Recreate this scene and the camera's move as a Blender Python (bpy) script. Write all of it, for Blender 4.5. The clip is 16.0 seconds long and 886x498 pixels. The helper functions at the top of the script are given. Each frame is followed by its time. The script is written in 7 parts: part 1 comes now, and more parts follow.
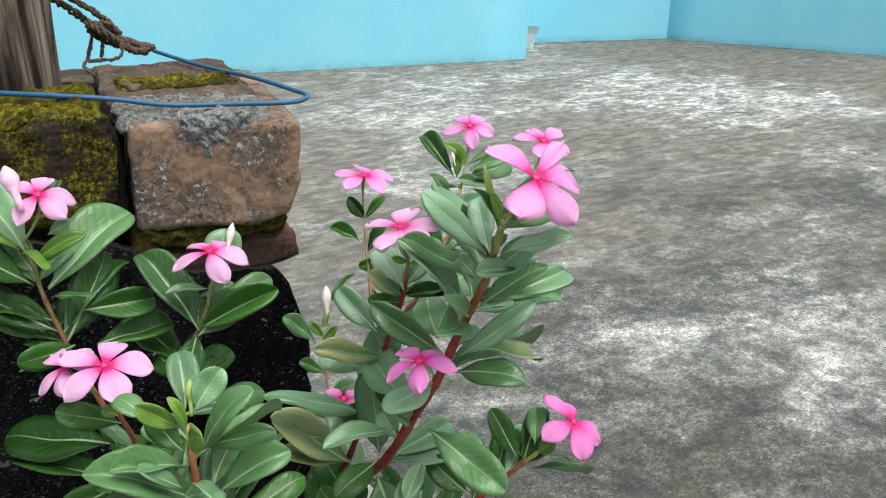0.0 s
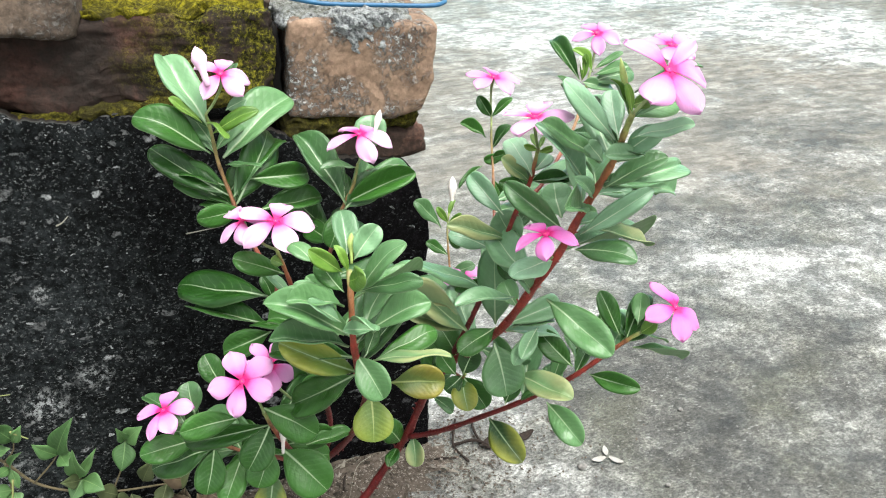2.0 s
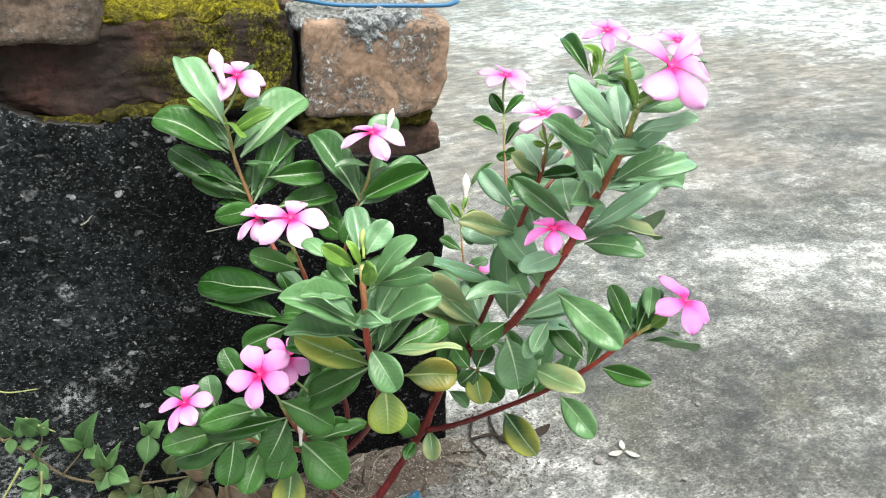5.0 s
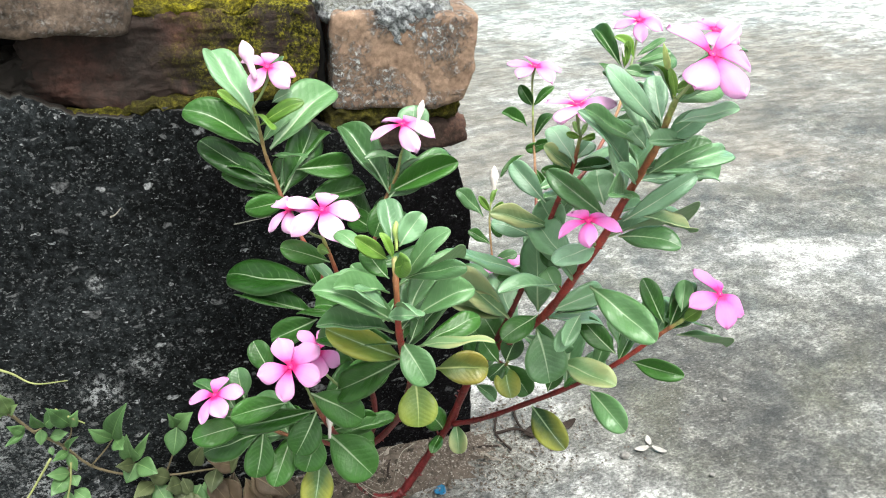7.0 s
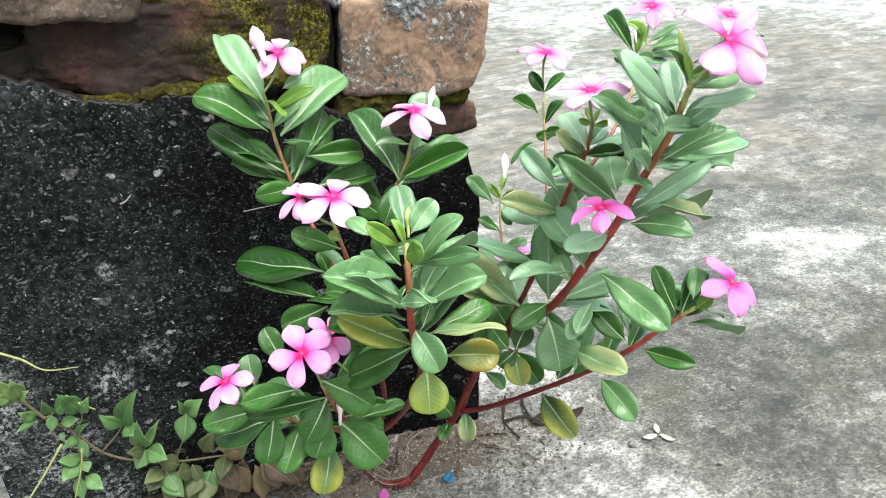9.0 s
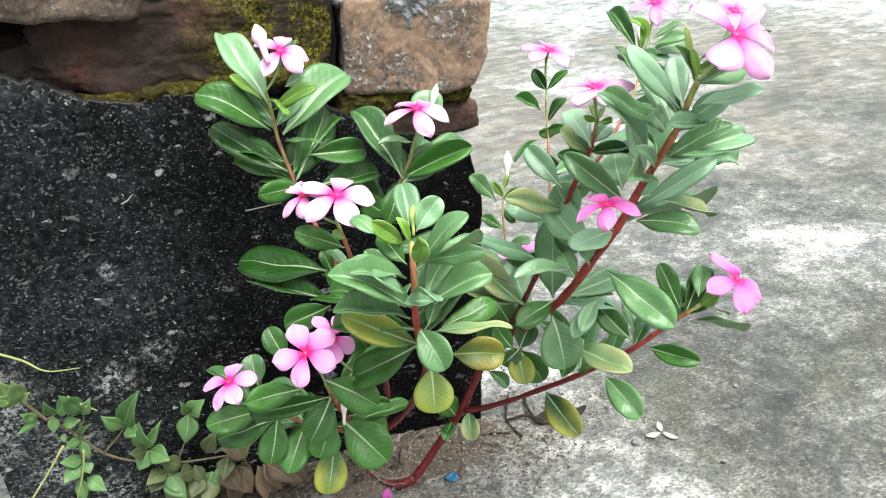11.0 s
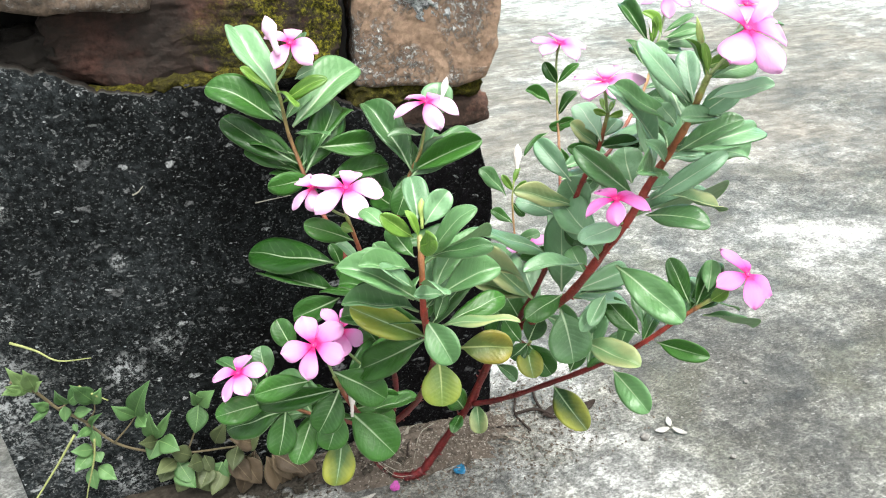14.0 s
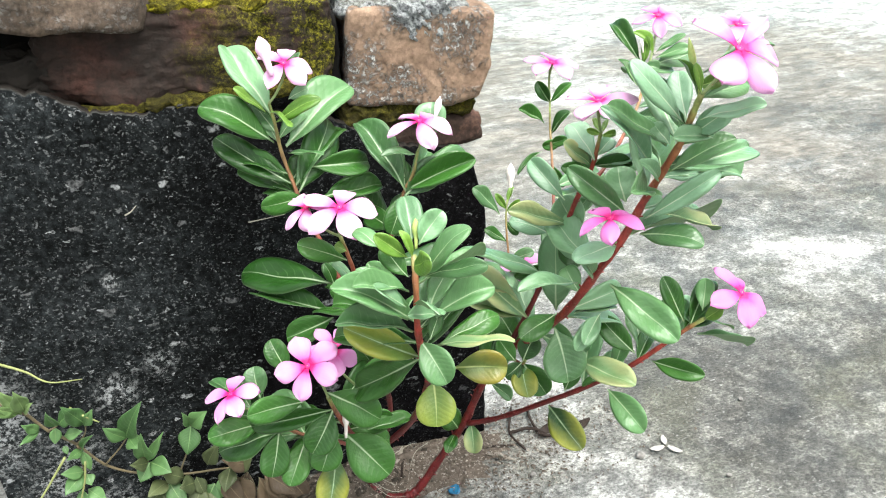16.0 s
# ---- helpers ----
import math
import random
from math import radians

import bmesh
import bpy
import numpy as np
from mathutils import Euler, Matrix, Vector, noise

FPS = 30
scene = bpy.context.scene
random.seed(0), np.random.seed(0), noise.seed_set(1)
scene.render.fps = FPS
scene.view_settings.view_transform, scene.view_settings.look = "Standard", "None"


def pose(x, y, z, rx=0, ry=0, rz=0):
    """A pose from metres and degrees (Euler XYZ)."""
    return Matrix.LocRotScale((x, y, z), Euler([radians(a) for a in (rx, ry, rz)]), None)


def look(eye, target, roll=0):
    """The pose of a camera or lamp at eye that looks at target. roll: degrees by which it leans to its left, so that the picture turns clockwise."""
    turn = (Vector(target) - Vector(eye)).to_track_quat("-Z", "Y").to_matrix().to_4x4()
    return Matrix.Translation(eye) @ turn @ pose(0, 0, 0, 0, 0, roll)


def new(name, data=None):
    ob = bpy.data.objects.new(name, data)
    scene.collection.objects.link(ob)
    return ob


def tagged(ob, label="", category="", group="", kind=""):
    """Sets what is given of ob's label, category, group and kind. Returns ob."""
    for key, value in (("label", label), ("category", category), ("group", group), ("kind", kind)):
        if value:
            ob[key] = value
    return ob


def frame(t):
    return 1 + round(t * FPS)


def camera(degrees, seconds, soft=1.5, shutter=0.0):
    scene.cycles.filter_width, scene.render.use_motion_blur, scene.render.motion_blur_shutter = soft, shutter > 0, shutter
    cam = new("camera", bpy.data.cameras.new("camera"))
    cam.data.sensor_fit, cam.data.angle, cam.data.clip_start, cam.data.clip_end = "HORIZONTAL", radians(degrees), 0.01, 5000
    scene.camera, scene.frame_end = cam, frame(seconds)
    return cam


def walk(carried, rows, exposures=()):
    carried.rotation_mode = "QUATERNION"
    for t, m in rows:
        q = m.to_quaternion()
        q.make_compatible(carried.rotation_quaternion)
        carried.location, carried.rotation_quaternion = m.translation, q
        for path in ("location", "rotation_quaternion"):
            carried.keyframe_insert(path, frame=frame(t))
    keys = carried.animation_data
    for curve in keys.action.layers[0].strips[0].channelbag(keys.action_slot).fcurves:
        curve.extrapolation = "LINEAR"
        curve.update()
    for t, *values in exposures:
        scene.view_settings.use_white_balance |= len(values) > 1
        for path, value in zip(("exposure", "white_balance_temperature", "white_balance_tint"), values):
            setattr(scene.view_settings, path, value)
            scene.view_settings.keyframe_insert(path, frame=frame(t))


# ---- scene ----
cam = camera(58.7, 16.0, soft=1.1)
PATH = [
    (0, (-0.199, -0.603, 0.651), (0.688, 0.992, -0.165), 0.4),
    (0.5, (-0.225, -0.617, 0.646), (0.586, 0.988, -0.23), 0.9),
    (1, (-0.24, -0.634, 0.648), (0.501, 0.983, -0.266), 1.0),
    (1.5, (-0.245, -0.646, 0.645), (0.437, 0.968, -0.318), 2.0),
    (2, (-0.252, -0.652, 0.65), (0.403, 0.965, -0.328), 1.0),
    (2.5, (-0.251, -0.656, 0.651), (0.381, 0.97, -0.327), 0.5),
    (3, (-0.25, -0.658, 0.652), (0.374, 0.972, -0.325), 0.2),
    (5.5, (-0.248, -0.665, 0.653), (0.336, 0.976, -0.33), -0.8),
    (6, (-0.253, -0.662, 0.652), (0.318, 0.982, -0.333), -1.3),
    (6.5, (-0.254, -0.66, 0.651), (0.31, 0.982, -0.343), -1.0),
    (7, (-0.257, -0.658, 0.65), (0.301, 0.985, -0.343), -0.9),
    (7.5, (-0.261, -0.656, 0.649), (0.294, 0.985, -0.349), -0.7),
    (8, (-0.259, -0.659, 0.649), (0.279, 0.985, -0.355), -1.0),
    (8.5, (-0.26, -0.659, 0.65), (0.277, 0.98, -0.364), -1.1),
    (9, (-0.261, -0.656, 0.648), (0.281, 0.979, -0.369), -1.0),
    (11.5, (-0.265, -0.653, 0.645), (0.282, 0.979, -0.372), -1.2),
    (12, (-0.265, -0.654, 0.644), (0.273, 0.98, -0.376), -1.3),
    (12.5, (-0.263, -0.656, 0.644), (0.277, 0.979, -0.373), -1.4),
    (13, (-0.262, -0.657, 0.644), (0.27, 0.978, -0.377), -1.4),
    (13.5, (-0.265, -0.658, 0.645), (0.265, 0.971, -0.387), -1.3),
    (14, (-0.263, -0.653, 0.646), (0.254, 0.98, -0.387), -1.3),
    (14.5, (-0.263, -0.654, 0.644), (0.257, 0.984, -0.381), -1.4),
    (15, (-0.261, -0.656, 0.646), (0.265, 0.992, -0.357), -1.6),
    (15.5, (-0.26, -0.655, 0.649), (0.278, 0.996, -0.343), -1.3),
    (16, (-0.263, -0.651, 0.647), (0.278, 0.996, -0.349), -1.2),
]
walk(cam, [(t, look(eye, target, roll)) for t, eye, target, roll in PATH],
     [(0.0, 0.45), (0.5, 0.85), (1.0, 1.08), (1.5, 1.22), (3.0, 1.28), (5.5, 1.30), (9.0, 1.37), (13.0, 1.42), (16.0, 1.53)])

# ---------- world, sun, exposure ----------
world = bpy.data.worlds.new("overcast_sky")
scene.world = world
world.use_nodes = True
wn = world.node_tree
bg = wn.nodes["Background"]
sky = wn.nodes.new("ShaderNodeTexSky")
sky.sky_type = 'NISHITA'
sky.sun_disc = False
sky.sun_elevation = radians(75)
sky.sun_rotation = radians(130)
sky.dust_density = 4.0
sky.air_density = 1.6
hsv = wn.nodes.new("ShaderNodeHueSaturation")
hsv.inputs["Saturation"].default_value = 0.2
wn.links.new(sky.outputs["Color"], hsv.inputs["Color"])
wn.links.new(hsv.outputs["Color"], bg.inputs["Color"])
bg.inputs["Strength"].default_value = 0.125
sun = new("sun", bpy.data.lights.new("sun", 'SUN'))
sun.data.energy = 2.0
sun.data.angle = radians(35)
sun.data.color = (1.0, 0.97, 0.92)
sun.matrix_world = look((0.6, -1.5, 4.0), (0.0, 0.0, 0.3))


# ---------- material helpers ----------
class Shader:
    """A small wrapper that keeps node building short."""

    def __init__(self, name, rough=0.7):
        self.mat = bpy.data.materials.new(name)
        self.mat.use_nodes = True
        self.nt = self.mat.node_tree
        self.bsdf = self.nt.nodes["Principled BSDF"]
        self.bsdf.inputs["Roughness"].default_value = rough
        if rough >= 0.85:
            self.bsdf.inputs["Specular IOR Level"].default_value = 0.15
        self.coord = self.nt.nodes.new("ShaderNodeTexCoord")

    def link(self, a, b):
        self.nt.links.new(a, b)

    def noise(self, scale, detail=6.0, rough=0.6, stretch=(1, 1, 1), space="Object", distort=0.0):
        m = self.nt.nodes.new("ShaderNodeMapping")
        m.inputs["Scale"].default_value = stretch
        self.link(self.coord.outputs[space], m.inputs["Vector"])
        n = self.nt.nodes.new("ShaderNodeTexNoise")
        n.inputs["Scale"].default_value = scale
        n.inputs["Detail"].default_value = detail
        n.inputs["Roughness"].default_value = rough
        n.inputs["Distortion"].default_value = distort
        self.link(m.outputs["Vector"], n.inputs["Vector"])
        return n.outputs["Fac"]

    def ramp(self, fac, *stops):
        r = self.nt.nodes.new("ShaderNodeValToRGB")
        els = r.color_ramp.elements
        while len(els) < len(stops):
            els.new(0.5)
        for el, (pos, col) in zip(els, stops):
            el.position = pos
            el.color = (*col, 1) if len(col) == 3 else (col[0], col[0], col[0], 1)
        self.link(fac, r.inputs["Fac"])
        return r.outputs["Color"]

    def mix(self, fac, a, b, mode='MIX'):
        n = self.nt.nodes.new("ShaderNodeMix")
        n.data_type, n.blend_type = 'RGBA', mode
        for sock, v in ((n.inputs[0], fac), (n.inputs[6], a), (n.inputs[7], b)):
            if isinstance(v, (int, float)):
                sock.default_value = v
            elif isinstance(v, tuple):
                sock.default_value = (*v, 1)
            else:
                self.link(v, sock)
        return n.outputs[2]

    def math(self, op, a, b=0.0, c=None):
        n = self.nt.nodes.new("ShaderNodeMath")
        n.operation = op
        for i, v in enumerate((a, b, c)):
            if v is None:
                continue
            if isinstance(v, (int, float)):
                n.inputs[i].default_value = v
            else:
                self.link(v, n.inputs[i])
        return n.outputs[0]

    def axis(self, which, space="Object"):
        n = self.nt.nodes.new("ShaderNodeSeparateXYZ")
        self.link(self.coord.outputs[space], n.inputs[0])
        return n.outputs["XYZ".index(which)]

    def normal_up(self):
        g = self.nt.nodes.new("ShaderNodeNewGeometry")
        n = self.nt.nodes.new("ShaderNodeSeparateXYZ")
        self.link(g.outputs["Normal"], n.inputs[0])
        return n.outputs["Z"]

    def rand(self):
        return self.nt.nodes.new("ShaderNodeObjectInfo").outputs["Random"]

    def color(self, c):
        if isinstance(c, tuple):
            self.bsdf.inputs["Base Color"].default_value = (*c, 1)
        else:
            self.link(c, self.bsdf.inputs["Base Color"])

    def rough(self, r):
        self.link(r, self.bsdf.inputs["Roughness"])

    def bump(self, height, strength=0.5, distance=0.002):
        b = self.nt.nodes.new("ShaderNodeBump")
        b.inputs["Strength"].default_value = strength
        b.inputs["Distance"].default_value = distance
        self.link(height, b.inputs["Height"])
        self.link(b.outputs["Normal"], self.bsdf.inputs["Normal"])


def concrete_floor():
    s = Shader("weathered_concrete", 0.5)
    large = s.noise(2.0, 5, 0.6, (1.0, 1.5, 1), distort=0.7)
    mid = s.noise(10, 9, 0.7, (1.0, 1.3, 1), distort=0.5)
    fine = s.noise(75, 9, 0.78)
    grit = s.noise(380, 4, 0.65)
    # broad worn and stained places: x, y, radius, gain
    places = ((2.05, 1.60, 0.32, 0.13), (2.15, 1.20, 0.28, 0.13), (2.45, 2.22, 0.26, -0.20), (2.75, 1.75, 0.28, -0.18), (2.85, 1.42, 0.24, -0.15), (0.655, 0.17, 0.08, 0.13), (0.45, 0.0, 0.16, -0.13), (0.28, -0.10, 0.17, -0.15), (0.66, -0.06, 0.16, -0.15), (0.32, -0.22, 0.15, -0.08), (-0.11, -0.10, 0.10, -0.07), (1.94, 1.35, 0.45, 0.20), (0.94, 1.78, 0.5, 0.17),
              (1.73, 2.07, 0.4, 0.10), (2.71, 2.09, 0.45, -0.16), (1.50, 0.80, 0.26, -0.12), (1.07, 0.60, 0.24, -0.12), (0.54, 1.46, 0.2, -0.08), (1.0, 0.17, 0.16, 0.10), (0.055, 0.075, 0.06, 0.36), (0.12, -0.05, 0.08, 0.08), (0.06, -0.14, 0.08, 0.03), (0.45, 0.06, 0.08, 0.13))
    warp = s.nt.nodes.new("ShaderNodeTexNoise")
    warp.inputs["Scale"].default_value = 5.0
    warp.inputs["Detail"].default_value = 6.0
    s.link(s.coord.outputs["Object"], warp.inputs["Vector"])
    at = s.nt.nodes.new("ShaderNodeVectorMath")
    at.operation = 'MULTIPLY_ADD'
    s.link(warp.outputs["Color"], at.inputs[0])
    at.inputs[1].default_value = (0.5, 0.5, 0.0)
    off = s.nt.nodes.new("ShaderNodeVectorMath")
    off.operation = 'ADD'
    s.link(s.coord.outputs["Object"], off.inputs[0])
    off.inputs[1].default_value = (-0.25, -0.25, 0.0)
    s.link(off.outputs[0], at.inputs[2])
    close = s.nt.nodes.new("ShaderNodeVectorMath")
    close.operation = 'MULTIPLY_ADD'
    s.link(warp.outputs["Color"], close.inputs[0])
    close.inputs[1].default_value = (0.14, 0.14, 0.0)
    shift = s.nt.nodes.new("ShaderNodeVectorMath")
    shift.operation = 'ADD'
    s.link(s.coord.outputs["Object"], shift.inputs[0])
    shift.inputs[1].default_value = (-0.07, -0.07, 0.0)
    s.link(shift.outputs[0], close.inputs[2])
    total = large
    for x, y, r, gain in places:
        dist = s.nt.nodes.new("ShaderNodeVectorMath")
        dist.operation = 'DISTANCE'
        s.link((close if r < 0.085 else at).outputs[0], dist.inputs[0])
        dist.inputs[1].default_value = (x, y, 0)
        near = s.nt.nodes.new("ShaderNodeMapRange")
        near.interpolation_type = 'SMOOTHSTEP'
        for key, v in (("From Min", 0.25 * r), ("From Max", 1.5 * r), ("To Min", gain), ("To Max", 0.0)):
            near.inputs[key].default_value = v
        s.link(dist.outputs["Value"], near.inputs["Value"])
        total = s.math('ADD', total, near.outputs[0])
    base = s.ramp(total, (0.30, (0.072, 0.072, 0.063)), (0.45, (0.146, 0.149, 0.134)), (0.57, (0.266, 0.273, 0.255)), (0.73, (0.47, 0.48, 0.457)))
    patch = s.ramp(mid, (0.38, (0.45,)), (0.52, (0.88,)), (0.62, (1.2,)), (0.72, (1.65,)))
    col = s.mix(1.0, base, patch, 'MULTIPLY')
    col = s.mix(0.9, col, s.ramp(fine, (0.32, (0.45,)), (0.5, (0.95,)), (0.66, (1.5,))), 'MULTIPLY')
    col = s.mix(0.35, col, s.ramp(grit, (0.3, (0.55,)), (0.7, (1.4,))), 'MULTIPLY')
    mott = s.noise(30, 9, 0.78, distort=0.4)
    col = s.mix(0.65, col, s.ramp(mott, (0.40, (0.50,)), (0.5, (0.95,)), (0.59, (1.7,))), 'MULTIPLY')
    mott2 = s.noise(48, 6, 0.6, distort=0.3)
    col = s.mix(0.45, col, s.ramp(mott2, (0.40, (0.68,)), (0.52, (1.0,)), (0.62, (1.5,))), 'MULTIPLY')
    col = s.mix(s.ramp(s.noise(6.5, 5, 0.6), (0.52, (0.0,)), (0.68, (0.35,))), col, (0.115, 0.118, 0.075))
    yard = s.ramp(s.math('ADD', s.axis("Y"), s.math('MULTIPLY', s.math('SUBTRACT', s.noise(1.3, 6, 0.65, distort=0.5), 0.5), 3.0)), (0.20, (0.0,)), (1.0, (1.0,)))
    rub = s.math('SUBTRACT', 0.85, s.math('MULTIPLY', yard, 0.38))
    speckle = s.noise(210, 6, 0.8, (1.0, 1.6, 1.0), distort=0.4)
    col = s.mix(rub, col, s.ramp(speckle, (0.40, (0.34,)), (0.5, (0.95,)), (0.59, (1.75,))), 'MULTIPLY')
    chips = s.math('MULTIPLY', s.ramp(s.noise(120, 4, 0.6, (1.0, 2.0, 1.0)), (0.60, (0.0,)), (0.65, (0.42,))), s.ramp(mid, (0.42, (0.2,)), (0.6, (1.0,))))
    col = s.mix(chips, col, (0.42, 0.425, 0.40))
    holes = s.ramp(s.noise(140, 4, 0.6, (1.0, 1.6, 1.0)), (0.29, (0.6,)), (0.36, (0.0,)))
    col = s.mix(holes, col, (0.045, 0.045, 0.038))
    col = s.mix(s.math('MULTIPLY', yard, s.ramp(total, (0.46, (0.72,)), (0.66, (0.24,)))), col, (0.180, 0.160, 0.130))
    white = s.ramp(s.noise(42, 10, 0.82, distort=0.5), (0.565, (0.0,)), (0.64, (1.0,)))
    white = s.math('MULTIPLY', white, s.ramp(total, (0.40, (0.04,)), (0.66, (0.9,))))
    col = s.mix(s.math('MULTIPLY', white, s.math('SUBTRACT', 1.0, s.math('MULTIPLY', yard, 0.55))), col, (0.53, 0.525, 0.50))
    # trowel marks; the glints on their ridges are put into the colour
    streak = s.noise(34, 5, 0.62, (0.42, 1.0, 1.0), distort=0.35)
    col = s.mix(s.math('ADD', 0.35, s.math('MULTIPLY', yard, 0.25)), col, s.ramp(streak, (0.38, (0.50, 0.47, 0.43)), (0.49, (0.94, 0.93, 0.91)), (0.60, (1.65,))), 'MULTIPLY')
    ripple = s.noise(95, 4, 0.6, (0.36, 1.0, 1.0), distort=0.3)
    col = s.mix(s.math('MULTIPLY', yard, 0.38), col, s.ramp(ripple, (0.40, (0.58, 0.56, 0.53)), (0.50, (0.98,)), (0.60, (1.5,))), 'MULTIPLY')
    s.color(col)
    s.rough(s.ramp(mid, (0.35, (0.5,)), (0.6, (0.75,))))
    s.bump(s.mix(0.4, s.mix(0.35, speckle, s.noise(130, 5, 0.65, (1.0, 1.4, 1.0))), streak), 0.8, 0.006)
    return s.mat


def blue_paint():
    s = Shader("blue_wall_paint", 0.55)
    n = s.noise(3.2, 6, 0.6)
    f = s.noise(60, 5, 0.6)
    col = s.ramp(n, (0.3, (0.26, 0.75, 0.96)), (0.7, (0.31, 0.81, 0.99)))
    col = s.mix(0.06, col, s.ramp(f, (0.35, (0.05, 0.3, 0.42)), (0.65, (0.3, 0.75, 0.86))))
    grime = s.math('MULTIPLY', s.ramp(s.axis("Z"), (0.0, (1.0,)), (0.035, (0.0,))), s.ramp(s.noise(14, 7, 0.7), (0.4, (0.1,)), (0.65, (0.6,))))
    col = s.mix(grime, col, (0.16, 0.3, 0.33))
    s.color(col)
    s.bump(f, 0.25, 0.002)
    return s.mat


def black_plaster():
    s = Shader("algae_blackened_plaster", 0.9)
    s.bsdf.inputs["Specular IOR Level"].default_value = 0.06
    fine = s.noise(150, 8, 0.75)
    # a thin grey algae film; towards the plant its shadow is painted in as black
    film_shade = s.math('ADD', s.math('ADD', s.math('MULTIPLY', s.noise(5, 3, 0.5, distort=0.3), 0.55), 0.19), s.math('MULTIPLY', s.axis("X"), -0.60))
    col = s.ramp(film_shade, (0.54, (0.0022, 0.0020, 0.0024)), (0.64, (0.0062, 0.0072, 0.0074)), (0.78, (0.0195, 0.0230, 0.0240)))
    col = s.mix(0.85, col, s.ramp(fine, (0.38, (0.15,)), (0.5, (0.8,)), (0.62, (2.4,))), 'MULTIPLY')
    low = s.ramp(s.axis("Z"), (0.05, (1.0,)), (0.30, (0.08,)))
    crust = s.ramp(s.noise(95, 10, 0.85, distort=0.6), (0.59, (0.0,)), (0.65, (0.85,)))
    patchy = s.ramp(s.noise(16, 5, 0.65), (0.42, (0.05,)), (0.58, (1.0,)))
    mask = s.math('MULTIPLY', crust, s.math('MULTIPLY', low, patchy))
    col = s.mix(mask, col, (0.19, 0.20, 0.185))
    salt = s.ramp(s.noise(360, 3, 0.6, (1.0, 1.0, 1.15)), (0.57, (0.0,)), (0.65, (0.75,)))
    salt = s.math('MULTIPLY', salt, s.ramp(s.noise(60, 5, 0.7, distort=0.5), (0.40, (0.25,)), (0.56, (1.0,))))
    col = s.mix(s.math('MULTIPLY', salt, s.ramp(film_shade, (0.54, (0.15,)), (0.70, (1.0,)))), col, (0.17, 0.18, 0.18))
    # separate lichen spots of uneven size
    bend = s.nt.nodes.new("ShaderNodeTexNoise")
    bend.inputs["Scale"].default_value = 90.0
    bend.inputs["Detail"].default_value = 5.0
    s.link(s.coord.outputs["Object"], bend.inputs["Vector"])
    warp = s.nt.nodes.new("ShaderNodeVectorMath")
    warp.operation = 'MULTIPLY_ADD'
    s.link(bend.outputs["Color"], warp.inputs[0])
    warp.inputs[1].default_value = (0.022, 0.0, 0.014)
    s.link(s.coord.outputs["Object"], warp.inputs[2])
    for scale, keep, size in ((34, 0.88, 0.22), (70, 0.74, 0.28), (130, 0.56, 0.30), (260, 0.55, 0.28)):
        flat = s.nt.nodes.new("ShaderNodeMapping")
        flat.inputs["Scale"].default_value = (0.75, 0.0, 1.25)
        s.link(warp.outputs[0], flat.inputs["Vector"])
        cell = s.nt.nodes.new("ShaderNodeTexVoronoi")
        cell.inputs["Scale"].default_value = scale
        s.link(flat.outputs["Vector"], cell.inputs["Vector"])
        pick = s.nt.nodes.new("ShaderNodeSeparateXYZ")
        s.link(cell.outputs["Color"], pick.inputs[0])
        chance = s.math('ADD', pick.outputs["X"], s.math('MULTIPLY', low, 0.16))
        reach = s.math('MULTIPLY', s.ramp(chance, (keep, (0.0,)), (1.0, (1.0,))), size)
        spot = s.ramp(s.math('SUBTRACT', reach, cell.outputs["Distance"]), (0.0, (0.0,)), (0.06, (0.9,)))
        spot = s.math('MULTIPLY', spot, s.ramp(s.noise(330, 4, 0.7), (0.40, (0.10,)), (0.58, (1.0,))))
        # spots dimmed too where the plant's shadow is painted
        spot = s.math('MULTIPLY', spot, s.ramp(film_shade, (0.54, (0.4,)), (0.66, (1.0,))))
        col = s.mix(spot, col, s.ramp(pick.outputs["Y"], (0.0, (0.12, 0.125, 0.125)), (1.0, (0.40, 0.42, 0.42))))
    # larger pale crusts at the free edge and low on the face: x, z, radius
    for x, z, r in ((-0.440, 0.355, 0.020), (-0.470, 0.180, 0.042), (-0.478, 0.250, 0.030), (-0.485, 0.130, 0.045), (-0.425, 0.105, 0.035), (-0.354, 0.285, 0.010), (-0.455, 0.245, 0.012), (-0.33, 0.19, 0.018), (-0.375, 0.165, 0.026), (-0.45, 0.07, 0.03), (-0.40, 0.03, 0.03)):
        gap = s.nt.nodes.new("ShaderNodeVectorMath")
        gap.operation = 'DISTANCE'
        s.link(warp.outputs[0], gap.inputs[0])
        gap.inputs[1].default_value = (x + 0.008, 0.0, z + 0.0045)
        near = s.ramp(gap.outputs["Value"], (0.25 * r, (0.85,)), (r, (0.0,)))
        near = s.math('MULTIPLY', near, s.ramp(s.noise(210, 6, 0.8), (0.50, (0.0,)), (0.58, (1.0,))))
        col = s.mix(near, col, (0.38, 0.40, 0.40))
    s.color(col)
    s.bump(s.mix(0.5, fine, s.noise(45, 6, 0.6)), 0.9, 0.004)
    return s.mat


def moss_mask(s, lo, hi):
    up = s.ramp(s.normal_up(), (0.45, (0.0,)), (0.9, (1.0,)))
    n = s.ramp(s.noise(36, 10, 0.80), (lo, (0.0,)), (hi, (1.0,)))
    return s.math('MAXIMUM', s.math('MULTIPLY', up, s.ramp(s.noise(17, 5, 0.6), (0.35, (0.2,)), (0.5, (1.0,)))), n)


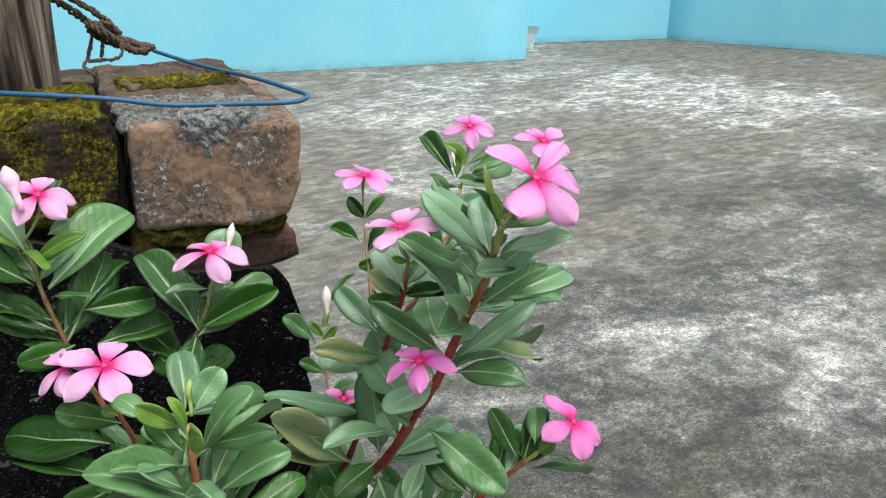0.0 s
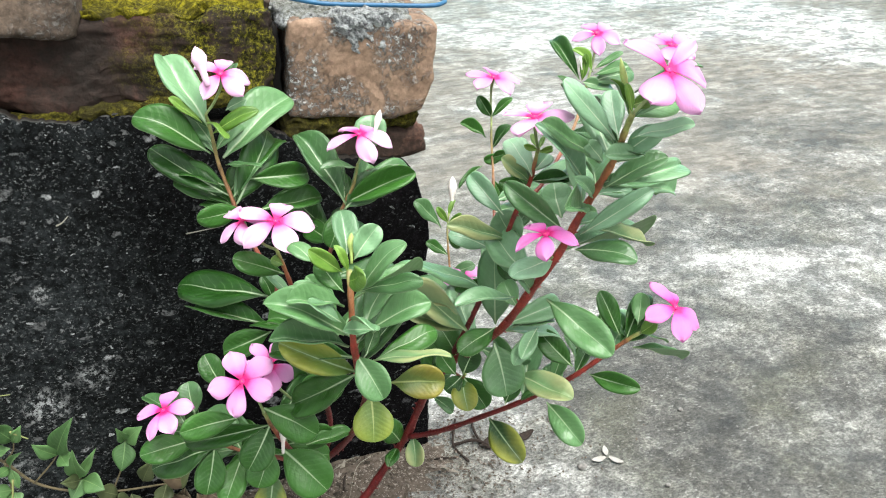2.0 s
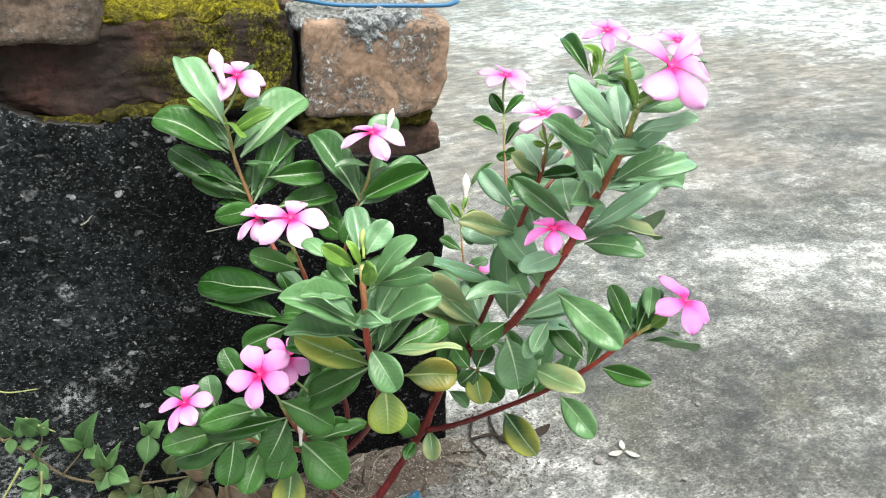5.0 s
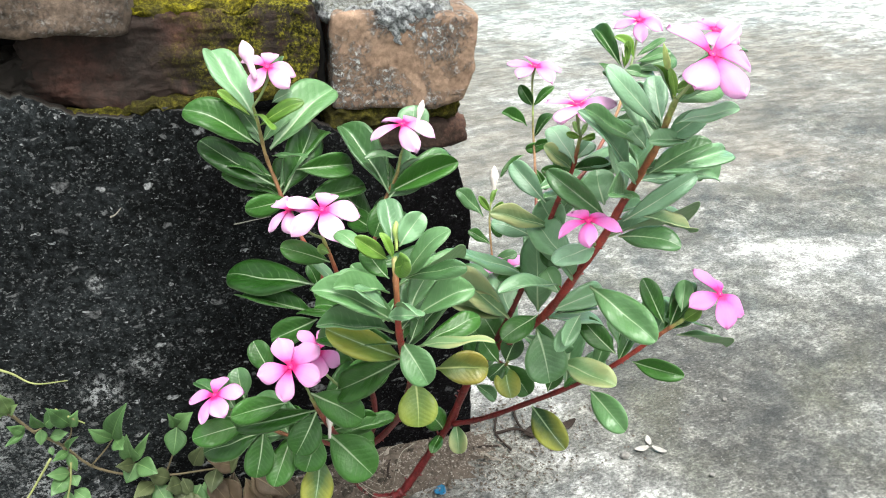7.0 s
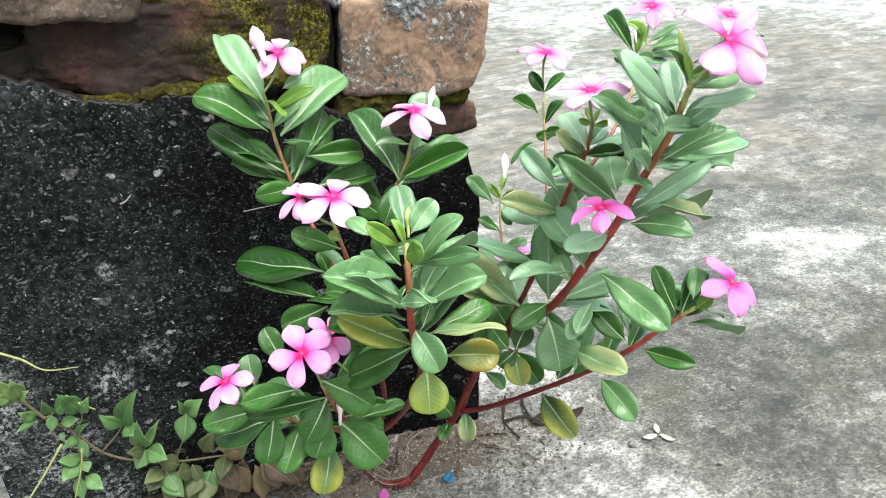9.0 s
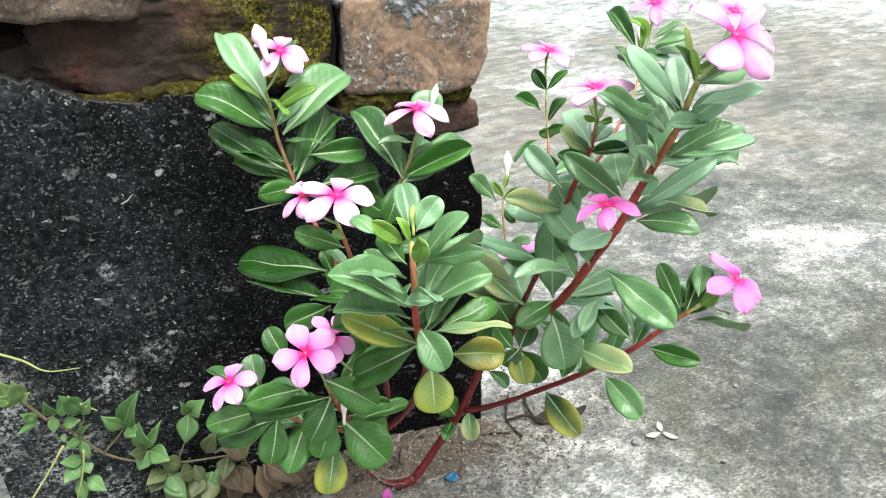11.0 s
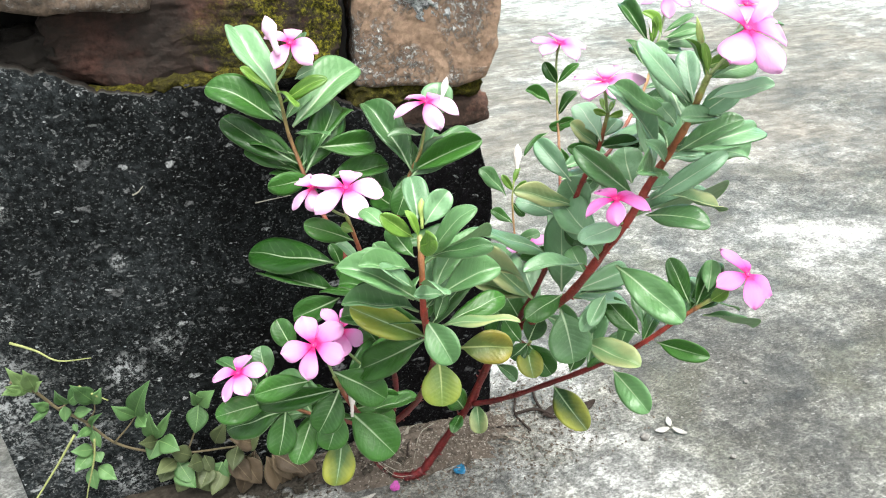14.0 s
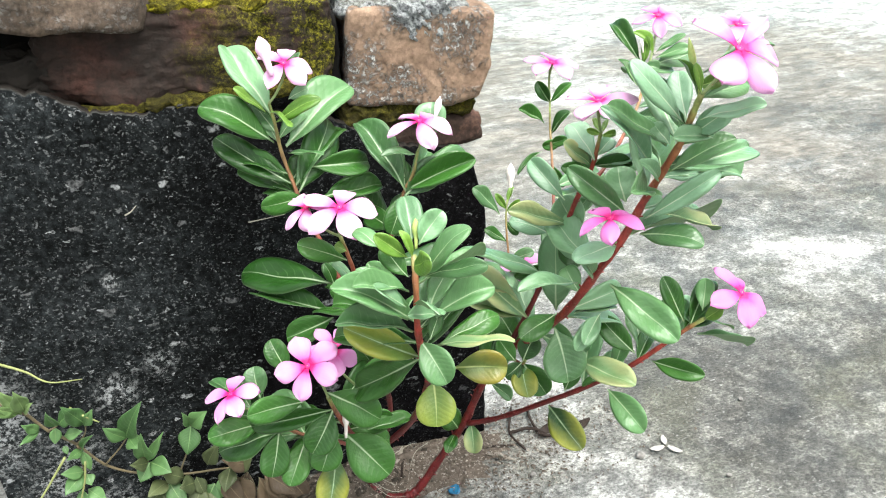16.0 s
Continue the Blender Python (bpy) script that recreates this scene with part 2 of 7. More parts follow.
def brick_material(name, dark, light, lichen=0.0, moss=0.0, stain=0.0, grain=0.9):
    s = Shader(name, 0.85)
    a = s.noise(28, 7, 0.65)
    f = s.noise(190, 6, 0.7)
    col = s.ramp(a, (0.3, dark), (0.7, light))
    col = s.mix(grain, col, s.ramp(f, (0.34, (0.45,)), (0.5, (0.95,)), (0.66, (1.45,))), 'MULTIPLY')
    pits = s.ramp(s.noise(310, 3, 0.6), (0.64, (0.0,)), (0.72, (0.4,)))
    col = s.mix(pits, col, tuple(0.3 * c for c in dark))
    pale = s.ramp(s.noise(260, 4, 0.7), (0.66, (0.0,)), (0.72, (0.3,)))
    col = s.mix(pale, col, tuple(min(1, 1.7 * c) for c in light))
    if stain:
        col = s.mix(s.math('MULTIPLY', s.ramp(s.noise(13, 7, 0.7), (0.36, (0.0,)), (0.52, (1.0,))), stain), col, (0.022, 0.02, 0.017))
    if lichen:
        l = s.ramp(s.noise(230, 6, 0.8, distort=0.8), (0.50, (0.0,)), (0.55, (1.0,)))
        clump = s.noise(15, 5, 0.6, distort=0.6)
        col = s.mix(s.math('MULTIPLY', s.ramp(clump, (0.50, (0.0,)), (0.62, (0.65,))), lichen), col, (0.085, 0.068, 0.058))
        l = s.math('MULTIPLY', l, s.ramp(clump, (0.47, (0.0,)), (0.58, (lichen,))))
        col = s.mix(l, col, s.ramp(s.noise(240, 3, 0.6), (0.35, (0.09, 0.09, 0.085)), (0.50, (0.30, 0.31, 0.30)), (0.64, (0.62, 0.63, 0.60))))
    if moss:
        m = s.math('MULTIPLY', moss_mask(s, 0.45, 0.53), s.ramp(s.math('ADD', s.math('ADD', s.axis("X"), 0.45), s.math('MULTIPLY', s.noise(20, 5, 0.6), 0.14)), (0.250, (0.0,)), (0.315, (moss,))))
        col = s.mix(m, col, s.ramp(s.noise(300, 6, 0.8), (0.40, (0.004, 0.004, 0.002)), (0.50, (0.045, 0.044, 0.006)), (0.62, (0.21, 0.195, 0.016))))
    s.color(col)
    h = s.mix(0.6, f, s.noise(60, 6, 0.6))
    if lichen:
        h = s.mix(0.5, h, l)
    s.bump(h, 1.0, 0.005)
    return s.mat


def mortar_material():
    s = Shader("lichen_grey_mortar", 0.9)
    a = s.noise(260, 8, 0.82)
    col = s.ramp(a, (0.38, (0.055, 0.057, 0.058)), (0.47, (0.26, 0.28, 0.285)), (0.57, (0.60, 0.64, 0.64)))
    m = s.math('MULTIPLY', moss_mask(s, 0.58, 0.68), 0.35)
    col = s.mix(m, col, (0.12, 0.11, 0.02))
    s.color(col)
    s.bump(a, 1.0, 0.006)
    return s.mat


def moss_material(name, tone):
    s = Shader(name, 0.95)
    a = s.noise(190, 8, 0.8)
    b = s.noise(22, 4, 0.6)
    col = s.ramp(a, (0.34, (0.010 * tone, 0.009 * tone, 0.002)), (0.48, (0.090 * tone, 0.082 * tone, 0.008)), (0.64, (0.34 * tone, 0.31 * tone, 0.022)))
    col = s.mix(s.ramp(b, (0.45, (0.0,)), (0.62, (0.8,))), col, (0.04, 0.035, 0.012))
    s.color(col)
    s.bump(a, 1.0, 0.006)
    return s.mat


def wood_material():
    s = Shader("weathered_post_wood", 0.9)
    grain = s.noise(55, 8, 0.7, (1, 1, 0.05), distort=0.5)
    fine = s.noise(240, 6, 0.7, (1, 1, 0.025))
    broad = s.noise(16, 4, 0.6, (1, 1, 0.12))
    col = s.ramp(grain, (0.40, (0.030, 0.023, 0.018)), (0.5, (0.145, 0.118, 0.095)), (0.61, (0.32, 0.275, 0.23)))
    col = s.mix(0.8, col, s.ramp(fine, (0.35, (0.4,)), (0.65, (1.3,))), 'MULTIPLY')
    col = s.mix(0.7, col, s.ramp(broad, (0.35, (0.5,)), (0.65, (1.3,))), 'MULTIPLY')
    s.color(col)
    s.bump(s.mix(0.5, grain, fine), 1.0, 0.006)
    return s.mat


def plain(name, col, rough=0.6, var=0.25, scale=60, bump=0.2):
    s = Shader(name, rough)
    n = s.noise(scale, 6, 0.65)
    s.color(s.mix(var, col, s.ramp(n, (0.3, tuple(c * 0.35 for c in col)), (0.7, tuple(min(1, c * 1.7) for c in col)))))
    s.bump(n, bump, 0.001)
    return s.mat


FLOOR, BLUE, PLASTER = concrete_floor(), blue_paint(), black_plaster()
BRICK_TAN = brick_material("lichened_tan_brick", (0.178, 0.118, 0.080), (0.335, 0.236, 0.166), lichen=1.0, grain=0.6)
BRICK_MOSSY = brick_material("mossy_dark_brick", (0.014, 0.007, 0.006), (0.088, 0.044, 0.033), moss=1.0, stain=0.75)
BRICK_RED = brick_material("stained_red_brick", (0.10, 0.052, 0.038), (0.24, 0.135, 0.10), stain=0.8, moss=0.0)
BRICK_GREY = brick_material("weathered_brown_brick", (0.09, 0.068, 0.050), (0.20, 0.15, 0.112), lichen=0.3, stain=0.5)
MORTAR, MOSS, MOSS_DARK, WOOD = mortar_material(), moss_material("yellow_green_moss", 1.25), moss_material("dark_olive_moss", 0.6), wood_material()
PLASTER_EDGE = plain("broken_plaster_edge", (0.034, 0.035, 0.032), 0.9, 0.95, 160, 0.8)
# brown mortar, its colour lowered for the shade below the loose brick
DARK_MORTAR = brick_material("brown_mortar_darkened", (0.006, 0.005, 0.004), (0.024, 0.018, 0.014), stain=0.7)
# near-black that paints the shade deep in open joints
CORE = plain("joint_shade_black", (0.007, 0.0065, 0.006), 0.9, 0.5, 90, 0.6)


# ---------- mesh helpers ----------
def mesh_object(name, bm, material, parent=None, label="", smooth=True):
    me = bpy.data.meshes.new(name)
    bm.normal_update()
    bm.to_mesh(me)
    bm.free()
    for mt in (material if isinstance(material, (list, tuple)) else [material]):
        me.materials.append(mt)
    if smooth:
        me.polygons.foreach_set("use_smooth", [True] * len(me.polygons))
    ob = new(name, me)
    if parent:
        ob.parent = parent
    if label:
        ob["label"] = label
    return ob


def part(name, bm, material, parent, label="", smooth=True):
    return mesh_object(name, bm, material, parent, label, smooth)


def rough_block(size, at, cuts=8, bevel=0.008, amp=0.003, scale=30.0, seed=0.0, tilt=(0, 0, 0), shape=None, fuzz=0.0):
    """A worn block: a box with rounded edges and uneven faces. size and at are the full extent and the centre."""
    bm = bmesh.new()
    bmesh.ops.create_cube(bm, size=1.0)
    bmesh.ops.subdivide_edges(bm, edges=bm.edges[:], cuts=cuts, use_grid_fill=True)
    h = Vector(size) / 2
    turn = Euler([radians(a) for a in tilt]).to_matrix()
    for v in bm.verts:
        p = Vector([v.co[i] * size[i] for i in range(3)])
        inner = Vector([max(-h[i] + bevel, min(h[i] - bevel, p[i])) for i in range(3)])
        d = p - inner
        if d.length > 1e-9:
            p = inner + d.normalized() * bevel
        q = (p + Vector(at)) * scale + Vector((seed, seed * 1.7, -seed))
        p += Vector(noise.turbulence_vector(q, 3, False)) * amp + Vector(noise.noise_vector(q * 5.3)) * amp * 0.28
        if fuzz:
            w = (p + Vector(at)) * 150
            p += (Vector(noise.noise_vector(w)) + 0.6 * Vector(noise.noise_vector(w * 2.3))) * fuzz
        if shape:
            p = shape(p)
        v.co = turn @ p + Vector(at)
    bmesh.ops.recalc_face_normals(bm, faces=bm.faces[:])
    return bm


def tube(points, radii, sides=10, closed_ends=True, wobble=0.0):
    """A round tube that follows points, with a radius at each of them."""
    bm = bmesh.new()
    pts = [Vector(p) for p in points]
    rings = []
    ref = Vector((0.31, 0.17, 0.94)).normalized()
    for i, p in enumerate(pts):
        d = (pts[min(i + 1, len(pts) - 1)] - pts[max(i - 1, 0)]).normalized()
        a = d.cross(ref)
        a = a.normalized() if a.length > 1e-4 else d.orthogonal().normalized()
        b = d.cross(a)
        r = radii[i] if isinstance(radii, (list, tuple)) else radii
        ring = []
        for k in range(sides):
            t = 2 * math.pi * k / sides
            rr = r * (1 + wobble * noise.noise(Vector((math.cos(t) * 2, math.sin(t) * 2, i * 0.6))))
            ring.append(bm.verts.new(p + rr * (math.cos(t) * a + math.sin(t) * b)))
        rings.append(ring)
    for r0, r1 in zip(rings, rings[1:]):
        for k in range(sides):
            bm.faces.new((r0[k], r0[(k + 1) % sides], r1[(k + 1) % sides], r1[k]))
    if closed_ends:
        bm.faces.new(rings[0][::-1])
        bm.faces.new(rings[-1])
    bmesh.ops.recalc_face_normals(bm, faces=bm.faces[:])
    return bm


def curve_points(ctrl, per=6):
    """A smooth line through the control points (Catmull-Rom)."""
    c = [Vector(p) for p in ctrl]
    c = [2 * c[0] - c[1]] + c + [2 * c[-1] - c[-2]]
    out = []
    for i in range(1, len(c) - 2):
        for k in range(per):
            t = k / per
            p0, p1, p2, p3 = c[i - 1:i + 3]
            out.append(0.5 * (2 * p1 + (p2 - p0) * t + (2 * p0 - 5 * p1 + 4 * p2 - p3) * t * t + (3 * p1 - p0 - 3 * p2 + p3) * t ** 3))
    out.append(c[-2])
    return out


# ---------- ground and blue walls ----------
bm = bmesh.new()
N = 60
edge = [-2000, -400, -60, -12] + [-4 + 8 * i / (N - 1) for i in range(N)] + [12, 60, 400, 2000]
grid = [[bm.verts.new((x, y, 0.0015 * noise.noise(Vector((x * 3, y * 3, 0))) - 0.0012 if max(abs(x), abs(y)) < 4.1 else 0)) for x in edge] for y in edge]
for j in range(len(edge) - 1):
    for i in range(len(edge) - 1):
        bm.faces.new((grid[j][i], grid[j][i + 1], grid[j + 1][i + 1], grid[j + 1][i]))
tagged(mesh_object("ground", bm, FLOOR), "weathered grey concrete yard with pale worn patches", "ground", kind="structure")


def wall_run(name, a, b, height=1.15, thick=0.12, label=""):
    """A painted wall from a to b in plan; its visible face runs along a-b, its body lies to the left of that way."""
    a, b = Vector((*a, 0)), Vector((*b, 0))
    d = (b - a).normalized()
    n = Vector((-d.y, d.x, 0))
    bm = bmesh.new()
    cols, rows = 24, 10
    def sheet(off, flip):
        g = []
        for j in range(rows + 1):
            g.append([bm.verts.new(a + d * ((b - a).length * i / cols) + n * (off + 0.002 * noise.noise(Vector((i * 0.9, j * 0.7, off * 9)))) + Vector((0, 0, height * j / rows))) for i in range(cols + 1)])
        for j in range(rows):
            for i in range(cols):
                f = (g[j][i], g[j][i + 1], g[j + 1][i + 1], g[j + 1][i])
                bm.faces.new(f[::-1] if flip else f)
        return g
    f, k = sheet(0, False), sheet(thick, True)
    for i in range(cols):
        bm.faces.new((f[rows][i], f[rows][i + 1], k[rows][i + 1], k[rows][i]))
    for c in (0, cols):
        for j in range(rows):
            bm.faces.new((f[j][c], f[j + 1][c], k[j + 1][c], k[j][c]))
    bmesh.ops.recalc_face_normals(bm, faces=bm.faces[:])
    return tagged(mesh_object(name, bm, BLUE), label, "wall", kind="structure")


wall_run("wall_near", (-3.2, 3.40), (1.82, 2.288), label="sky-blue painted masonry wall with a grimy foot")
wall_run("wall_return", (1.822, 2.290), (2.075, 2.66), label="sky-blue painted short return of the wall")
wall_run("wall_far", (2.02, 2.645), (2.90, 2.39), label="sky-blue painted far wall behind the yard")
wall_run("wall_side", (2.775, 2.425), (4.6, -0.25), label="sky-blue painted side wall of the yard")

# ---------- masonry pillar ----------
pillar = new("masonry_pillar")
tagged(pillar, "low broken brick pillar with blackened plaster and moss", "pillar")


def plaster_top(x):
    """Height of the plaster's broken upper edge along the pillar's face."""
    pts = [(-0.52, 0.468), (-0.40, 0.464), (-0.372, 0.455), (-0.345, 0.438), (-0.30, 0.428), (-0.292, 0.434), (-0.25, 0.430), (-0.20, 0.418),
           (-0.15, 0.405), (-0.10, 0.372), (-0.05, 0.362), (-0.026, 0.358), (-0.016, 0.340), (-0.003, 0.288), (0.01, 0.26)]
    for (x0, z0), (x1, z1) in zip(pts, pts[1:]):
        if x <= x1:
            return z0 + (z1 - z0) * (x - x0) / (x1 - x0) + 0.003 * noise.noise(Vector((x * 90, 2, 0))) + 0.0022 * noise.noise(Vector((x * 260, 5, 0)))
    return pts[-1][1]


def plaster_coat():
    bm = bmesh.new()
    nx, nz = 190, 80
    def right_end(z):
        return -0.001 + 0.009 * noise.noise(Vector((3, 0, z * 22))) + 0.004 * noise.noise(Vector((6, 0, z * 90))) + 0.012 * max(0, 0.2 - z)
    def sheet(y0, back):
        g = []
        for j in range(nz + 1):
            row = []
            for i in range(nx + 1):
                v = j / nz if j < nz - 1 else (0.9972 if j == nz - 1 else 1.0)
                x = -0.497 + (0.497 + right_end(v * 0.36)) * i / nx
                z = plaster_top(x) * v
                y = y0 if back else y0 + 0.0035 * noise.turbulence(Vector((x * 14, 0, z * 14)), 4, False) - 0.002 + 0.003 * max(0, v - 0.985) / 0.015
                if not back and i >= nx - 1:
                    y += 0.006 * (i - nx + 2)
                row.append(bm.verts.new((x, y, z)))
            g.append(row)
        for j in range(nz):
            for i in range(nx):
                f = (g[j][i], g[j][i + 1], g[j + 1][i + 1], g[j + 1][i])
                bm.faces.new(f[::-1] if back else f)
        return g
    f, k = sheet(0.0, False), sheet(0.011, True)
    for i in range(nx):
        bm.faces.new((f[nz][i], f[nz][i + 1], k[nz][i + 1], k[nz][i])).material_index = 2
    for i in range(nx):
        for fc in f[nz][i].link_faces:
            if fc.material_index == 0 and noise.noise(Vector((f[nz][i].co.x * 45, 7, 0))) > -0.25:
                fc.material_index = 1 if f[nz][i].co.x < -0.16 else 0
    for c in (0, nx):
        for j in range(nz):
            bm.faces.new((f[j][c], f[j + 1][c], k[j + 1][c], k[j][c]))
    bmesh.ops.recalc_face_normals(bm, faces=bm.faces[:])
    return bm


part("plaster", plaster_coat(), [PLASTER, PLASTER_EDGE, DARK_MORTAR], pillar, "black algae-stained plaster with pale lichen specks")
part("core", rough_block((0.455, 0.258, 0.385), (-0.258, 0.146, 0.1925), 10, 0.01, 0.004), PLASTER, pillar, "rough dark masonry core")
# upper courses
def tan_brick(p):
    # a knocked-off lower corner and a worn hollow at the free end
    k = max(0.0, (p.x - 0.030) / 0.034) * max(0.0, (-p.z - 0.008) / 0.034)
    q = Vector((p.x - 0.009 * k, p.y, p.z + 0.006 * k))
    if q.x > 0.045:
        q.x -= 0.0022 * math.exp(-((q.z - 0.008) / 0.010) ** 2)
    return q


part("brick", rough_block((0.1316, 0.228, 0.0862), (-0.0532, 0.1135, 0.4475), 44, 0.0060, 0.0014, 34, 1.3, (0, 4.2, -6), shape=tan_brick, fuzz=0.0006), BRICK_TAN, pillar, "worn tan brick with grey lichen")


def long_brick(p):
    # rounded lower corner at the free end, hollowed upper edge there
    k = max(0.0, min(1.0, (-0.045 - p.x) / 0.07))
    k = k * k * (3 - 2 * k)
    return Vector((p.x, p.y + 0.012 * k, p.z * (1 - 0.28 * k) - 0.004 * k))


part("brick", rough_block((0.234, 0.078, 0.076), (-0.256, 0.048, 0.4685), 44, 0.009, 0.006, 24, 4.1, shape=long_brick, fuzz=0.0020), BRICK_MOSSY, pillar, "dark stained brick grown over with moss at one end")
part("brick", rough_block((0.225, 0.150, 0.066), (-0.397, 0.066, 0.5345), 30, 0.010, 0.005, 24, 9.2, (0, 4.0, 4), fuzz=0.0008), BRICK_GREY, pillar, "brown weathered brick lying loose on top")
part("brick", rough_block((0.225, 0.085, 0.060), (-0.092, 0.290, 0.452), 12, 0.010, 0.005, 26, 12.5, (0, 0, -4)), BRICK_GREY, pillar, "brown weathered brick at the back")
part("brick", rough_block((0.118, 0.12, 0.034), (-0.060, 0.070, 0.373), 12, 0.008, 0.005, 40, 3.3), BRICK_RED, pillar, "thin broken brick below")
part("mortar", rough_block((0.126, 0.20, 0.020), (-0.074, 0.106, 0.3985), 26, 0.006, 0.005, 60, 2.2, fuzz=0.0015), MOSS_DARK, pillar, "moss in the open bed joint")
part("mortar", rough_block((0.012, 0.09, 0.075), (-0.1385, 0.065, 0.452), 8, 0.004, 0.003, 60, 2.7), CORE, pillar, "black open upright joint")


def cap_shape(p):
    return Vector((p.x, p.y, p.z + (0.005 * noise.noise(Vector((p.x * 60, p.y * 60, 0))))))


part("mortar", rough_block((0.116, 0.072, 0.015), (-0.072, 0.046, 0.4885), 40, 0.006, 0.0040, 60, 5.2, (0, 3.5, -4), shape=cap_shape, fuzz=0.0020), MORTAR, pillar, "crust of grey lichened mortar on the brick")
part("brick", rough_block((0.124, 0.160, 0.022), (-0.066, 0.152, 0.4860), 30, 0.006, 0.004, 40, 7.7, (0, 2.5, -4), fuzz=0.0010), BRICK_GREY, pillar, "brown lichened slab behind the mortar crust")
part("mortar", rough_block((0.098, 0.050, 0.005), (-0.066, 0.128, 0.4962), 34, 0.002, 0.005, 60, 12.2, (0, 2.5, -4), shape=cap_shape, fuzz=0.0020), MOSS, pillar, "thin yellow moss on the slab")
def smear_shape(p):
    # wide above, ragged and thin towards its lower end
    down = max(0.0, min(1.0, (0.019 - p.z) / 0.038))
    wide = 1.15 - 0.75 * down ** 1.5 + 0.35 * noise.noise(Vector((p.z * 120, 3, 0)))
    return Vector((p.x * wide + 0.006 * down, p.y + 0.003 * down, p.z + 0.006 * noise.noise(Vector((p.x * 130, 8, 0))) * down))


part("mortar", rough_block((0.050, 0.012, 0.038), (-0.064, 0.0036, 0.4795), 30, 0.005, 0.0040, 60, 15.2, shape=smear_shape, fuzz=0.0018), MORTAR, pillar, "smear of grey mortar down the brick's face")
part("mortar", rough_block((0.158, 0.078, 0.013), (-0.222, 0.052, 0.5035), 44, 0.007, 0.006, 50, 6.2, shape=cap_shape, fuzz=0.0022), MOSS, pillar, "cushion of yellow-green moss")
part("mortar", rough_block((0.13, 0.05, 0.034), (-0.425, 0.046, 0.460), 30, 0.006, 0.006, 60, 41.0, fuzz=0.002), DARK_MORTAR, pillar, "brown mortar left in the open corner, darkened for shade")
# the black of this filling is the shade under the loose brick
part("mortar", rough_block((0.36, 0.12, 0.10), (-0.29, 0.190, 0.435), 8, 0.01, 0.006, 30, 8.2), CORE, pillar, "black block that stands for shade in the open joints")
part("mortar", rough_block((0.122, 0.045, 0.008), (-0.060, 0.212, 0.4855), 26, 0.005, 0.004, 60, 2.9, shape=cap_shape, fuzz=0.0016), MOSS, pillar, "moss along the back brick")
part("mortar", rough_block((0.15, 0.014, 0.012), (-0.225, 0.008, 0.4335), 14, 0.005, 0.005, 70, 22.9), MOSS_DARK, pillar, "line of moss under the brick")
part("mortar", rough_block((0.075, 0.012, 0.010), (-0.328, 0.011, 0.4325), 10, 0.004, 0.004, 70, 32.9), MOSS_DARK, pillar, "line of moss behind the plaster's edge")

# ---------- post, rope and wire ----------
bm = tube([(-0.197 + 0.080 * (z - 0.5) + 0.003 * math.sin(z * 3), 0.205, z) for z in [0.30 + 0.05 * i for i in range(35)]], 0.0365, 40, wobble=0.10)
post = tagged(new("wooden_post"), "grey weathered round wooden post set in the pillar", "post")
part("shaft", bm, WOOD, post)

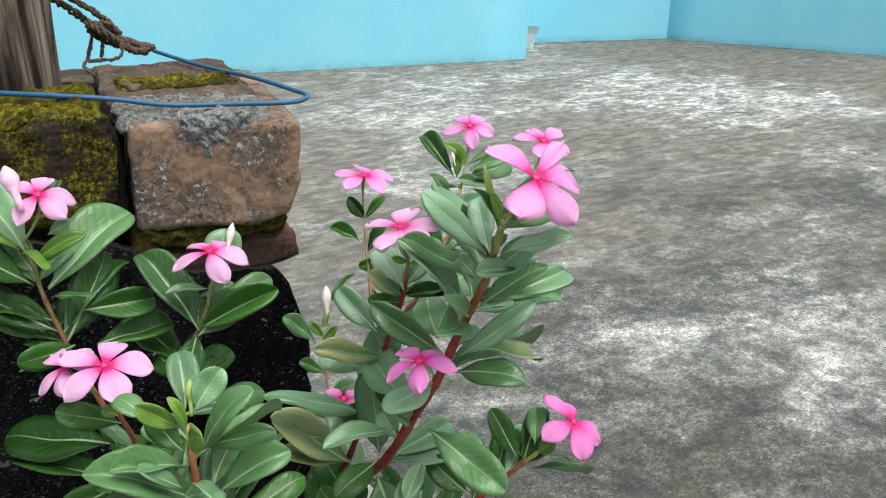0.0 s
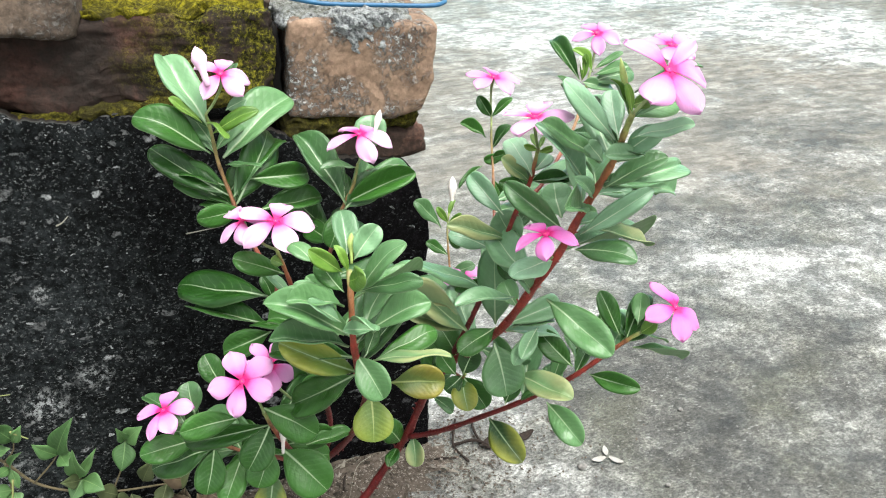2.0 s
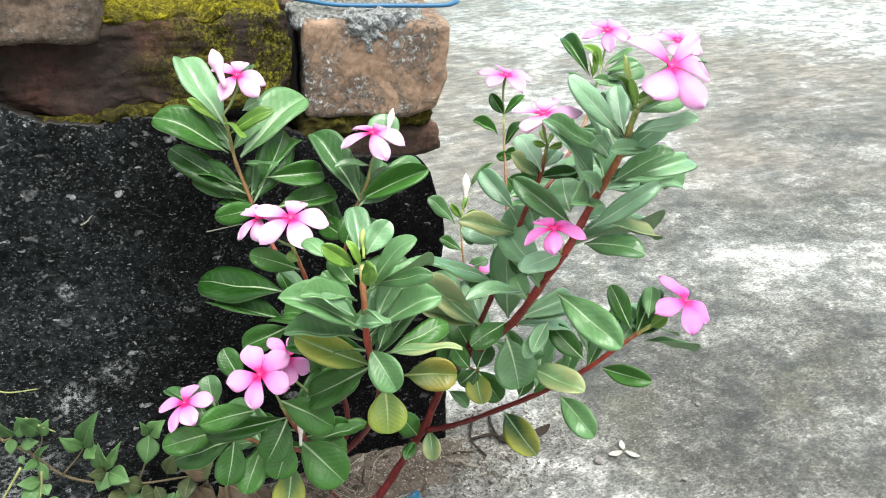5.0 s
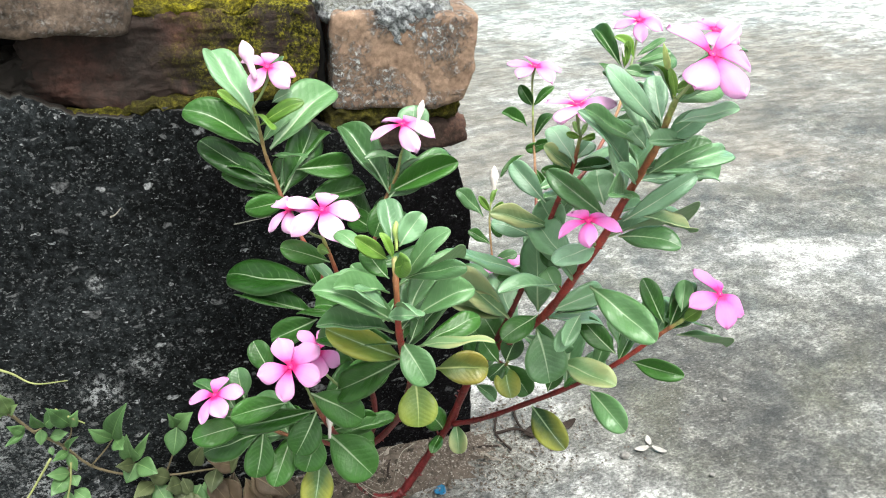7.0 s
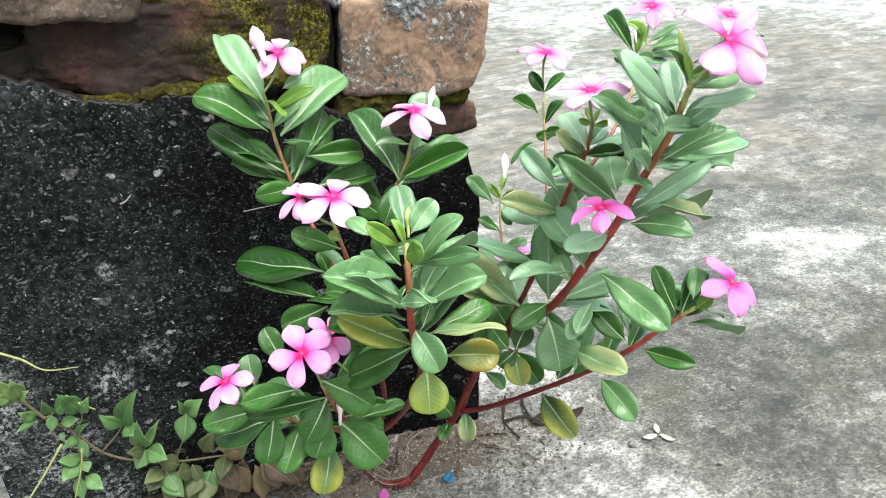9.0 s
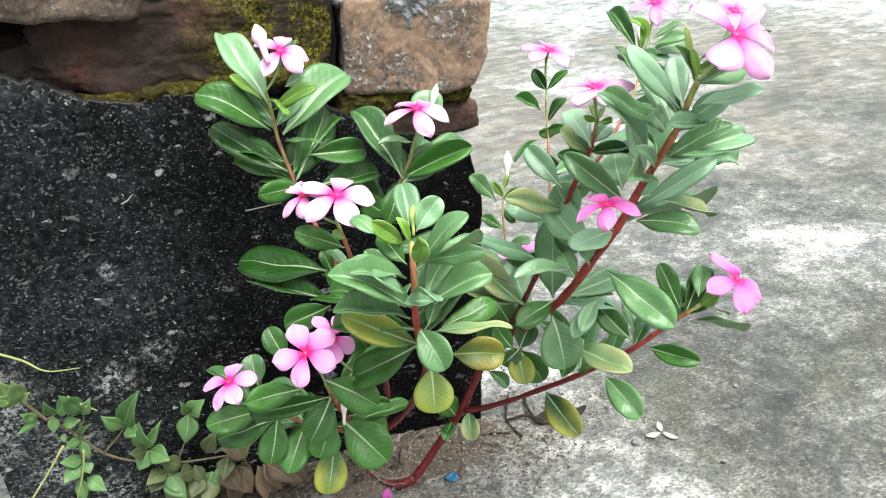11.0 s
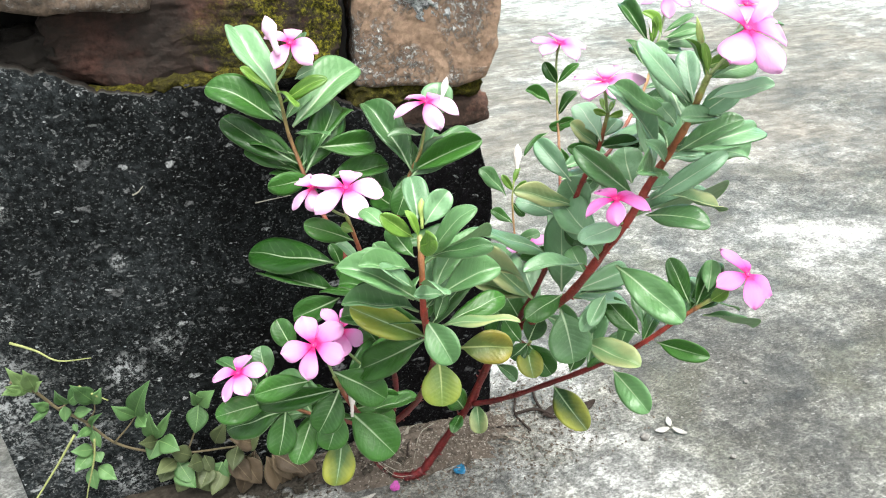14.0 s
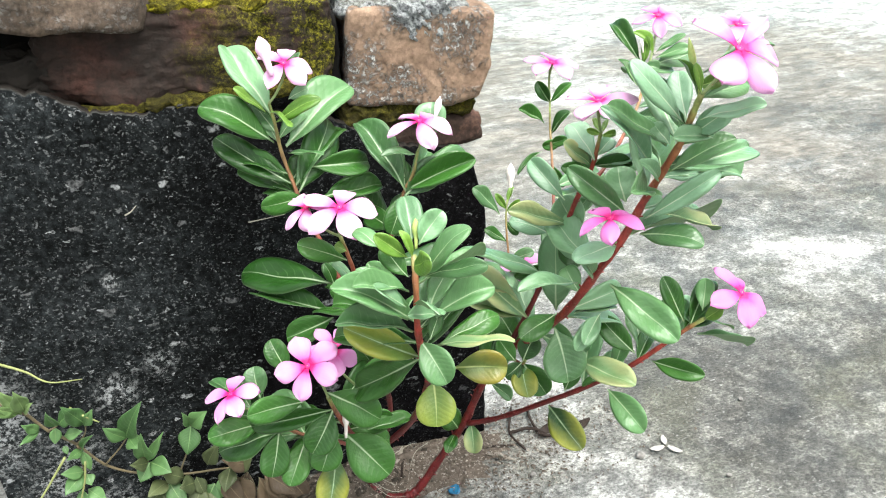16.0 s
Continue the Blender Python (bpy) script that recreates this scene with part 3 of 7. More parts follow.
# ---------- plant materials ----------
def leaf_material(name, dark, light, rib, rough=0.38, edge=None, gloss=0.5):
    s = Shader(name, rough)
    x, y = s.axis("X", "UV"), s.axis("Y", "UV")
    ay = s.math('ABSOLUTE', y)
    r = s.rand()
    blotch = s.noise(3.2, 5, 0.6)
    tone = s.math('ADD', s.math('MULTIPLY', blotch, 0.6), s.math('MULTIPLY', r, 0.7))
    col = s.ramp(tone, (0.30, tuple(0.85 * c for c in dark)), (1.0, light))
    if edge:
        far = s.math('ADD', s.math('MULTIPLY', ay, 1.3), s.math('MULTIPLY', x, 0.55))
        far = s.math('ADD', far, s.math('MULTIPLY', s.noise(5.0, 3, 0.5), 0.35))
        col = s.mix(s.ramp(far, (0.55, (0.0,)), (1.0, (1.0,))), col, edge)
    bent = s.math('ADD', s.math('MULTIPLY', x, 62.0), s.math('MULTIPLY', s.noise(3.0, 3, 0.5), 7.0))
    lean = s.math('ADD', s.math('MULTIPLY', ay, 20.0), s.math('MULTIPLY', s.math('MULTIPLY', ay, ay), 34.0))
    wave = s.math('SINE', s.math('SUBTRACT', bent, lean))
    vein = s.math('MULTIPLY', s.ramp(wave, (0.86, (0.0,)), (1.0, (0.30,))), s.ramp(ay, (0.05, (1.0,)), (0.40, (0.05,))))
    vein = s.math('MULTIPLY', vein, s.ramp(s.noise(6.0, 3, 0.5), (0.40, (0.15,)), (0.60, (1.0,))))
    col = s.mix(vein, col, tuple(min(1, 0.65 * a + 0.35 * b) for a, b in zip(light, rib)))
    spots = s.ramp(s.noise(26, 4, 0.6), (0.66, (0.0,)), (0.74, (0.35,)))
    col = s.mix(spots, col, tuple(0.5 * c for c in dark))
    width = s.math('SUBTRACT', 0.038, s.math('MULTIPLY', x, 0.031))
    m = s.math('DIVIDE', ay, width)
    col = s.mix(s.math('MULTIPLY', s.ramp(m, (0.35, (0.9,)), (1.0, (0.0,))), s.ramp(x, (0.45, (1.0,)), (0.95, (0.45,)))), col, rib)
    rim = s.nt.nodes.new("ShaderNodeUVMap")
    rim.uv_map = "edge"
    cut = s.nt.nodes.new("ShaderNodeSeparateXYZ")
    s.link(rim.outputs["UV"], cut.inputs[0])
    margin = s.ramp(s.math('ABSOLUTE', cut.outputs["Y"]), (0.92, (0.0,)), (1.0, (0.38,)))
    col = s.mix(margin, col, tuple(min(1, 0.5 * a + 0.5 * b) for a, b in zip(light, rib)))
    s.color(col)
    puff = s.math('MULTIPLY', s.math('ABSOLUTE', s.math('SINE', s.math('MULTIPLY', s.math('SUBTRACT', bent, lean), 0.5))), 0.16)
    groove = s.math('MULTIPLY', s.ramp(m, (0.3, (1.0,)), (1.6, (0.0,))), -0.25)
    h = s.math('ADD', s.math('ADD', puff, groove), s.math('MULTIPLY', s.noise(7, 4, 0.55), 0.9))
    s.bump(h, 0.15, 0.020)
    s.rough(s.ramp(s.noise(5, 4, 0.6), (0.3, (rough - 0.10,)), (0.7, (rough + 0.14,))))
    s.bsdf.inputs["Specular IOR Level"].default_value = gloss
    s.bsdf.inputs["Coat Weight"].default_value = 0.4 * gloss
    s.bsdf.inputs["Coat Roughness"].default_value = 0.28
    out = s.nt.nodes["Material Output"]
    tr = s.nt.nodes.new("ShaderNodeBsdfTranslucent")
    tint = s.mix(1.0, col, (1.25, 1.5, 0.7), 'MULTIPLY')
    s.link(tint, tr.inputs["Color"])
    mx = s.nt.nodes.new("ShaderNodeMixShader")
    mx.inputs[0].default_value = 0.22
    s.link(s.bsdf.outputs[0], mx.inputs[1])
    s.link(tr.outputs[0], mx.inputs[2])
    s.link(mx.outputs[0], out.inputs["Surface"])
    return s.mat


RIB = (0.42, 0.56, 0.34)
# old low leaves: dark green, deepened by the shade they stand in
DARK = leaf_material("leaf_dark_shaded", (0.018, 0.083, 0.009), (0.047, 0.166, 0.022), RIB, gloss=0.42)
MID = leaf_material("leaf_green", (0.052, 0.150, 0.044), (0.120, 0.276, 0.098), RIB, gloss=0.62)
# the next two carry the upper leaves' sky sheen in their base colour
PALE = leaf_material("leaf_sheen_pale", (0.114, 0.262, 0.114), (0.204, 0.398, 0.196), (0.46, 0.58, 0.38), gloss=0.7)
SHEEN = leaf_material("leaf_sheen_bright", (0.180, 0.370, 0.200), (0.275, 0.490, 0.295), (0.58, 0.68, 0.50), gloss=0.7)
YOUNG = leaf_material("leaf_young_bright", (0.085, 0.205, 0.022), (0.190, 0.360, 0.050), (0.36, 0.52, 0.14))
LIME = leaf_material("leaf_lime", (0.110, 0.235, 0.090), (0.190, 0.340, 0.140), (0.46, 0.56, 0.32), edge=(0.42, 0.46, 0.21))
YELLOWGREEN = leaf_material("leaf_yellow_green", (0.07, 0.15, 0.03), (0.13, 0.22, 0.045), RIB, edge=(0.28, 0.30, 0.04))
YELLOW = leaf_material("leaf_yellowing", (0.12, 0.22, 0.04), (0.20, 0.32, 0.06), (0.48, 0.55, 0.2), edge=(0.27, 0.34, 0.05))
YELLOWTIP = leaf_material("leaf_yellow_tipped", (0.04, 0.11, 0.03), (0.08, 0.17, 0.045), RIB, edge=(0.32, 0.34, 0.04))
OCHRE = leaf_material("leaf_ochre", (0.09, 0.16, 0.03), (0.17, 0.23, 0.04), (0.38, 0.44, 0.16), edge=(0.26, 0.23, 0.03))
UNDER = leaf_material("leaf_underside", (0.13, 0.24, 0.11), (0.20, 0.33, 0.16), (0.42, 0.52, 0.30), 0.6)


def petal_material(name, inner, outer, tip):
    s = Shader(name, 0.55)
    x, y = s.axis("X"), s.axis("Y")
    n = s.noise(5, 4, 0.6)
    lines = s.noise(7, 3, 0.5, (0.5, 6, 1))
    d = s.math('ADD', x, s.math('MULTIPLY', s.math('SUBTRACT', n, 0.5), 0.12))
    col = s.ramp(d, (0.15, (0.66, 0.008, 0.19)), (0.27, inner), (0.48, outer), (0.95, tip))
    col = s.mix(0.12, col, s.ramp(lines, (0.35, (0.72, 0.62, 0.72)), (0.65, (1.0,))), 'MULTIPLY')
    s.color(col)
    s.bump(lines, 0.12, 0.01)
    out = s.nt.nodes["Material Output"]
    tr = s.nt.nodes.new("ShaderNodeBsdfTranslucent")
    s.link(col, tr.inputs["Color"])
    mx = s.nt.nodes.new("ShaderNodeMixShader")
    mx.inputs[0].default_value = 0.3
    s.link(s.bsdf.outputs[0], mx.inputs[1])
    s.link(tr.outputs[0], mx.inputs[2])
    s.link(mx.outputs[0], out.inputs["Surface"])
    return s.mat


PETAL_PALE = petal_material("petal_pale_pink", (0.79, 0.22, 0.55), (0.84, 0.45, 0.73), (0.87, 0.57, 0.79))
PETAL_MID = petal_material("petal_pink", (0.77, 0.15, 0.51), (0.81, 0.34, 0.68), (0.84, 0.46, 0.75))
PETAL_DEEP = petal_material("petal_deep_pink", (0.72, 0.09, 0.43), (0.78, 0.22, 0.59), (0.82, 0.32, 0.66))
EYE = plain("flower_eye", (0.60, 0.010, 0.16), 0.6, 0.3, 900)
POLLEN = plain("flower_throat", (0.75, 0.42, 0.12), 0.7, 0.3, 900)
CALYX = plain("calyx_green", (0.20, 0.27, 0.10), 0.5, 0.3, 300)
BUD_WHITE = plain("bud_cream", (0.72, 0.66, 0.60), 0.6, 0.2, 300)
BUD_GREEN = plain("bud_lime", (0.34, 0.45, 0.12), 0.5, 0.3, 300)
BUD_PETALBUD = plain("furled_petal_pink", (0.84, 0.50, 0.70), 0.6, 0.25, 250)
BUD_PINKBUD = plain("bud_rose", (0.55, 0.12, 0.22), 0.6, 0.3, 300)


def stem_material(name, *stops):
    """Bark that changes along the shoot, from its foot (0) to its tip (1)."""
    s = Shader(name, 0.48)
    along = s.math('ADD', s.axis("X", "UV"), s.math('MULTIPLY', s.math('SUBTRACT', s.noise(60, 4, 0.6), 0.5), 0.16))
    col = s.ramp(along, *stops)
    col = s.mix(0.85, col, s.ramp(s.noise(150, 6, 0.7, (1, 1, 0.5)), (0.34, (0.36,)), (0.5, (0.82,)), (0.66, (1.35,))), 'MULTIPLY')
    scar = s.ramp(s.noise(240, 3, 0.6), (0.63, (0.0,)), (0.70, (0.45,)))
    col = s.mix(scar, col, (0.36, 0.20, 0.13))
    s.color(col)
    s.bump(s.noise(300, 4, 0.6), 0.6, 0.0014)
    return s.mat


STEM_RED = stem_material("stem_dark_red", (0.0, (0.11, 0.020, 0.014)), (0.4, (0.12, 0.010, 0.011)))
STEM_THICK = stem_material("stem_red_to_green", (0.0, (0.115, 0.009, 0.010)), (0.45, (0.165, 0.013, 0.012)), (0.72, (0.29, 0.034, 0.022)), (0.88, (0.33, 0.14, 0.055)), (0.97, (0.27, 0.31, 0.09)))
STEM_THIN = stem_material("stem_rose_to_green", (0.0, (0.19, 0.030, 0.022)), (0.42, (0.27, 0.085, 0.050)), (0.72, (0.30, 0.19, 0.075)), (0.92, (0.23, 0.29, 0.08)))

# ---------- the periwinkle ----------
plant = new("periwinkle_plant")
tagged(plant, "pink-flowering periwinkle bush with glossy green leaves rooted at the pillar's foot", "flowering plant")


def shoot(points, r0, r1, tone=None):
    """One shoot of the plant, thick at its foot, with slight swellings at the nodes."""
    pts = curve_points(points, 5)
    n = len(pts) - 1
    radii = [(r0 + (r1 - r0) * i / n) * (1 + 0.10 * math.sin(i * 1.9)) for i in range(n + 1)]
    radii = [(0.76 if r0 > 0.0033 else 0.66) * r for r in radii]
    bm = tube(pts, radii, 10, wobble=0.15)
    uv = bm.loops.layers.uv.new("along")
    ring = {v: i // 10 / n for i, v in enumerate(bm.verts)}
    if r0 > 0.0033 and not tone:
        # stubs of fallen leaves on the older wood
        rng = random.Random(len(pts) + round(r0 * 1e5))
        for i in range(3, int(n * 0.72)):
            way = (pts[i + 1] - pts[i]).normalized()
            out = (Matrix.Rotation(rng.uniform(0, 6.28), 3, way) @ way.orthogonal().normalized() + way * 0.7).normalized()
            made = bmesh.ops.create_cone(bm, cap_ends=True, segments=6, radius1=0.30 * radii[i], radius2=0.16 * radii[i], depth=1.3 * radii[i],
                                         matrix=Matrix.Translation(pts[i] + out * radii[i] * 1.25) @ out.to_track_quat('Z', 'Y').to_matrix().to_4x4())
            ring.update({v: i / n for v in made["verts"]})
    for f in bm.faces:
        for lp in f.loops:
            lp[uv].uv = (ring[lp.vert], 0.0)
    return part("shoot", bm, tone or (STEM_THICK if r0 > 0.0033 else STEM_THIN), plant)


LEAF_SHAPES = {}


def leaf_shape(arch, fold, pointed=False, variant=0):
    """A leaf one long and one wide, along x, upper side to +z, its ends on the x axis. Shared by all leaves of that arch."""
    key = (round(arch * 100), fold, pointed, variant)
    if key in LEAF_SHAPES:
        return LEAF_SHAPES[key]
    bm = bmesh.new()
    nu, nv = 18, 5
    top, low = [], []
    rng = random.Random(key[0] * 7 + (3 if fold else 0) + 101 * variant)
    ph, twist, vee, sway = rng.uniform(0, 6), rng.uniform(-0.30, 0.30), rng.uniform(0.10, 0.50), rng.uniform(-0.05, 0.05)
    widest, hook, ruffle = rng.uniform(0.52, 0.62), rng.uniform(-0.01, 0.05), rng.uniform(0.010, 0.024)
    if fold:
        vee = 0.5
    if pointed:
        vee, twist = 0.6 * vee, 0.5 * twist
    us = [math.sin(math.pi / 2 * i / nu) for i in range(nu + 1)]
    for i in range(nu + 1):
        u = us[i]
        b = max(0.0, (u - 0.05) / 0.95)
        if b < widest:
            half = 0.5 * math.sin(math.pi / 2 * b / widest) ** 0.88
        else:
            half = 0.5 * max(0.0, 1 - ((b - widest) / (1.0 - widest)) ** 2.5) ** 0.5
        if pointed:
            half = 0.5 * (0.72 * math.sin(math.pi * b ** 0.74) ** 0.80 + 0.28 * math.sin(math.pi * b ** 0.70) ** 1.8) if 0 < b < 1 else 0.0
        half = max(half, 0.020 if u < 0.2 else 0.012)
        rise = 4 * arch * u * (1 - u) - 0.3 * arch * math.sin(2 * math.pi * u) + hook * math.sin(math.pi * u) * math.sin(2.5 * math.pi * u)
        shift = sway * 4 * u * (1 - u)
        ru, rl = [], []
        for j in range(-nv, nv + 1):
            t = j / nv
            wave = ruffle * math.sin(9 * u + ph + 2.5 * t) * t * t
            crease = vee * abs(t) ** 1.25 * half - 0.16 * half * t ** 4
            y = t * half * (1 - 0.22 * vee)
            z = rise + crease + wave + twist * t * half * u
            ru.append(bm.verts.new((u, y + shift, z)))
            rl.append(bm.verts.new((u, y + shift, z - 0.006 - 0.012 * math.exp(-(t * 6) ** 2))))
        top.append(ru)
        low.append(rl)
    m = 2 * nv
    for i in range(nu):
        for j in range(m):
            bm.faces.new((top[i][j], top[i + 1][j], top[i + 1][j + 1], top[i][j + 1])).material_index = 0
            bm.faces.new((low[i][j], low[i][j + 1], low[i + 1][j + 1], low[i + 1][j])).material_index = 1
        for j, flip in ((0, False), (m, True)):
            f = (top[i][j], low[i][j], low[i + 1][j], top[i + 1][j])
            bm.faces.new(f[::-1] if flip else f).material_index = 1
    for i in (0, nu):
        for j in range(m):
            bm.faces.new((top[i][j], top[i][j + 1], low[i][j + 1], low[i][j])).material_index = 1
    bmesh.ops.recalc_face_normals(bm, faces=bm.faces[:])
    # texture coordinates with the rib on v = 0, so that it follows the leaf's sway
    uv = bm.loops.layers.uv.new("rib")
    where = {}
    for i in range(nu + 1):
        for j in range(m + 1):
            h = (top[i][m].co.y - top[i][0].co.y) / 2
            where[top[i][j]] = where[low[i][j]] = (us[i], (j / nv - 1) * h)
    rim = bm.loops.layers.uv.new("edge")
    across = {v: (us[i], j / nv - 1) for i in range(nu + 1) for j in range(m + 1) for v in (top[i][j], low[i][j])}
    for f in bm.faces:
        for lp in f.loops:
            lp[uv].uv = where[lp.vert]
            lp[rim].uv = across[lp.vert]
    me = bpy.data.meshes.new("leaf")
    bm.to_mesh(me)
    bm.free()
    me.materials.append(MID)
    me.materials.append(UNDER)
    me.polygons.foreach_set("use_smooth", [True] * len(me.polygons))
    LEAF_SHAPES[key] = me
    return me


def frame_of(origin, along, normal, lx, ly, lz):
    x = Vector(along).normalized()
    z = Vector(normal)
    z = (z - x * z.dot(x)).normalized()
    y = z.cross(x)
    m = Matrix.Identity(4)
    for c, (v, k) in enumerate(((x, lx), (y, ly), (z, lz))):
        for r in range(3):
            m[r][c] = v[r] * k
    m.translation = Vector(origin)
    return m


def leaf(base, tip, width, normal, material, arch=0.08, fold=False, owner=None, pointed=False):
    """A leaf from its foot on the shoot to its tip, with its upper side along normal."""
    ob = new("leaf", leaf_shape(arch, fold, pointed, int(abs(base[0] * 7919 + tip[2] * 3571) * 1000) % 4))
    ob.parent = owner or plant
    d = Vector(tip) - Vector(base)
    ob.matrix_basis = frame_of(base, d, normal, d.length, width, d.length)
    ob.material_slots[0].link = 'OBJECT'
    ob.material_slots[0].material = material
    return ob


PETALS = {}


def petal_shape(droop, kind):
    key = (round(droop * 20), kind)
    if key in PETALS:
        return PETALS[key]
    bm = bmesh.new()
    nu, nv = 12, 4
    top, low = [], []
    rng = random.Random(key[0] * 5 + kind * 31)
    skew, ph, cup = rng.uniform(0.04, 0.10), rng.uniform(0, 6), rng.uniform(-0.45, 0.20)
    broad = 0.345 - 0.13 * max(0.0, droop) - 1.4 * max(0.0, -droop - 0.1)
    for i in range(nu + 1):
        u = i / nu
        half = 0.040 + (broad - 0.040) * math.sin(math.pi * 0.5 * min(1, u / 0.68)) ** 1.35
        if u > 0.68:
            k = (u - 0.68) / 0.32
            half = broad * max(0.0, 1 - k ** 2.1) ** 0.78 * (1 - 0.10 * k) + 0.010 * (1 - k)
        rt, rl = [], []
        for j in range(-nv, nv + 1):
            t = j / nv
            y = t * half + skew * u * u * (1 if kind % 2 else -1)
            z = 0.06 * math.sin(u * 3) - droop * u * u * 0.75 + cup * half * (t * t - 0.3) + 0.05 * math.sin(4 * t + ph + 2 * u) * u * u - 0.06 * u ** 4
            rt.append(bm.verts.new((u * (1 - 0.12 * droop), y, z)))
            rl.append(bm.verts.new((u * (1 - 0.12 * droop), y, z - 0.014)))
        top.append(rt)
        low.append(rl)
    m = 2 * nv
    for i in range(nu):
        for j in range(m):
            bm.faces.new((top[i][j], top[i + 1][j], top[i + 1][j + 1], top[i][j + 1]))
            bm.faces.new((low[i][j], low[i][j + 1], low[i + 1][j + 1], low[i + 1][j]))
        bm.faces.new((top[i][0], low[i][0], low[i + 1][0], top[i + 1][0]))
        bm.faces.new((top[i][m], top[i + 1][m], low[i + 1][m], low[i][m]))
    for i in (0, nu):
        for j in range(m):
            bm.faces.new((top[i][j], top[i][j + 1], low[i][j + 1], low[i][j]))
    bmesh.ops.recalc_face_normals(bm, faces=bm.faces[:])
    me = bpy.data.meshes.new("petal")
    bm.to_mesh(me)
    bm.free()
    me.materials.append(PETAL_MID)
    me.polygons.foreach_set("use_smooth", [True] * len(me.polygons))
    PETALS[key] = me
    return me


def flower(centre, normal, size, petals, tone, foot):
    """A five-petalled flower on its slender tube; petals gives each one's turn and droop, foot is where the tube leaves the shoot."""
    c, n, f = Vector(centre), Vector(normal).normalized(), Vector(foot)
    r = size / 2
    back = c - n * 0.012
    pts = curve_points([f, f.lerp(back, 0.5) - n * 0.003, back, c - n * 0.0012], 5)
    k = len(pts) - 1
    radii = [0.0010 if i < k * 0.6 else 0.0010 + 0.0006 * (i - k * 0.6) / (k * 0.4) for i in range(k + 1)]
    ob = part("flower", tube(pts, radii, 8), CALYX, plant, "pink periwinkle flower with a magenta eye")
    side = (Vector((1, 0, 0)) - n * n.x).normalized()
    for i, (turn, droop) in enumerate(petals):
        d = Matrix.Rotation(radians(turn), 3, n) @ side
        p = new("petal", petal_shape(droop, i))
        p.parent = ob
        p.matrix_basis = frame_of(c + d * 0.0006, d, n + d.cross(n) * (0.14 + 0.12 * math.sin(i * 4.3 + turn)), r, r, r)
        p.material_slots[0].link = 'OBJECT'
        p.material_slots[0].material = tone
    ring = bmesh.new()
    bmesh.ops.create_cone(ring, cap_ends=True, segments=14, radius1=0.0026, radius2=0.0014, depth=0.0006, matrix=Matrix.Translation(c + n * 0.0005) @ n.to_track_quat('Z', 'Y').to_matrix().to_4x4())
    part("eye", ring, EYE, ob)
    dot = bmesh.new()
    bmesh.ops.create_icosphere(dot, subdivisions=1, radius=0.00045, matrix=Matrix.Translation(c + n * 0.0006))
    part("throat", dot, POLLEN, ob)
    return ob


def bud(foot, tip, material, fat=0.95):
    """A furled bud: a thin tube that swells and ends in a point."""
    a, b = Vector(foot), Vector(tip)
    ln = (b - a).length
    prof = [(0, 0.05), (0.2, 0.06), (0.4, 0.07), (0.55, 0.12), (0.7, 0.15), (0.85, 0.11), (0.95, 0.05), (1.0, 0.012)]
    return part("bud", tube([a.lerp(b, u) for u, _ in prof], [ln * w * fat for _, w in prof], 10), material, plant)


root = shoot([(-0.161, 0.001, -0.006), (-0.156, -0.027, 0.005), (-0.149, -0.049, 0.005), (-0.136, -0.065, 0.003), (-0.12, -0.073, 0.005), (-0.109, -0.077, 0.013)], 0.002, 0.0064, STEM_RED)
main_shoot = shoot([(-0.127, -0.07, 0.002), (-0.117, -0.075, 0.007), (-0.106, -0.077, 0.016), (-0.086, -0.083, 0.054), (-0.062, -0.097, 0.112), (-0.05, -0.111, 0.165), (-0.041, -0.144, 0.224), (-0.036, -0.188, 0.273), (-0.035, -0.232, 0.321), (-0.027, -0.259, 0.37), (-0.014, -0.265, 0.396), (-0.004, -0.269, 0.423), (0.001, -0.276, 0.444), (0.001, -0.291, 0.47), (-0.001, -0.301, 0.491), (-0.003, -0.309, 0.506)], 0.0061, 0.0023)
low_shoot = shoot([(-0.061, -0.102, 0.113), (-0.041, -0.123, 0.131), (-0.021, -0.16, 0.17), (0.004, -0.211, 0.227), (0.024, -0.238, 0.263), (0.039, -0.252, 0.288), (0.051, -0.262, 0.307), (0.059, -0.269, 0.319)], 0.0036, 0.0018)
middle_shoot = shoot([(-0.042, -0.138, 0.213), (-0.036, -0.162, 0.265), (-0.032, -0.181, 0.306), (-0.02, -0.193, 0.361), (-0.014, -0.2, 0.393), (-0.01, -0.212, 0.424), (-0.009, -0.215, 0.439), (-0.008, -0.217, 0.452)], 0.0034, 0.0016)
back_shoot = shoot([(-0.028, -0.186, 0.329), (-0.011, -0.162, 0.338), (0.004, -0.131, 0.356), (0.016, -0.1, 0.381), (0.023, -0.079, 0.403), (0.029, -0.064, 0.422)], 0.0022, 0.0013)
rear_shoot = shoot([(-0.012, -0.199, 0.398), (0.013, -0.187, 0.407), (0.033, -0.173, 0.419), (0.055, -0.157, 0.437), (0.07, -0.141, 0.45), (0.082, -0.128, 0.465)], 0.0024, 0.0015)
thin_shoot = shoot([(-0.045, -0.113, 0.173), (-0.034, -0.128, 0.233), (-0.029, -0.126, 0.278), (-0.028, -0.115, 0.306), (-0.025, -0.101, 0.331), (-0.019, -0.089, 0.346)], 0.002, 0.0011)
front_shoot = shoot([(-0.16, -0.024, 0.007), (-0.142, -0.084, 0.093), (-0.135, -0.168, 0.196), (-0.138, -0.229, 0.282), (-0.147, -0.249, 0.324), (-0.153, -0.262, 0.359), (-0.154, -0.265, 0.392), (-0.152, -0.256, 0.408)], 0.0042, 0.0022)
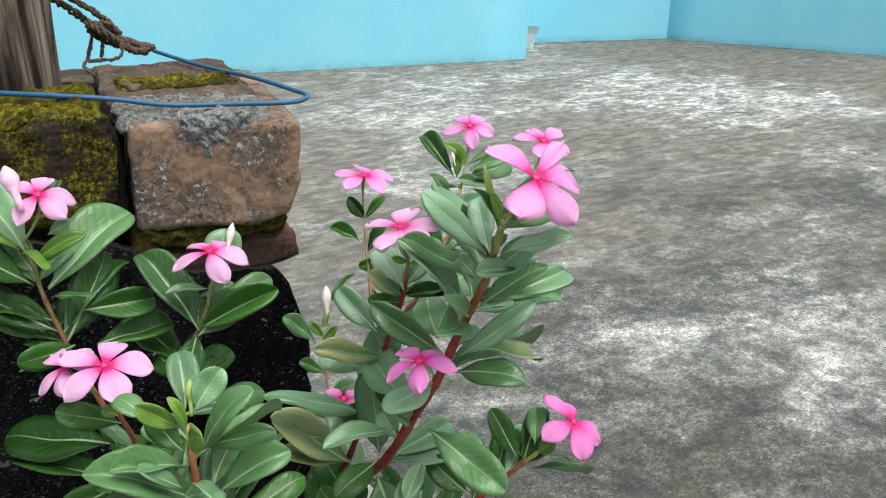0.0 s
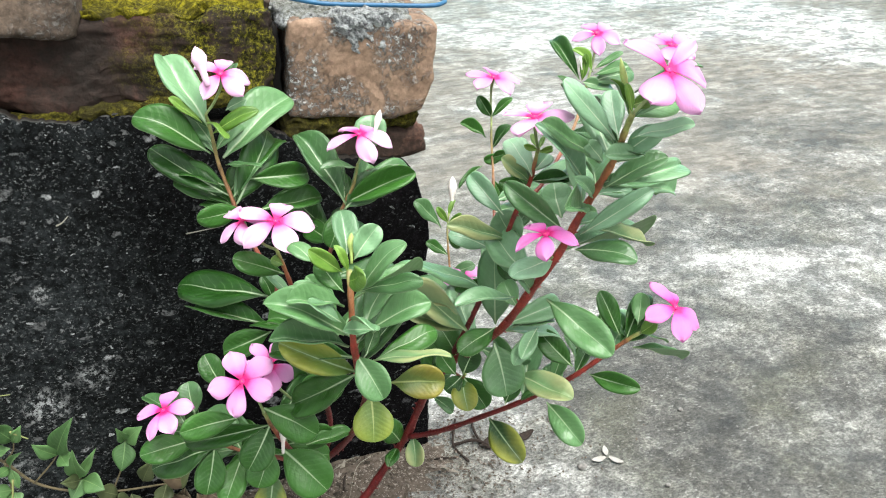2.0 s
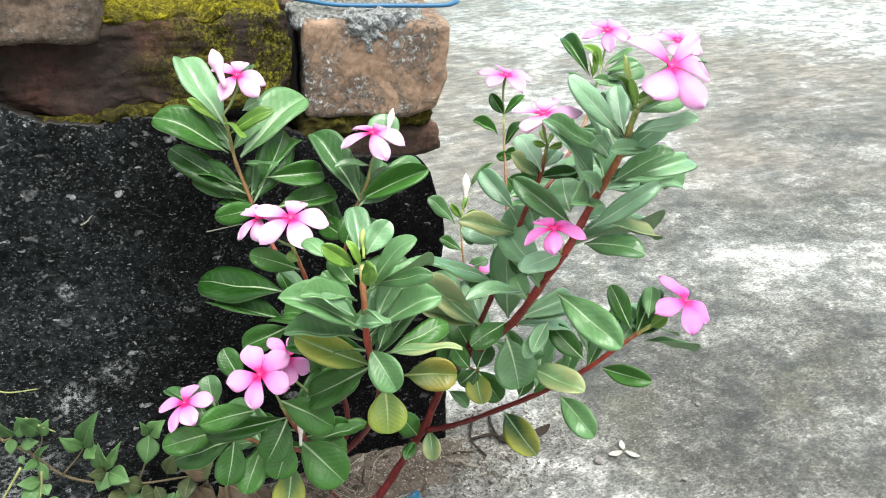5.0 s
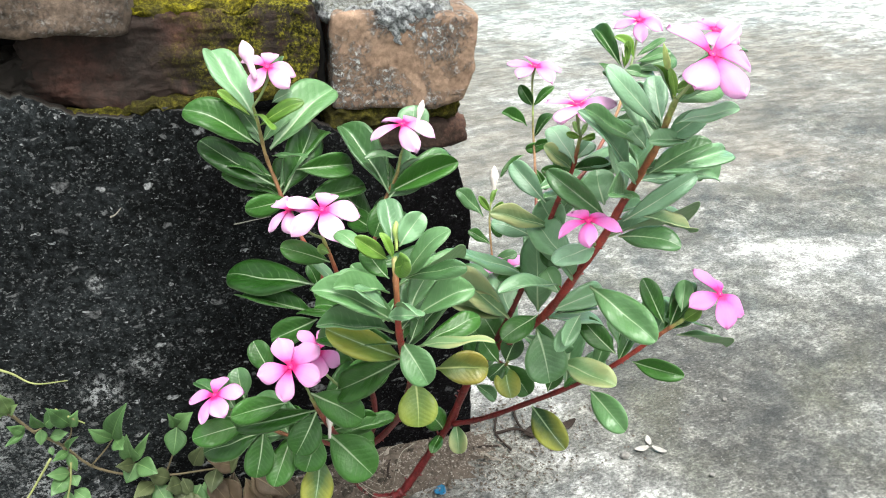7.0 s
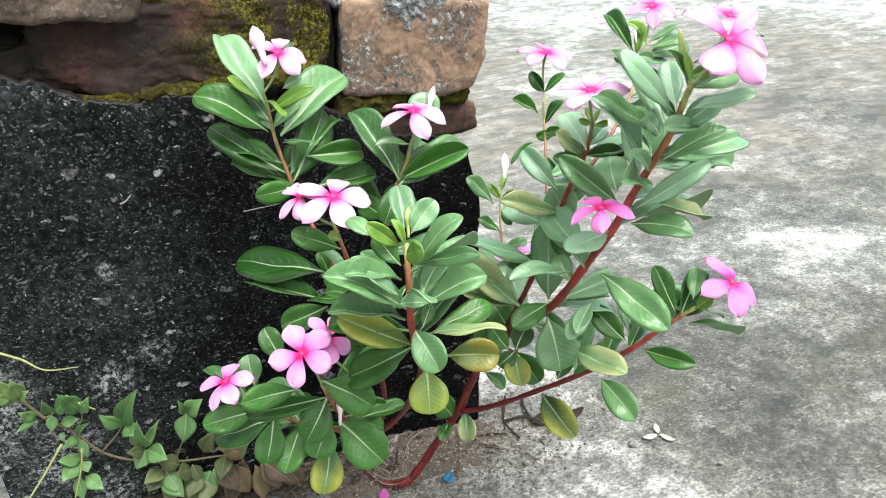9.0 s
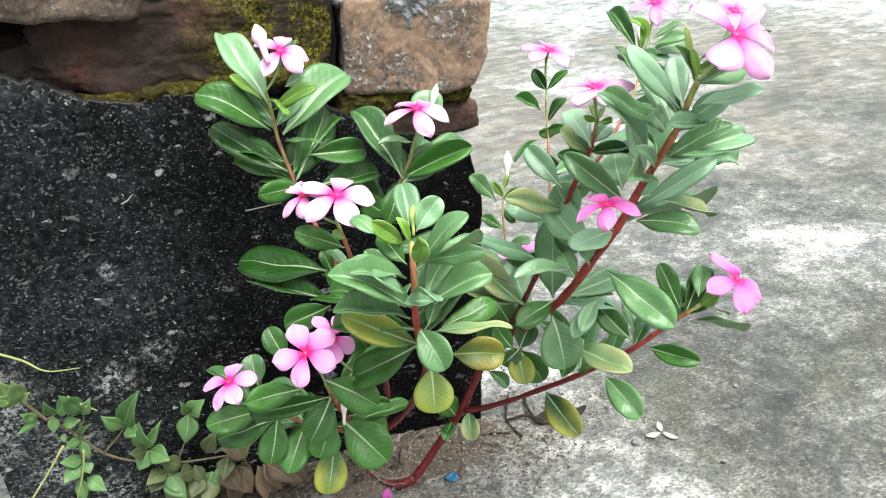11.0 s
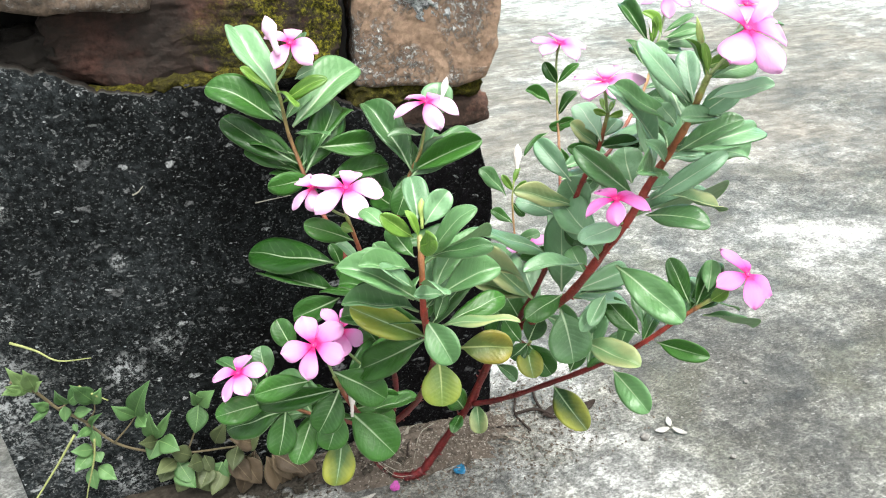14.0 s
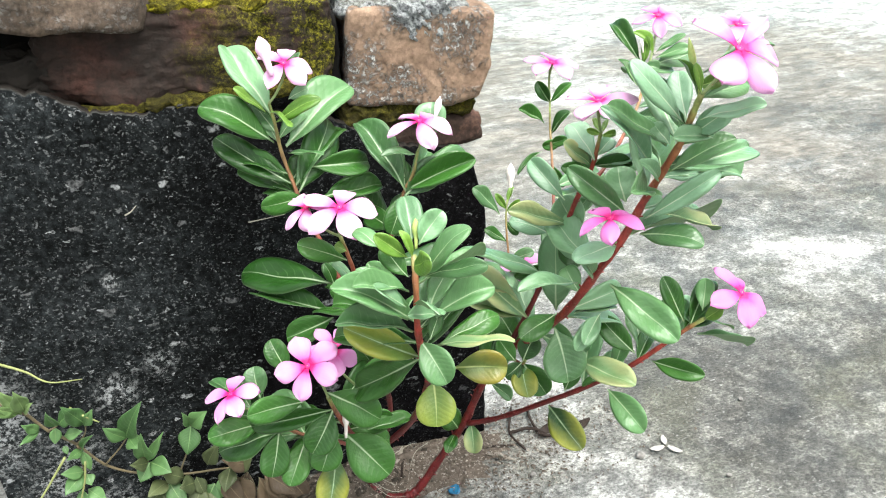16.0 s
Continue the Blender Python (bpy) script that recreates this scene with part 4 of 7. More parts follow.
inner_shoot = shoot([(-0.157, -0.027, 0.01), (-0.143, -0.094, 0.115), (-0.143, -0.127, 0.179), (-0.158, -0.162, 0.263), (-0.168, -0.169, 0.314), (-0.173, -0.176, 0.349), (-0.179, -0.183, 0.375), (-0.183, -0.185, 0.39)], 0.0036, 0.0016)
upper_shoot = shoot([(-0.153, -0.155, 0.237), (-0.168, -0.135, 0.292), (-0.183, -0.119, 0.339), (-0.195, -0.105, 0.374), (-0.2, -0.096, 0.395), (-0.205, -0.09, 0.418), (-0.207, -0.087, 0.442), (-0.209, -0.087, 0.455)], 0.0032, 0.0017)
corner_shoot = shoot([(-0.153, -0.155, 0.237), (-0.145, -0.139, 0.295), (-0.133, -0.124, 0.346), (-0.12, -0.117, 0.378), (-0.111, -0.119, 0.397), (-0.106, -0.117, 0.414)], 0.003, 0.0016)
base_shoot = shoot([(-0.162, -0.022, 0.009), (-0.165, -0.088, 0.094), (-0.181, -0.154, 0.177), (-0.197, -0.186, 0.234), (-0.206, -0.203, 0.27)], 0.004, 0.002)
side_shoot = shoot([(-0.172, -0.138, 0.147), (-0.2, -0.159, 0.187), (-0.225, -0.164, 0.206), (-0.248, -0.167, 0.229), (-0.261, -0.164, 0.243)], 0.0028, 0.0015)
stub_shoot = shoot([(-0.041, -0.144, 0.224), (-0.042, -0.178, 0.238), (-0.041, -0.185, 0.246)], 0.0024, 0.0016)
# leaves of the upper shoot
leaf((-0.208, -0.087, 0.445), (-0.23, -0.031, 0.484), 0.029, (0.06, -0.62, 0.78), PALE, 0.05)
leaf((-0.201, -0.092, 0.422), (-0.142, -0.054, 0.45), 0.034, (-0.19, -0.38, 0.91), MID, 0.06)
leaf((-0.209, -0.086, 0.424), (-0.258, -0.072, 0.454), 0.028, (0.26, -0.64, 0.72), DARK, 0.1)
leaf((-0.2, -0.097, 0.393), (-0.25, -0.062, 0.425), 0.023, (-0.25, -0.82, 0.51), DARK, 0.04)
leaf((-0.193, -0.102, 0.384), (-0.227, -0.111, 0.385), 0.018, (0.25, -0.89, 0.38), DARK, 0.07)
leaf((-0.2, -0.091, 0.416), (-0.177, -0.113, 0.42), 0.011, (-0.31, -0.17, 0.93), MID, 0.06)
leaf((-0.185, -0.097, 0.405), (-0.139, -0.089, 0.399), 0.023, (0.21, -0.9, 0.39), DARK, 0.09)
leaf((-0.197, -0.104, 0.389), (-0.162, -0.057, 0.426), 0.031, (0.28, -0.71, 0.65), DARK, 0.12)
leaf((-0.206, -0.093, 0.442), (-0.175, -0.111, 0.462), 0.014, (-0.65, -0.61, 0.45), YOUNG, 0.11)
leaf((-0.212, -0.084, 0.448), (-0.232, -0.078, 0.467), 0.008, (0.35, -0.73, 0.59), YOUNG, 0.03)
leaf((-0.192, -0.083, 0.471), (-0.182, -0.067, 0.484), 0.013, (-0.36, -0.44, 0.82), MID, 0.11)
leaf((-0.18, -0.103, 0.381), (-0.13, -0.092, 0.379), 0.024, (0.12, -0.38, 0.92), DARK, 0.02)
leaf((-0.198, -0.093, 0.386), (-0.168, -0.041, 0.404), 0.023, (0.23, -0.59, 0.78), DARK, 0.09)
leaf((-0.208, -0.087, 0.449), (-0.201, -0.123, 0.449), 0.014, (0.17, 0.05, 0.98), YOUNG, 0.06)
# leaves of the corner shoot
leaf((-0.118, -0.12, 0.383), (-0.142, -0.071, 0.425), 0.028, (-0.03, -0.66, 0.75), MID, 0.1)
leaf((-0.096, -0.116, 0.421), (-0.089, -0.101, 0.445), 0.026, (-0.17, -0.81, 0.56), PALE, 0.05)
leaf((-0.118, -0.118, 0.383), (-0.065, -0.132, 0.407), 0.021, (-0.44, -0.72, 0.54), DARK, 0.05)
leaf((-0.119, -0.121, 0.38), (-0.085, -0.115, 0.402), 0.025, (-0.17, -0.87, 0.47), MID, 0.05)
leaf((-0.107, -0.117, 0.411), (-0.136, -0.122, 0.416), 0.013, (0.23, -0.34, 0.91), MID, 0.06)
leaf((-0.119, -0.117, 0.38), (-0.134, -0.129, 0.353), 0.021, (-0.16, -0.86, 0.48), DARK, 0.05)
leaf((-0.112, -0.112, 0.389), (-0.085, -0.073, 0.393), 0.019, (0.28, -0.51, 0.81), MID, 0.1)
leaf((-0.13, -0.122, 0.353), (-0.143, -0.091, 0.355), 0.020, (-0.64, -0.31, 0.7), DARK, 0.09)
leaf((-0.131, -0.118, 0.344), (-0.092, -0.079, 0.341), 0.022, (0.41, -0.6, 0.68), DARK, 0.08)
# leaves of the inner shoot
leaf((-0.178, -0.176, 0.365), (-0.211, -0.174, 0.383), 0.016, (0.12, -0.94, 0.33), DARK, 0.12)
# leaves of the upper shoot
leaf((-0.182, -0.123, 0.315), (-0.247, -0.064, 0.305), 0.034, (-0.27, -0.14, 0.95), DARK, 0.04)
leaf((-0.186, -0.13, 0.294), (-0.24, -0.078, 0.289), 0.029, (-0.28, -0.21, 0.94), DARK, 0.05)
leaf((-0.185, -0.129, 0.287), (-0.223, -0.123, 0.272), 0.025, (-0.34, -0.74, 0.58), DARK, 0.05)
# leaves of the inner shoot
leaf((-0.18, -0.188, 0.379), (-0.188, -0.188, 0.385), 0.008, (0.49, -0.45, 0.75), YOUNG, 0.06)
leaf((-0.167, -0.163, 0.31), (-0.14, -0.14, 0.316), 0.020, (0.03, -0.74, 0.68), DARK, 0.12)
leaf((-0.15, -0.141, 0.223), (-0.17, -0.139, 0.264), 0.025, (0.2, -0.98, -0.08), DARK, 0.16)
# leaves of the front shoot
leaf((-0.152, -0.252, 0.414), (-0.148, -0.225, 0.432), 0.017, (0.22, -0.57, 0.79), PALE, 0.04)
leaf((-0.148, -0.254, 0.413), (-0.131, -0.25, 0.431), 0.017, (-0.29, -0.84, 0.46), PALE, 0.05)
leaf((-0.148, -0.264, 0.396), (-0.123, -0.276, 0.431), 0.019, (-0.81, -0.3, 0.49), MID, 0.11)
leaf((-0.156, -0.256, 0.407), (-0.175, -0.254, 0.425), 0.012, (0.05, -0.98, 0.17), YOUNG, 0.02)
leaf((-0.153, -0.26, 0.401), (-0.152, -0.29, 0.423), 0.014, (-0.92, 0.2, 0.34), YOUNG, 0.06)
leaf((-0.153, -0.257, 0.407), (-0.16, -0.254, 0.425), 0.007, (0.32, -0.91, 0.27), YOUNG, 0.16)
leaf((-0.161, -0.267, 0.379), (-0.18, -0.264, 0.397), 0.012, (0.55, -0.53, 0.65), PALE, 0.02)
leaf((-0.157, -0.26, 0.385), (-0.192, -0.262, 0.398), 0.013, (0.35, -0.25, 0.9), MID, 0.06)
leaf((-0.147, -0.262, 0.395), (-0.116, -0.286, 0.41), 0.010, (-0.5, -0.09, 0.86), MID, 0.06)
leaf((-0.142, -0.265, 0.368), (-0.106, -0.273, 0.385), 0.020, (-0.46, -0.41, 0.79), MID, 0.11)
leaf((-0.152, -0.257, 0.359), (-0.204, -0.252, 0.393), 0.025, (0.54, -0.57, 0.62), MID, 0.14)
leaf((-0.155, -0.258, 0.353), (-0.204, -0.26, 0.372), 0.013, (0.36, -0.29, 0.89), MID, 0.06)
leaf((-0.146, -0.244, 0.32), (-0.194, -0.228, 0.346), 0.023, (0.17, -0.9, 0.4), YELLOWGREEN, 0.14)
leaf((-0.15, -0.256, 0.344), (-0.139, -0.277, 0.321), 0.024, (-0.24, -0.77, 0.59), MID, 0.05)
leaf((-0.136, -0.236, 0.292), (-0.14, -0.254, 0.265), 0.030, (-0.29, -0.77, 0.57), YELLOW, 0.05)
leaf((-0.14, -0.26, 0.34), (-0.095, -0.282, 0.347), 0.020, (-0.18, -0.04, 0.98), LIME, 0.06)
leaf((-0.138, -0.259, 0.339), (-0.092, -0.248, 0.344), 0.016, (-0.07, -0.14, 0.99), DARK, 0.06)
leaf((-0.126, -0.252, 0.312), (-0.091, -0.262, 0.31), 0.026, (-0.19, -0.82, 0.53), OCHRE, 0.05)
leaf((-0.154, -0.264, 0.377), (-0.151, -0.302, 0.394), 0.015, (0.01, 0.41, 0.91), PALE, 0.06)
leaf((-0.152, -0.256, 0.355), (-0.122, -0.221, 0.373), 0.023, (-0.06, -0.65, 0.75), MID, 0.09)
leaf((-0.146, -0.244, 0.32), (-0.186, -0.203, 0.272), 0.026, (-0.74, -0.59, 0.31), DARK, 0.04)
leaf((-0.145, -0.262, 0.347), (-0.135, -0.249, 0.357), 0.011, (0.27, -0.69, 0.67), DARK, 0.07)
leaf((-0.157, -0.261, 0.396), (-0.168, -0.245, 0.412), 0.015, (-0.38, -0.77, 0.52), DARK, 0.03)
leaf((-0.141, -0.265, 0.367), (-0.161, -0.269, 0.374), 0.010, (-0.2, -0.5, 0.84), PALE, 0.06)
# leaves of the middle shoot
leaf((-0.038, -0.177, 0.283), (-0.088, -0.168, 0.333), 0.031, (0.46, -0.67, 0.58), LIME, 0.05)
leaf((-0.035, -0.172, 0.279), (-0.085, -0.17, 0.304), 0.020, (0.32, -0.66, 0.68), LIME, 0.06)
leaf((-0.027, -0.185, 0.325), (-0.095, -0.183, 0.361), 0.022, (0.4, -0.48, 0.78), PALE, 0.06)
leaf((-0.022, -0.196, 0.298), (-0.024, -0.192, 0.365), 0.030, (-0.56, -0.83, 0.04), PALE, 0.08)
# leaves of the main shoot
leaf((-0.035, -0.249, 0.358), (-0.082, -0.255, 0.365), 0.020, (0.17, -0.22, 0.96), PALE, 0.06)
# leaves of the middle shoot
leaf((-0.027, -0.187, 0.363), (-0.056, -0.179, 0.375), 0.017, (0.02, -0.82, 0.58), SHEEN, 0.12)
leaf((-0.011, -0.198, 0.369), (-0.063, -0.192, 0.391), 0.010, (0.29, -0.47, 0.83), LIME, 0.06)
# leaves of the main shoot
leaf((-0.035, -0.221, 0.301), (-0.034, -0.245, 0.268), 0.035, (-0.31, -0.78, 0.54), MID, 0.05)
# leaves of the stub shoot
leaf((-0.042, -0.181, 0.242), (-0.058, -0.183, 0.232), 0.016, (-0.27, -0.79, 0.55), DARK, 0.05)
leaf((-0.042, -0.182, 0.243), (-0.029, -0.176, 0.262), 0.021, (-0.38, -0.78, 0.5), DARK, 0.05)
leaf((-0.042, -0.18, 0.241), (-0.028, -0.2, 0.219), 0.024, (-0.3, -0.8, 0.51), DARK, 0.05)
leaf((-0.047, -0.18, 0.243), (-0.057, -0.166, 0.259), 0.017, (-0.29, -0.8, 0.52), DARK, 0.05)
leaf((-0.04, -0.176, 0.238), (-0.046, -0.204, 0.224), 0.023, (-0.21, -0.09, 0.97), YELLOWGREEN, 0.1)
# leaves of the main shoot
leaf((-0.036, -0.158, 0.241), (-0.045, -0.132, 0.262), 0.026, (-0.25, -0.88, 0.4), DARK, 0.11)
leaf((-0.019, -0.264, 0.362), (0.002, -0.316, 0.346), 0.025, (-0.48, -0.42, 0.77), MID, 0.08)
leaf((-0.031, -0.23, 0.322), (0.023, -0.215, 0.32), 0.020, (0.02, -0.75, 0.66), PALE, 0.11)
leaf((-0.025, -0.23, 0.318), (0.011, -0.226, 0.315), 0.024, (0.1, -0.07, 0.99), MID, 0.05)
leaf((-0.033, -0.186, 0.273), (0.024, -0.171, 0.223), 0.025, (0.27, -0.94, 0.19), PALE, 0.07)
# leaves of the low shoot
leaf((0.005, -0.201, 0.218), (0.041, -0.148, 0.24), 0.026, (-0.23, -0.43, 0.87), PALE, 0.12)
leaf((-0.015, -0.226, 0.269), (0.011, -0.265, 0.268), 0.027, (-0.2, -0.6, 0.77), LIME, 0.06)
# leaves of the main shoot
leaf((-0.016, -0.264, 0.392), (-0.051, -0.272, 0.391), 0.020, (0.06, -0.38, 0.92), SHEEN, 0.06)
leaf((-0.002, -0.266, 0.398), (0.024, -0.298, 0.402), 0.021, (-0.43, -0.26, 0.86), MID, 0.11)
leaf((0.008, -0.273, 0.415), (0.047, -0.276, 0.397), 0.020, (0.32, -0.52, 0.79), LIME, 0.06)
leaf((-0.003, -0.271, 0.412), (0.034, -0.29, 0.447), 0.014, (-0.66, -0.67, 0.33), SHEEN, 0.14)
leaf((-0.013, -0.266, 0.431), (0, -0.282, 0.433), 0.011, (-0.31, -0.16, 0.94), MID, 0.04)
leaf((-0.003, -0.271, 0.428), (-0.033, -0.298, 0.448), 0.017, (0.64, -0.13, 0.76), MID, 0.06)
leaf((-0.012, -0.259, 0.392), (-0.023, -0.213, 0.426), 0.011, (-0.16, -0.76, 0.63), SHEEN, 0.07)
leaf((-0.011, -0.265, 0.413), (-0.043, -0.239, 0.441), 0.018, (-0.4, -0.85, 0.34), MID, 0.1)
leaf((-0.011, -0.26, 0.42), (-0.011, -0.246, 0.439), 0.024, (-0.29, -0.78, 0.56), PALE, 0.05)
leaf((-0.002, -0.272, 0.447), (-0.038, -0.265, 0.489), 0.020, (0.14, -0.95, 0.28), SHEEN, 0.11)
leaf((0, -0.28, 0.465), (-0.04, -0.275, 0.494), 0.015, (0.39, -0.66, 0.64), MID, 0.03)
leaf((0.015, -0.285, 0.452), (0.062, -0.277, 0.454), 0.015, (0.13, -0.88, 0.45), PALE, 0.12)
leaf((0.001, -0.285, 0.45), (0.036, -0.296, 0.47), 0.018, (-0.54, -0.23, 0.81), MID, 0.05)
leaf((0.005, -0.283, 0.463), (0.01, -0.308, 0.48), 0.015, (-0.59, 0.45, 0.67), SHEEN, 0.06)
leaf((0.002, -0.298, 0.477), (0.018, -0.31, 0.496), 0.015, (-0.73, -0.65, 0.23), SHEEN, 0.11)
leaf((-0.003, -0.296, 0.486), (-0.036, -0.289, 0.522), 0.013, (-0.23, -0.97, -0.03), SHEEN, 0.06)
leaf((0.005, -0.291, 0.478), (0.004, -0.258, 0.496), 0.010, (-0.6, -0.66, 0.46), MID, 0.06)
leaf((-0.007, -0.305, 0.491), (0.001, -0.28, 0.51), 0.014, (-0.54, -0.39, 0.75), SHEEN, 0.03)
leaf((-0.002, -0.31, 0.492), (0.021, -0.332, 0.505), 0.011, (-0.6, -0.16, 0.79), SHEEN, 0.03)
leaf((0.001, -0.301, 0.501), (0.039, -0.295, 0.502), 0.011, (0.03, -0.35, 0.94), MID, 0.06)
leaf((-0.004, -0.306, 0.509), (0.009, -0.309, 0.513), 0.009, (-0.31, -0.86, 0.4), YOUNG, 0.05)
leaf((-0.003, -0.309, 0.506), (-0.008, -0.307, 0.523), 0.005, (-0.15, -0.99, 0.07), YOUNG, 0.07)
leaf((0.001, -0.275, 0.441), (0.032, -0.272, 0.438), 0.010, (0.12, -0.45, 0.88), SHEEN, 0.03)
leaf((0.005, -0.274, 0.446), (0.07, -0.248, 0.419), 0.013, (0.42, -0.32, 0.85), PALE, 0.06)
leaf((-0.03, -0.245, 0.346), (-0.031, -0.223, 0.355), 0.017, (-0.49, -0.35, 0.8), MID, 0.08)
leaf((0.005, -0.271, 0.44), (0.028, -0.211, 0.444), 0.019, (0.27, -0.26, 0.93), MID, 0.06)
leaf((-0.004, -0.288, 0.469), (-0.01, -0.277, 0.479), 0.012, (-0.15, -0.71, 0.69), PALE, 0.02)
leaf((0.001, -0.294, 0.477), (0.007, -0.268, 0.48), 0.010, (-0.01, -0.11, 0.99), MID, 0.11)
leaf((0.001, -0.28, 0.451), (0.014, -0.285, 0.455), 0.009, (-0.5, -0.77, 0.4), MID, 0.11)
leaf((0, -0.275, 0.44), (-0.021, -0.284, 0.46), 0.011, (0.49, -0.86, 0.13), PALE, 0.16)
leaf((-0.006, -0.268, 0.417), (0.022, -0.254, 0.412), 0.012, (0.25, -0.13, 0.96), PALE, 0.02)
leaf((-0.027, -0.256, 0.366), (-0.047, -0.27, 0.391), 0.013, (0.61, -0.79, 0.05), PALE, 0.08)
# leaves of the rear shoot
leaf((0.073, -0.129, 0.465), (0.066, -0.093, 0.487), 0.015, (-0.33, -0.54, 0.78), DARK, 0.14)
leaf((0.061, -0.146, 0.453), (0.052, -0.13, 0.47), 0.013, (0.03, -0.72, 0.69), DARK, 0.11)
leaf((0.067, -0.142, 0.443), (0.085, -0.151, 0.455), 0.010, (-0.64, -0.38, 0.67), SHEEN, 0.06)
leaf((0.061, -0.149, 0.437), (0.079, -0.167, 0.445), 0.012, (-0.66, 0.07, 0.75), SHEEN, 0.06)
leaf((0.073, -0.134, 0.464), (0.085, -0.138, 0.461), 0.011, (-0.07, -0.74, 0.67), MID, 0.05)
leaf((0.076, -0.128, 0.463), (0.077, -0.128, 0.485), 0.008, (-0.32, -0.95, -0.01), YOUNG, 0.02)
leaf((0.052, -0.159, 0.435), (0.055, -0.197, 0.442), 0.014, (-0.41, 0.12, 0.91), MID, 0.06)
leaf((0.04, -0.168, 0.425), (0.063, -0.156, 0.433), 0.010, (0.08, -0.66, 0.74), MID, 0.02)
# leaves of the middle shoot
leaf((-0.01, -0.212, 0.425), (-0.031, -0.208, 0.444), 0.014, (0.37, -0.74, 0.56), LIME, 0.03)
leaf((-0.01, -0.211, 0.42), (-0.032, -0.209, 0.427), 0.011, (0.02, -0.96, 0.29), DARK, 0.11)
leaf((-0.009, -0.214, 0.433), (0.009, -0.202, 0.439), 0.012, (0.13, -0.62, 0.77), SHEEN, 0.1)
leaf((-0.004, -0.215, 0.426), (0.017, -0.232, 0.439), 0.013, (-0.57, -0.07, 0.82), SHEEN, 0.02)
leaf((-0.01, -0.212, 0.425), (0.01, -0.231, 0.431), 0.010, (-0.54, -0.33, 0.77), DARK, 0.05)
leaf((-0.012, -0.218, 0.432), (-0.017, -0.188, 0.448), 0.018, (0.18, -0.44, 0.88), SHEEN, 0.06)
leaf((-0.008, -0.217, 0.45), (0.001, -0.208, 0.456), 0.005, (-0.35, -0.25, 0.9), YOUNG, 0.06)
leaf((-0.008, -0.217, 0.45), (-0.007, -0.204, 0.457), 0.005, (0.17, -0.52, 0.84), YOUNG, 0.04)
leaf((-0.008, -0.216, 0.448), (0.005, -0.214, 0.448), 0.005, (0.1, -0.76, 0.64), YOUNG, 0.14)
leaf((-0.008, -0.217, 0.45), (-0.018, -0.215, 0.454), 0.005, (-0.09, -0.98, 0.18), YOUNG, 0.02)
leaf((-0.02, -0.195, 0.393), (-0.033, -0.162, 0.413), 0.018, (-0.56, -0.58, 0.6), SHEEN, 0.07)
leaf((-0.017, -0.188, 0.361), (-0.011, -0.21, 0.349), 0.018, (-0.59, -0.13, 0.8), MID, 0.07)
leaf((-0.008, -0.201, 0.368), (-0.02, -0.186, 0.391), 0.028, (-0.36, -0.86, 0.37), PALE, 0.05)
leaf((-0.011, -0.195, 0.392), (0.036, -0.158, 0.378), 0.018, (0.52, -0.57, 0.64), MID, 0.04)
leaf((-0.022, -0.183, 0.335), (-0.028, -0.142, 0.295), 0.019, (-0.91, -0.4, -0.08), DARK, 0.08)
leaf((-0.021, -0.192, 0.358), (-0.013, -0.211, 0.345), 0.018, (-0.49, -0.61, 0.62), DARK, 0.09)
# leaves of the back shoot
leaf((0.019, -0.09, 0.391), (0.029, -0.1, 0.398), 0.010, (-0.77, -0.61, 0.21), DARK, 0.1)
leaf((0.03, -0.093, 0.393), (0.014, -0.085, 0.387), 0.010, (-0.51, -0.82, 0.25), DARK, 0.08)
leaf((0.028, -0.067, 0.418), (0.018, -0.06, 0.436), 0.012, (-0.34, -0.93, 0.16), DARK, 0.12)
leaf((0.028, -0.067, 0.418), (0.043, -0.075, 0.436), 0.009, (-0.74, -0.54, 0.4), DARK, 0.11)
leaf((0.019, -0.076, 0.404), (-0.003, -0.071, 0.418), 0.010, (0.29, -0.65, 0.7), DARK, 0.06)
leaf((0.014, -0.104, 0.378), (0.021, -0.115, 0.361), 0.008, (-0.4, -0.84, 0.36), DARK, 0.03)
leaf((0.024, -0.08, 0.395), (0.037, -0.087, 0.416), 0.014, (-0.86, -0.2, 0.47), DARK, 0.11)
# leaves of the thin shoot
leaf((-0.029, -0.096, 0.335), (-0.05, -0.087, 0.36), 0.013, (0.45, -0.65, 0.61), MID, 0.06)
leaf((-0.027, -0.11, 0.314), (-0.045, -0.102, 0.327), 0.009, (0.34, -0.53, 0.77), DARK, 0.06)
leaf((-0.023, -0.096, 0.336), (-0.012, -0.1, 0.348), 0.007, (-0.55, -0.79, 0.26), YOUNG, 0.06)
leaf((-0.022, -0.095, 0.338), (-0.031, -0.091, 0.353), 0.007, (-0.19, -0.97, 0.15), YOUNG, 0.08)
leaf((-0.023, -0.095, 0.328), (-0.014, -0.102, 0.315), 0.007, (-0.55, -0.38, 0.75), DARK, 0.12)
leaf((-0.028, -0.117, 0.301), (-0.009, -0.125, 0.31), 0.013, (-0.5, -0.74, 0.45), MID, 0.14)
leaf((-0.02, -0.092, 0.342), (-0.011, -0.085, 0.353), 0.006, (-0.58, -0.38, 0.72), YOUNG, 0.14)
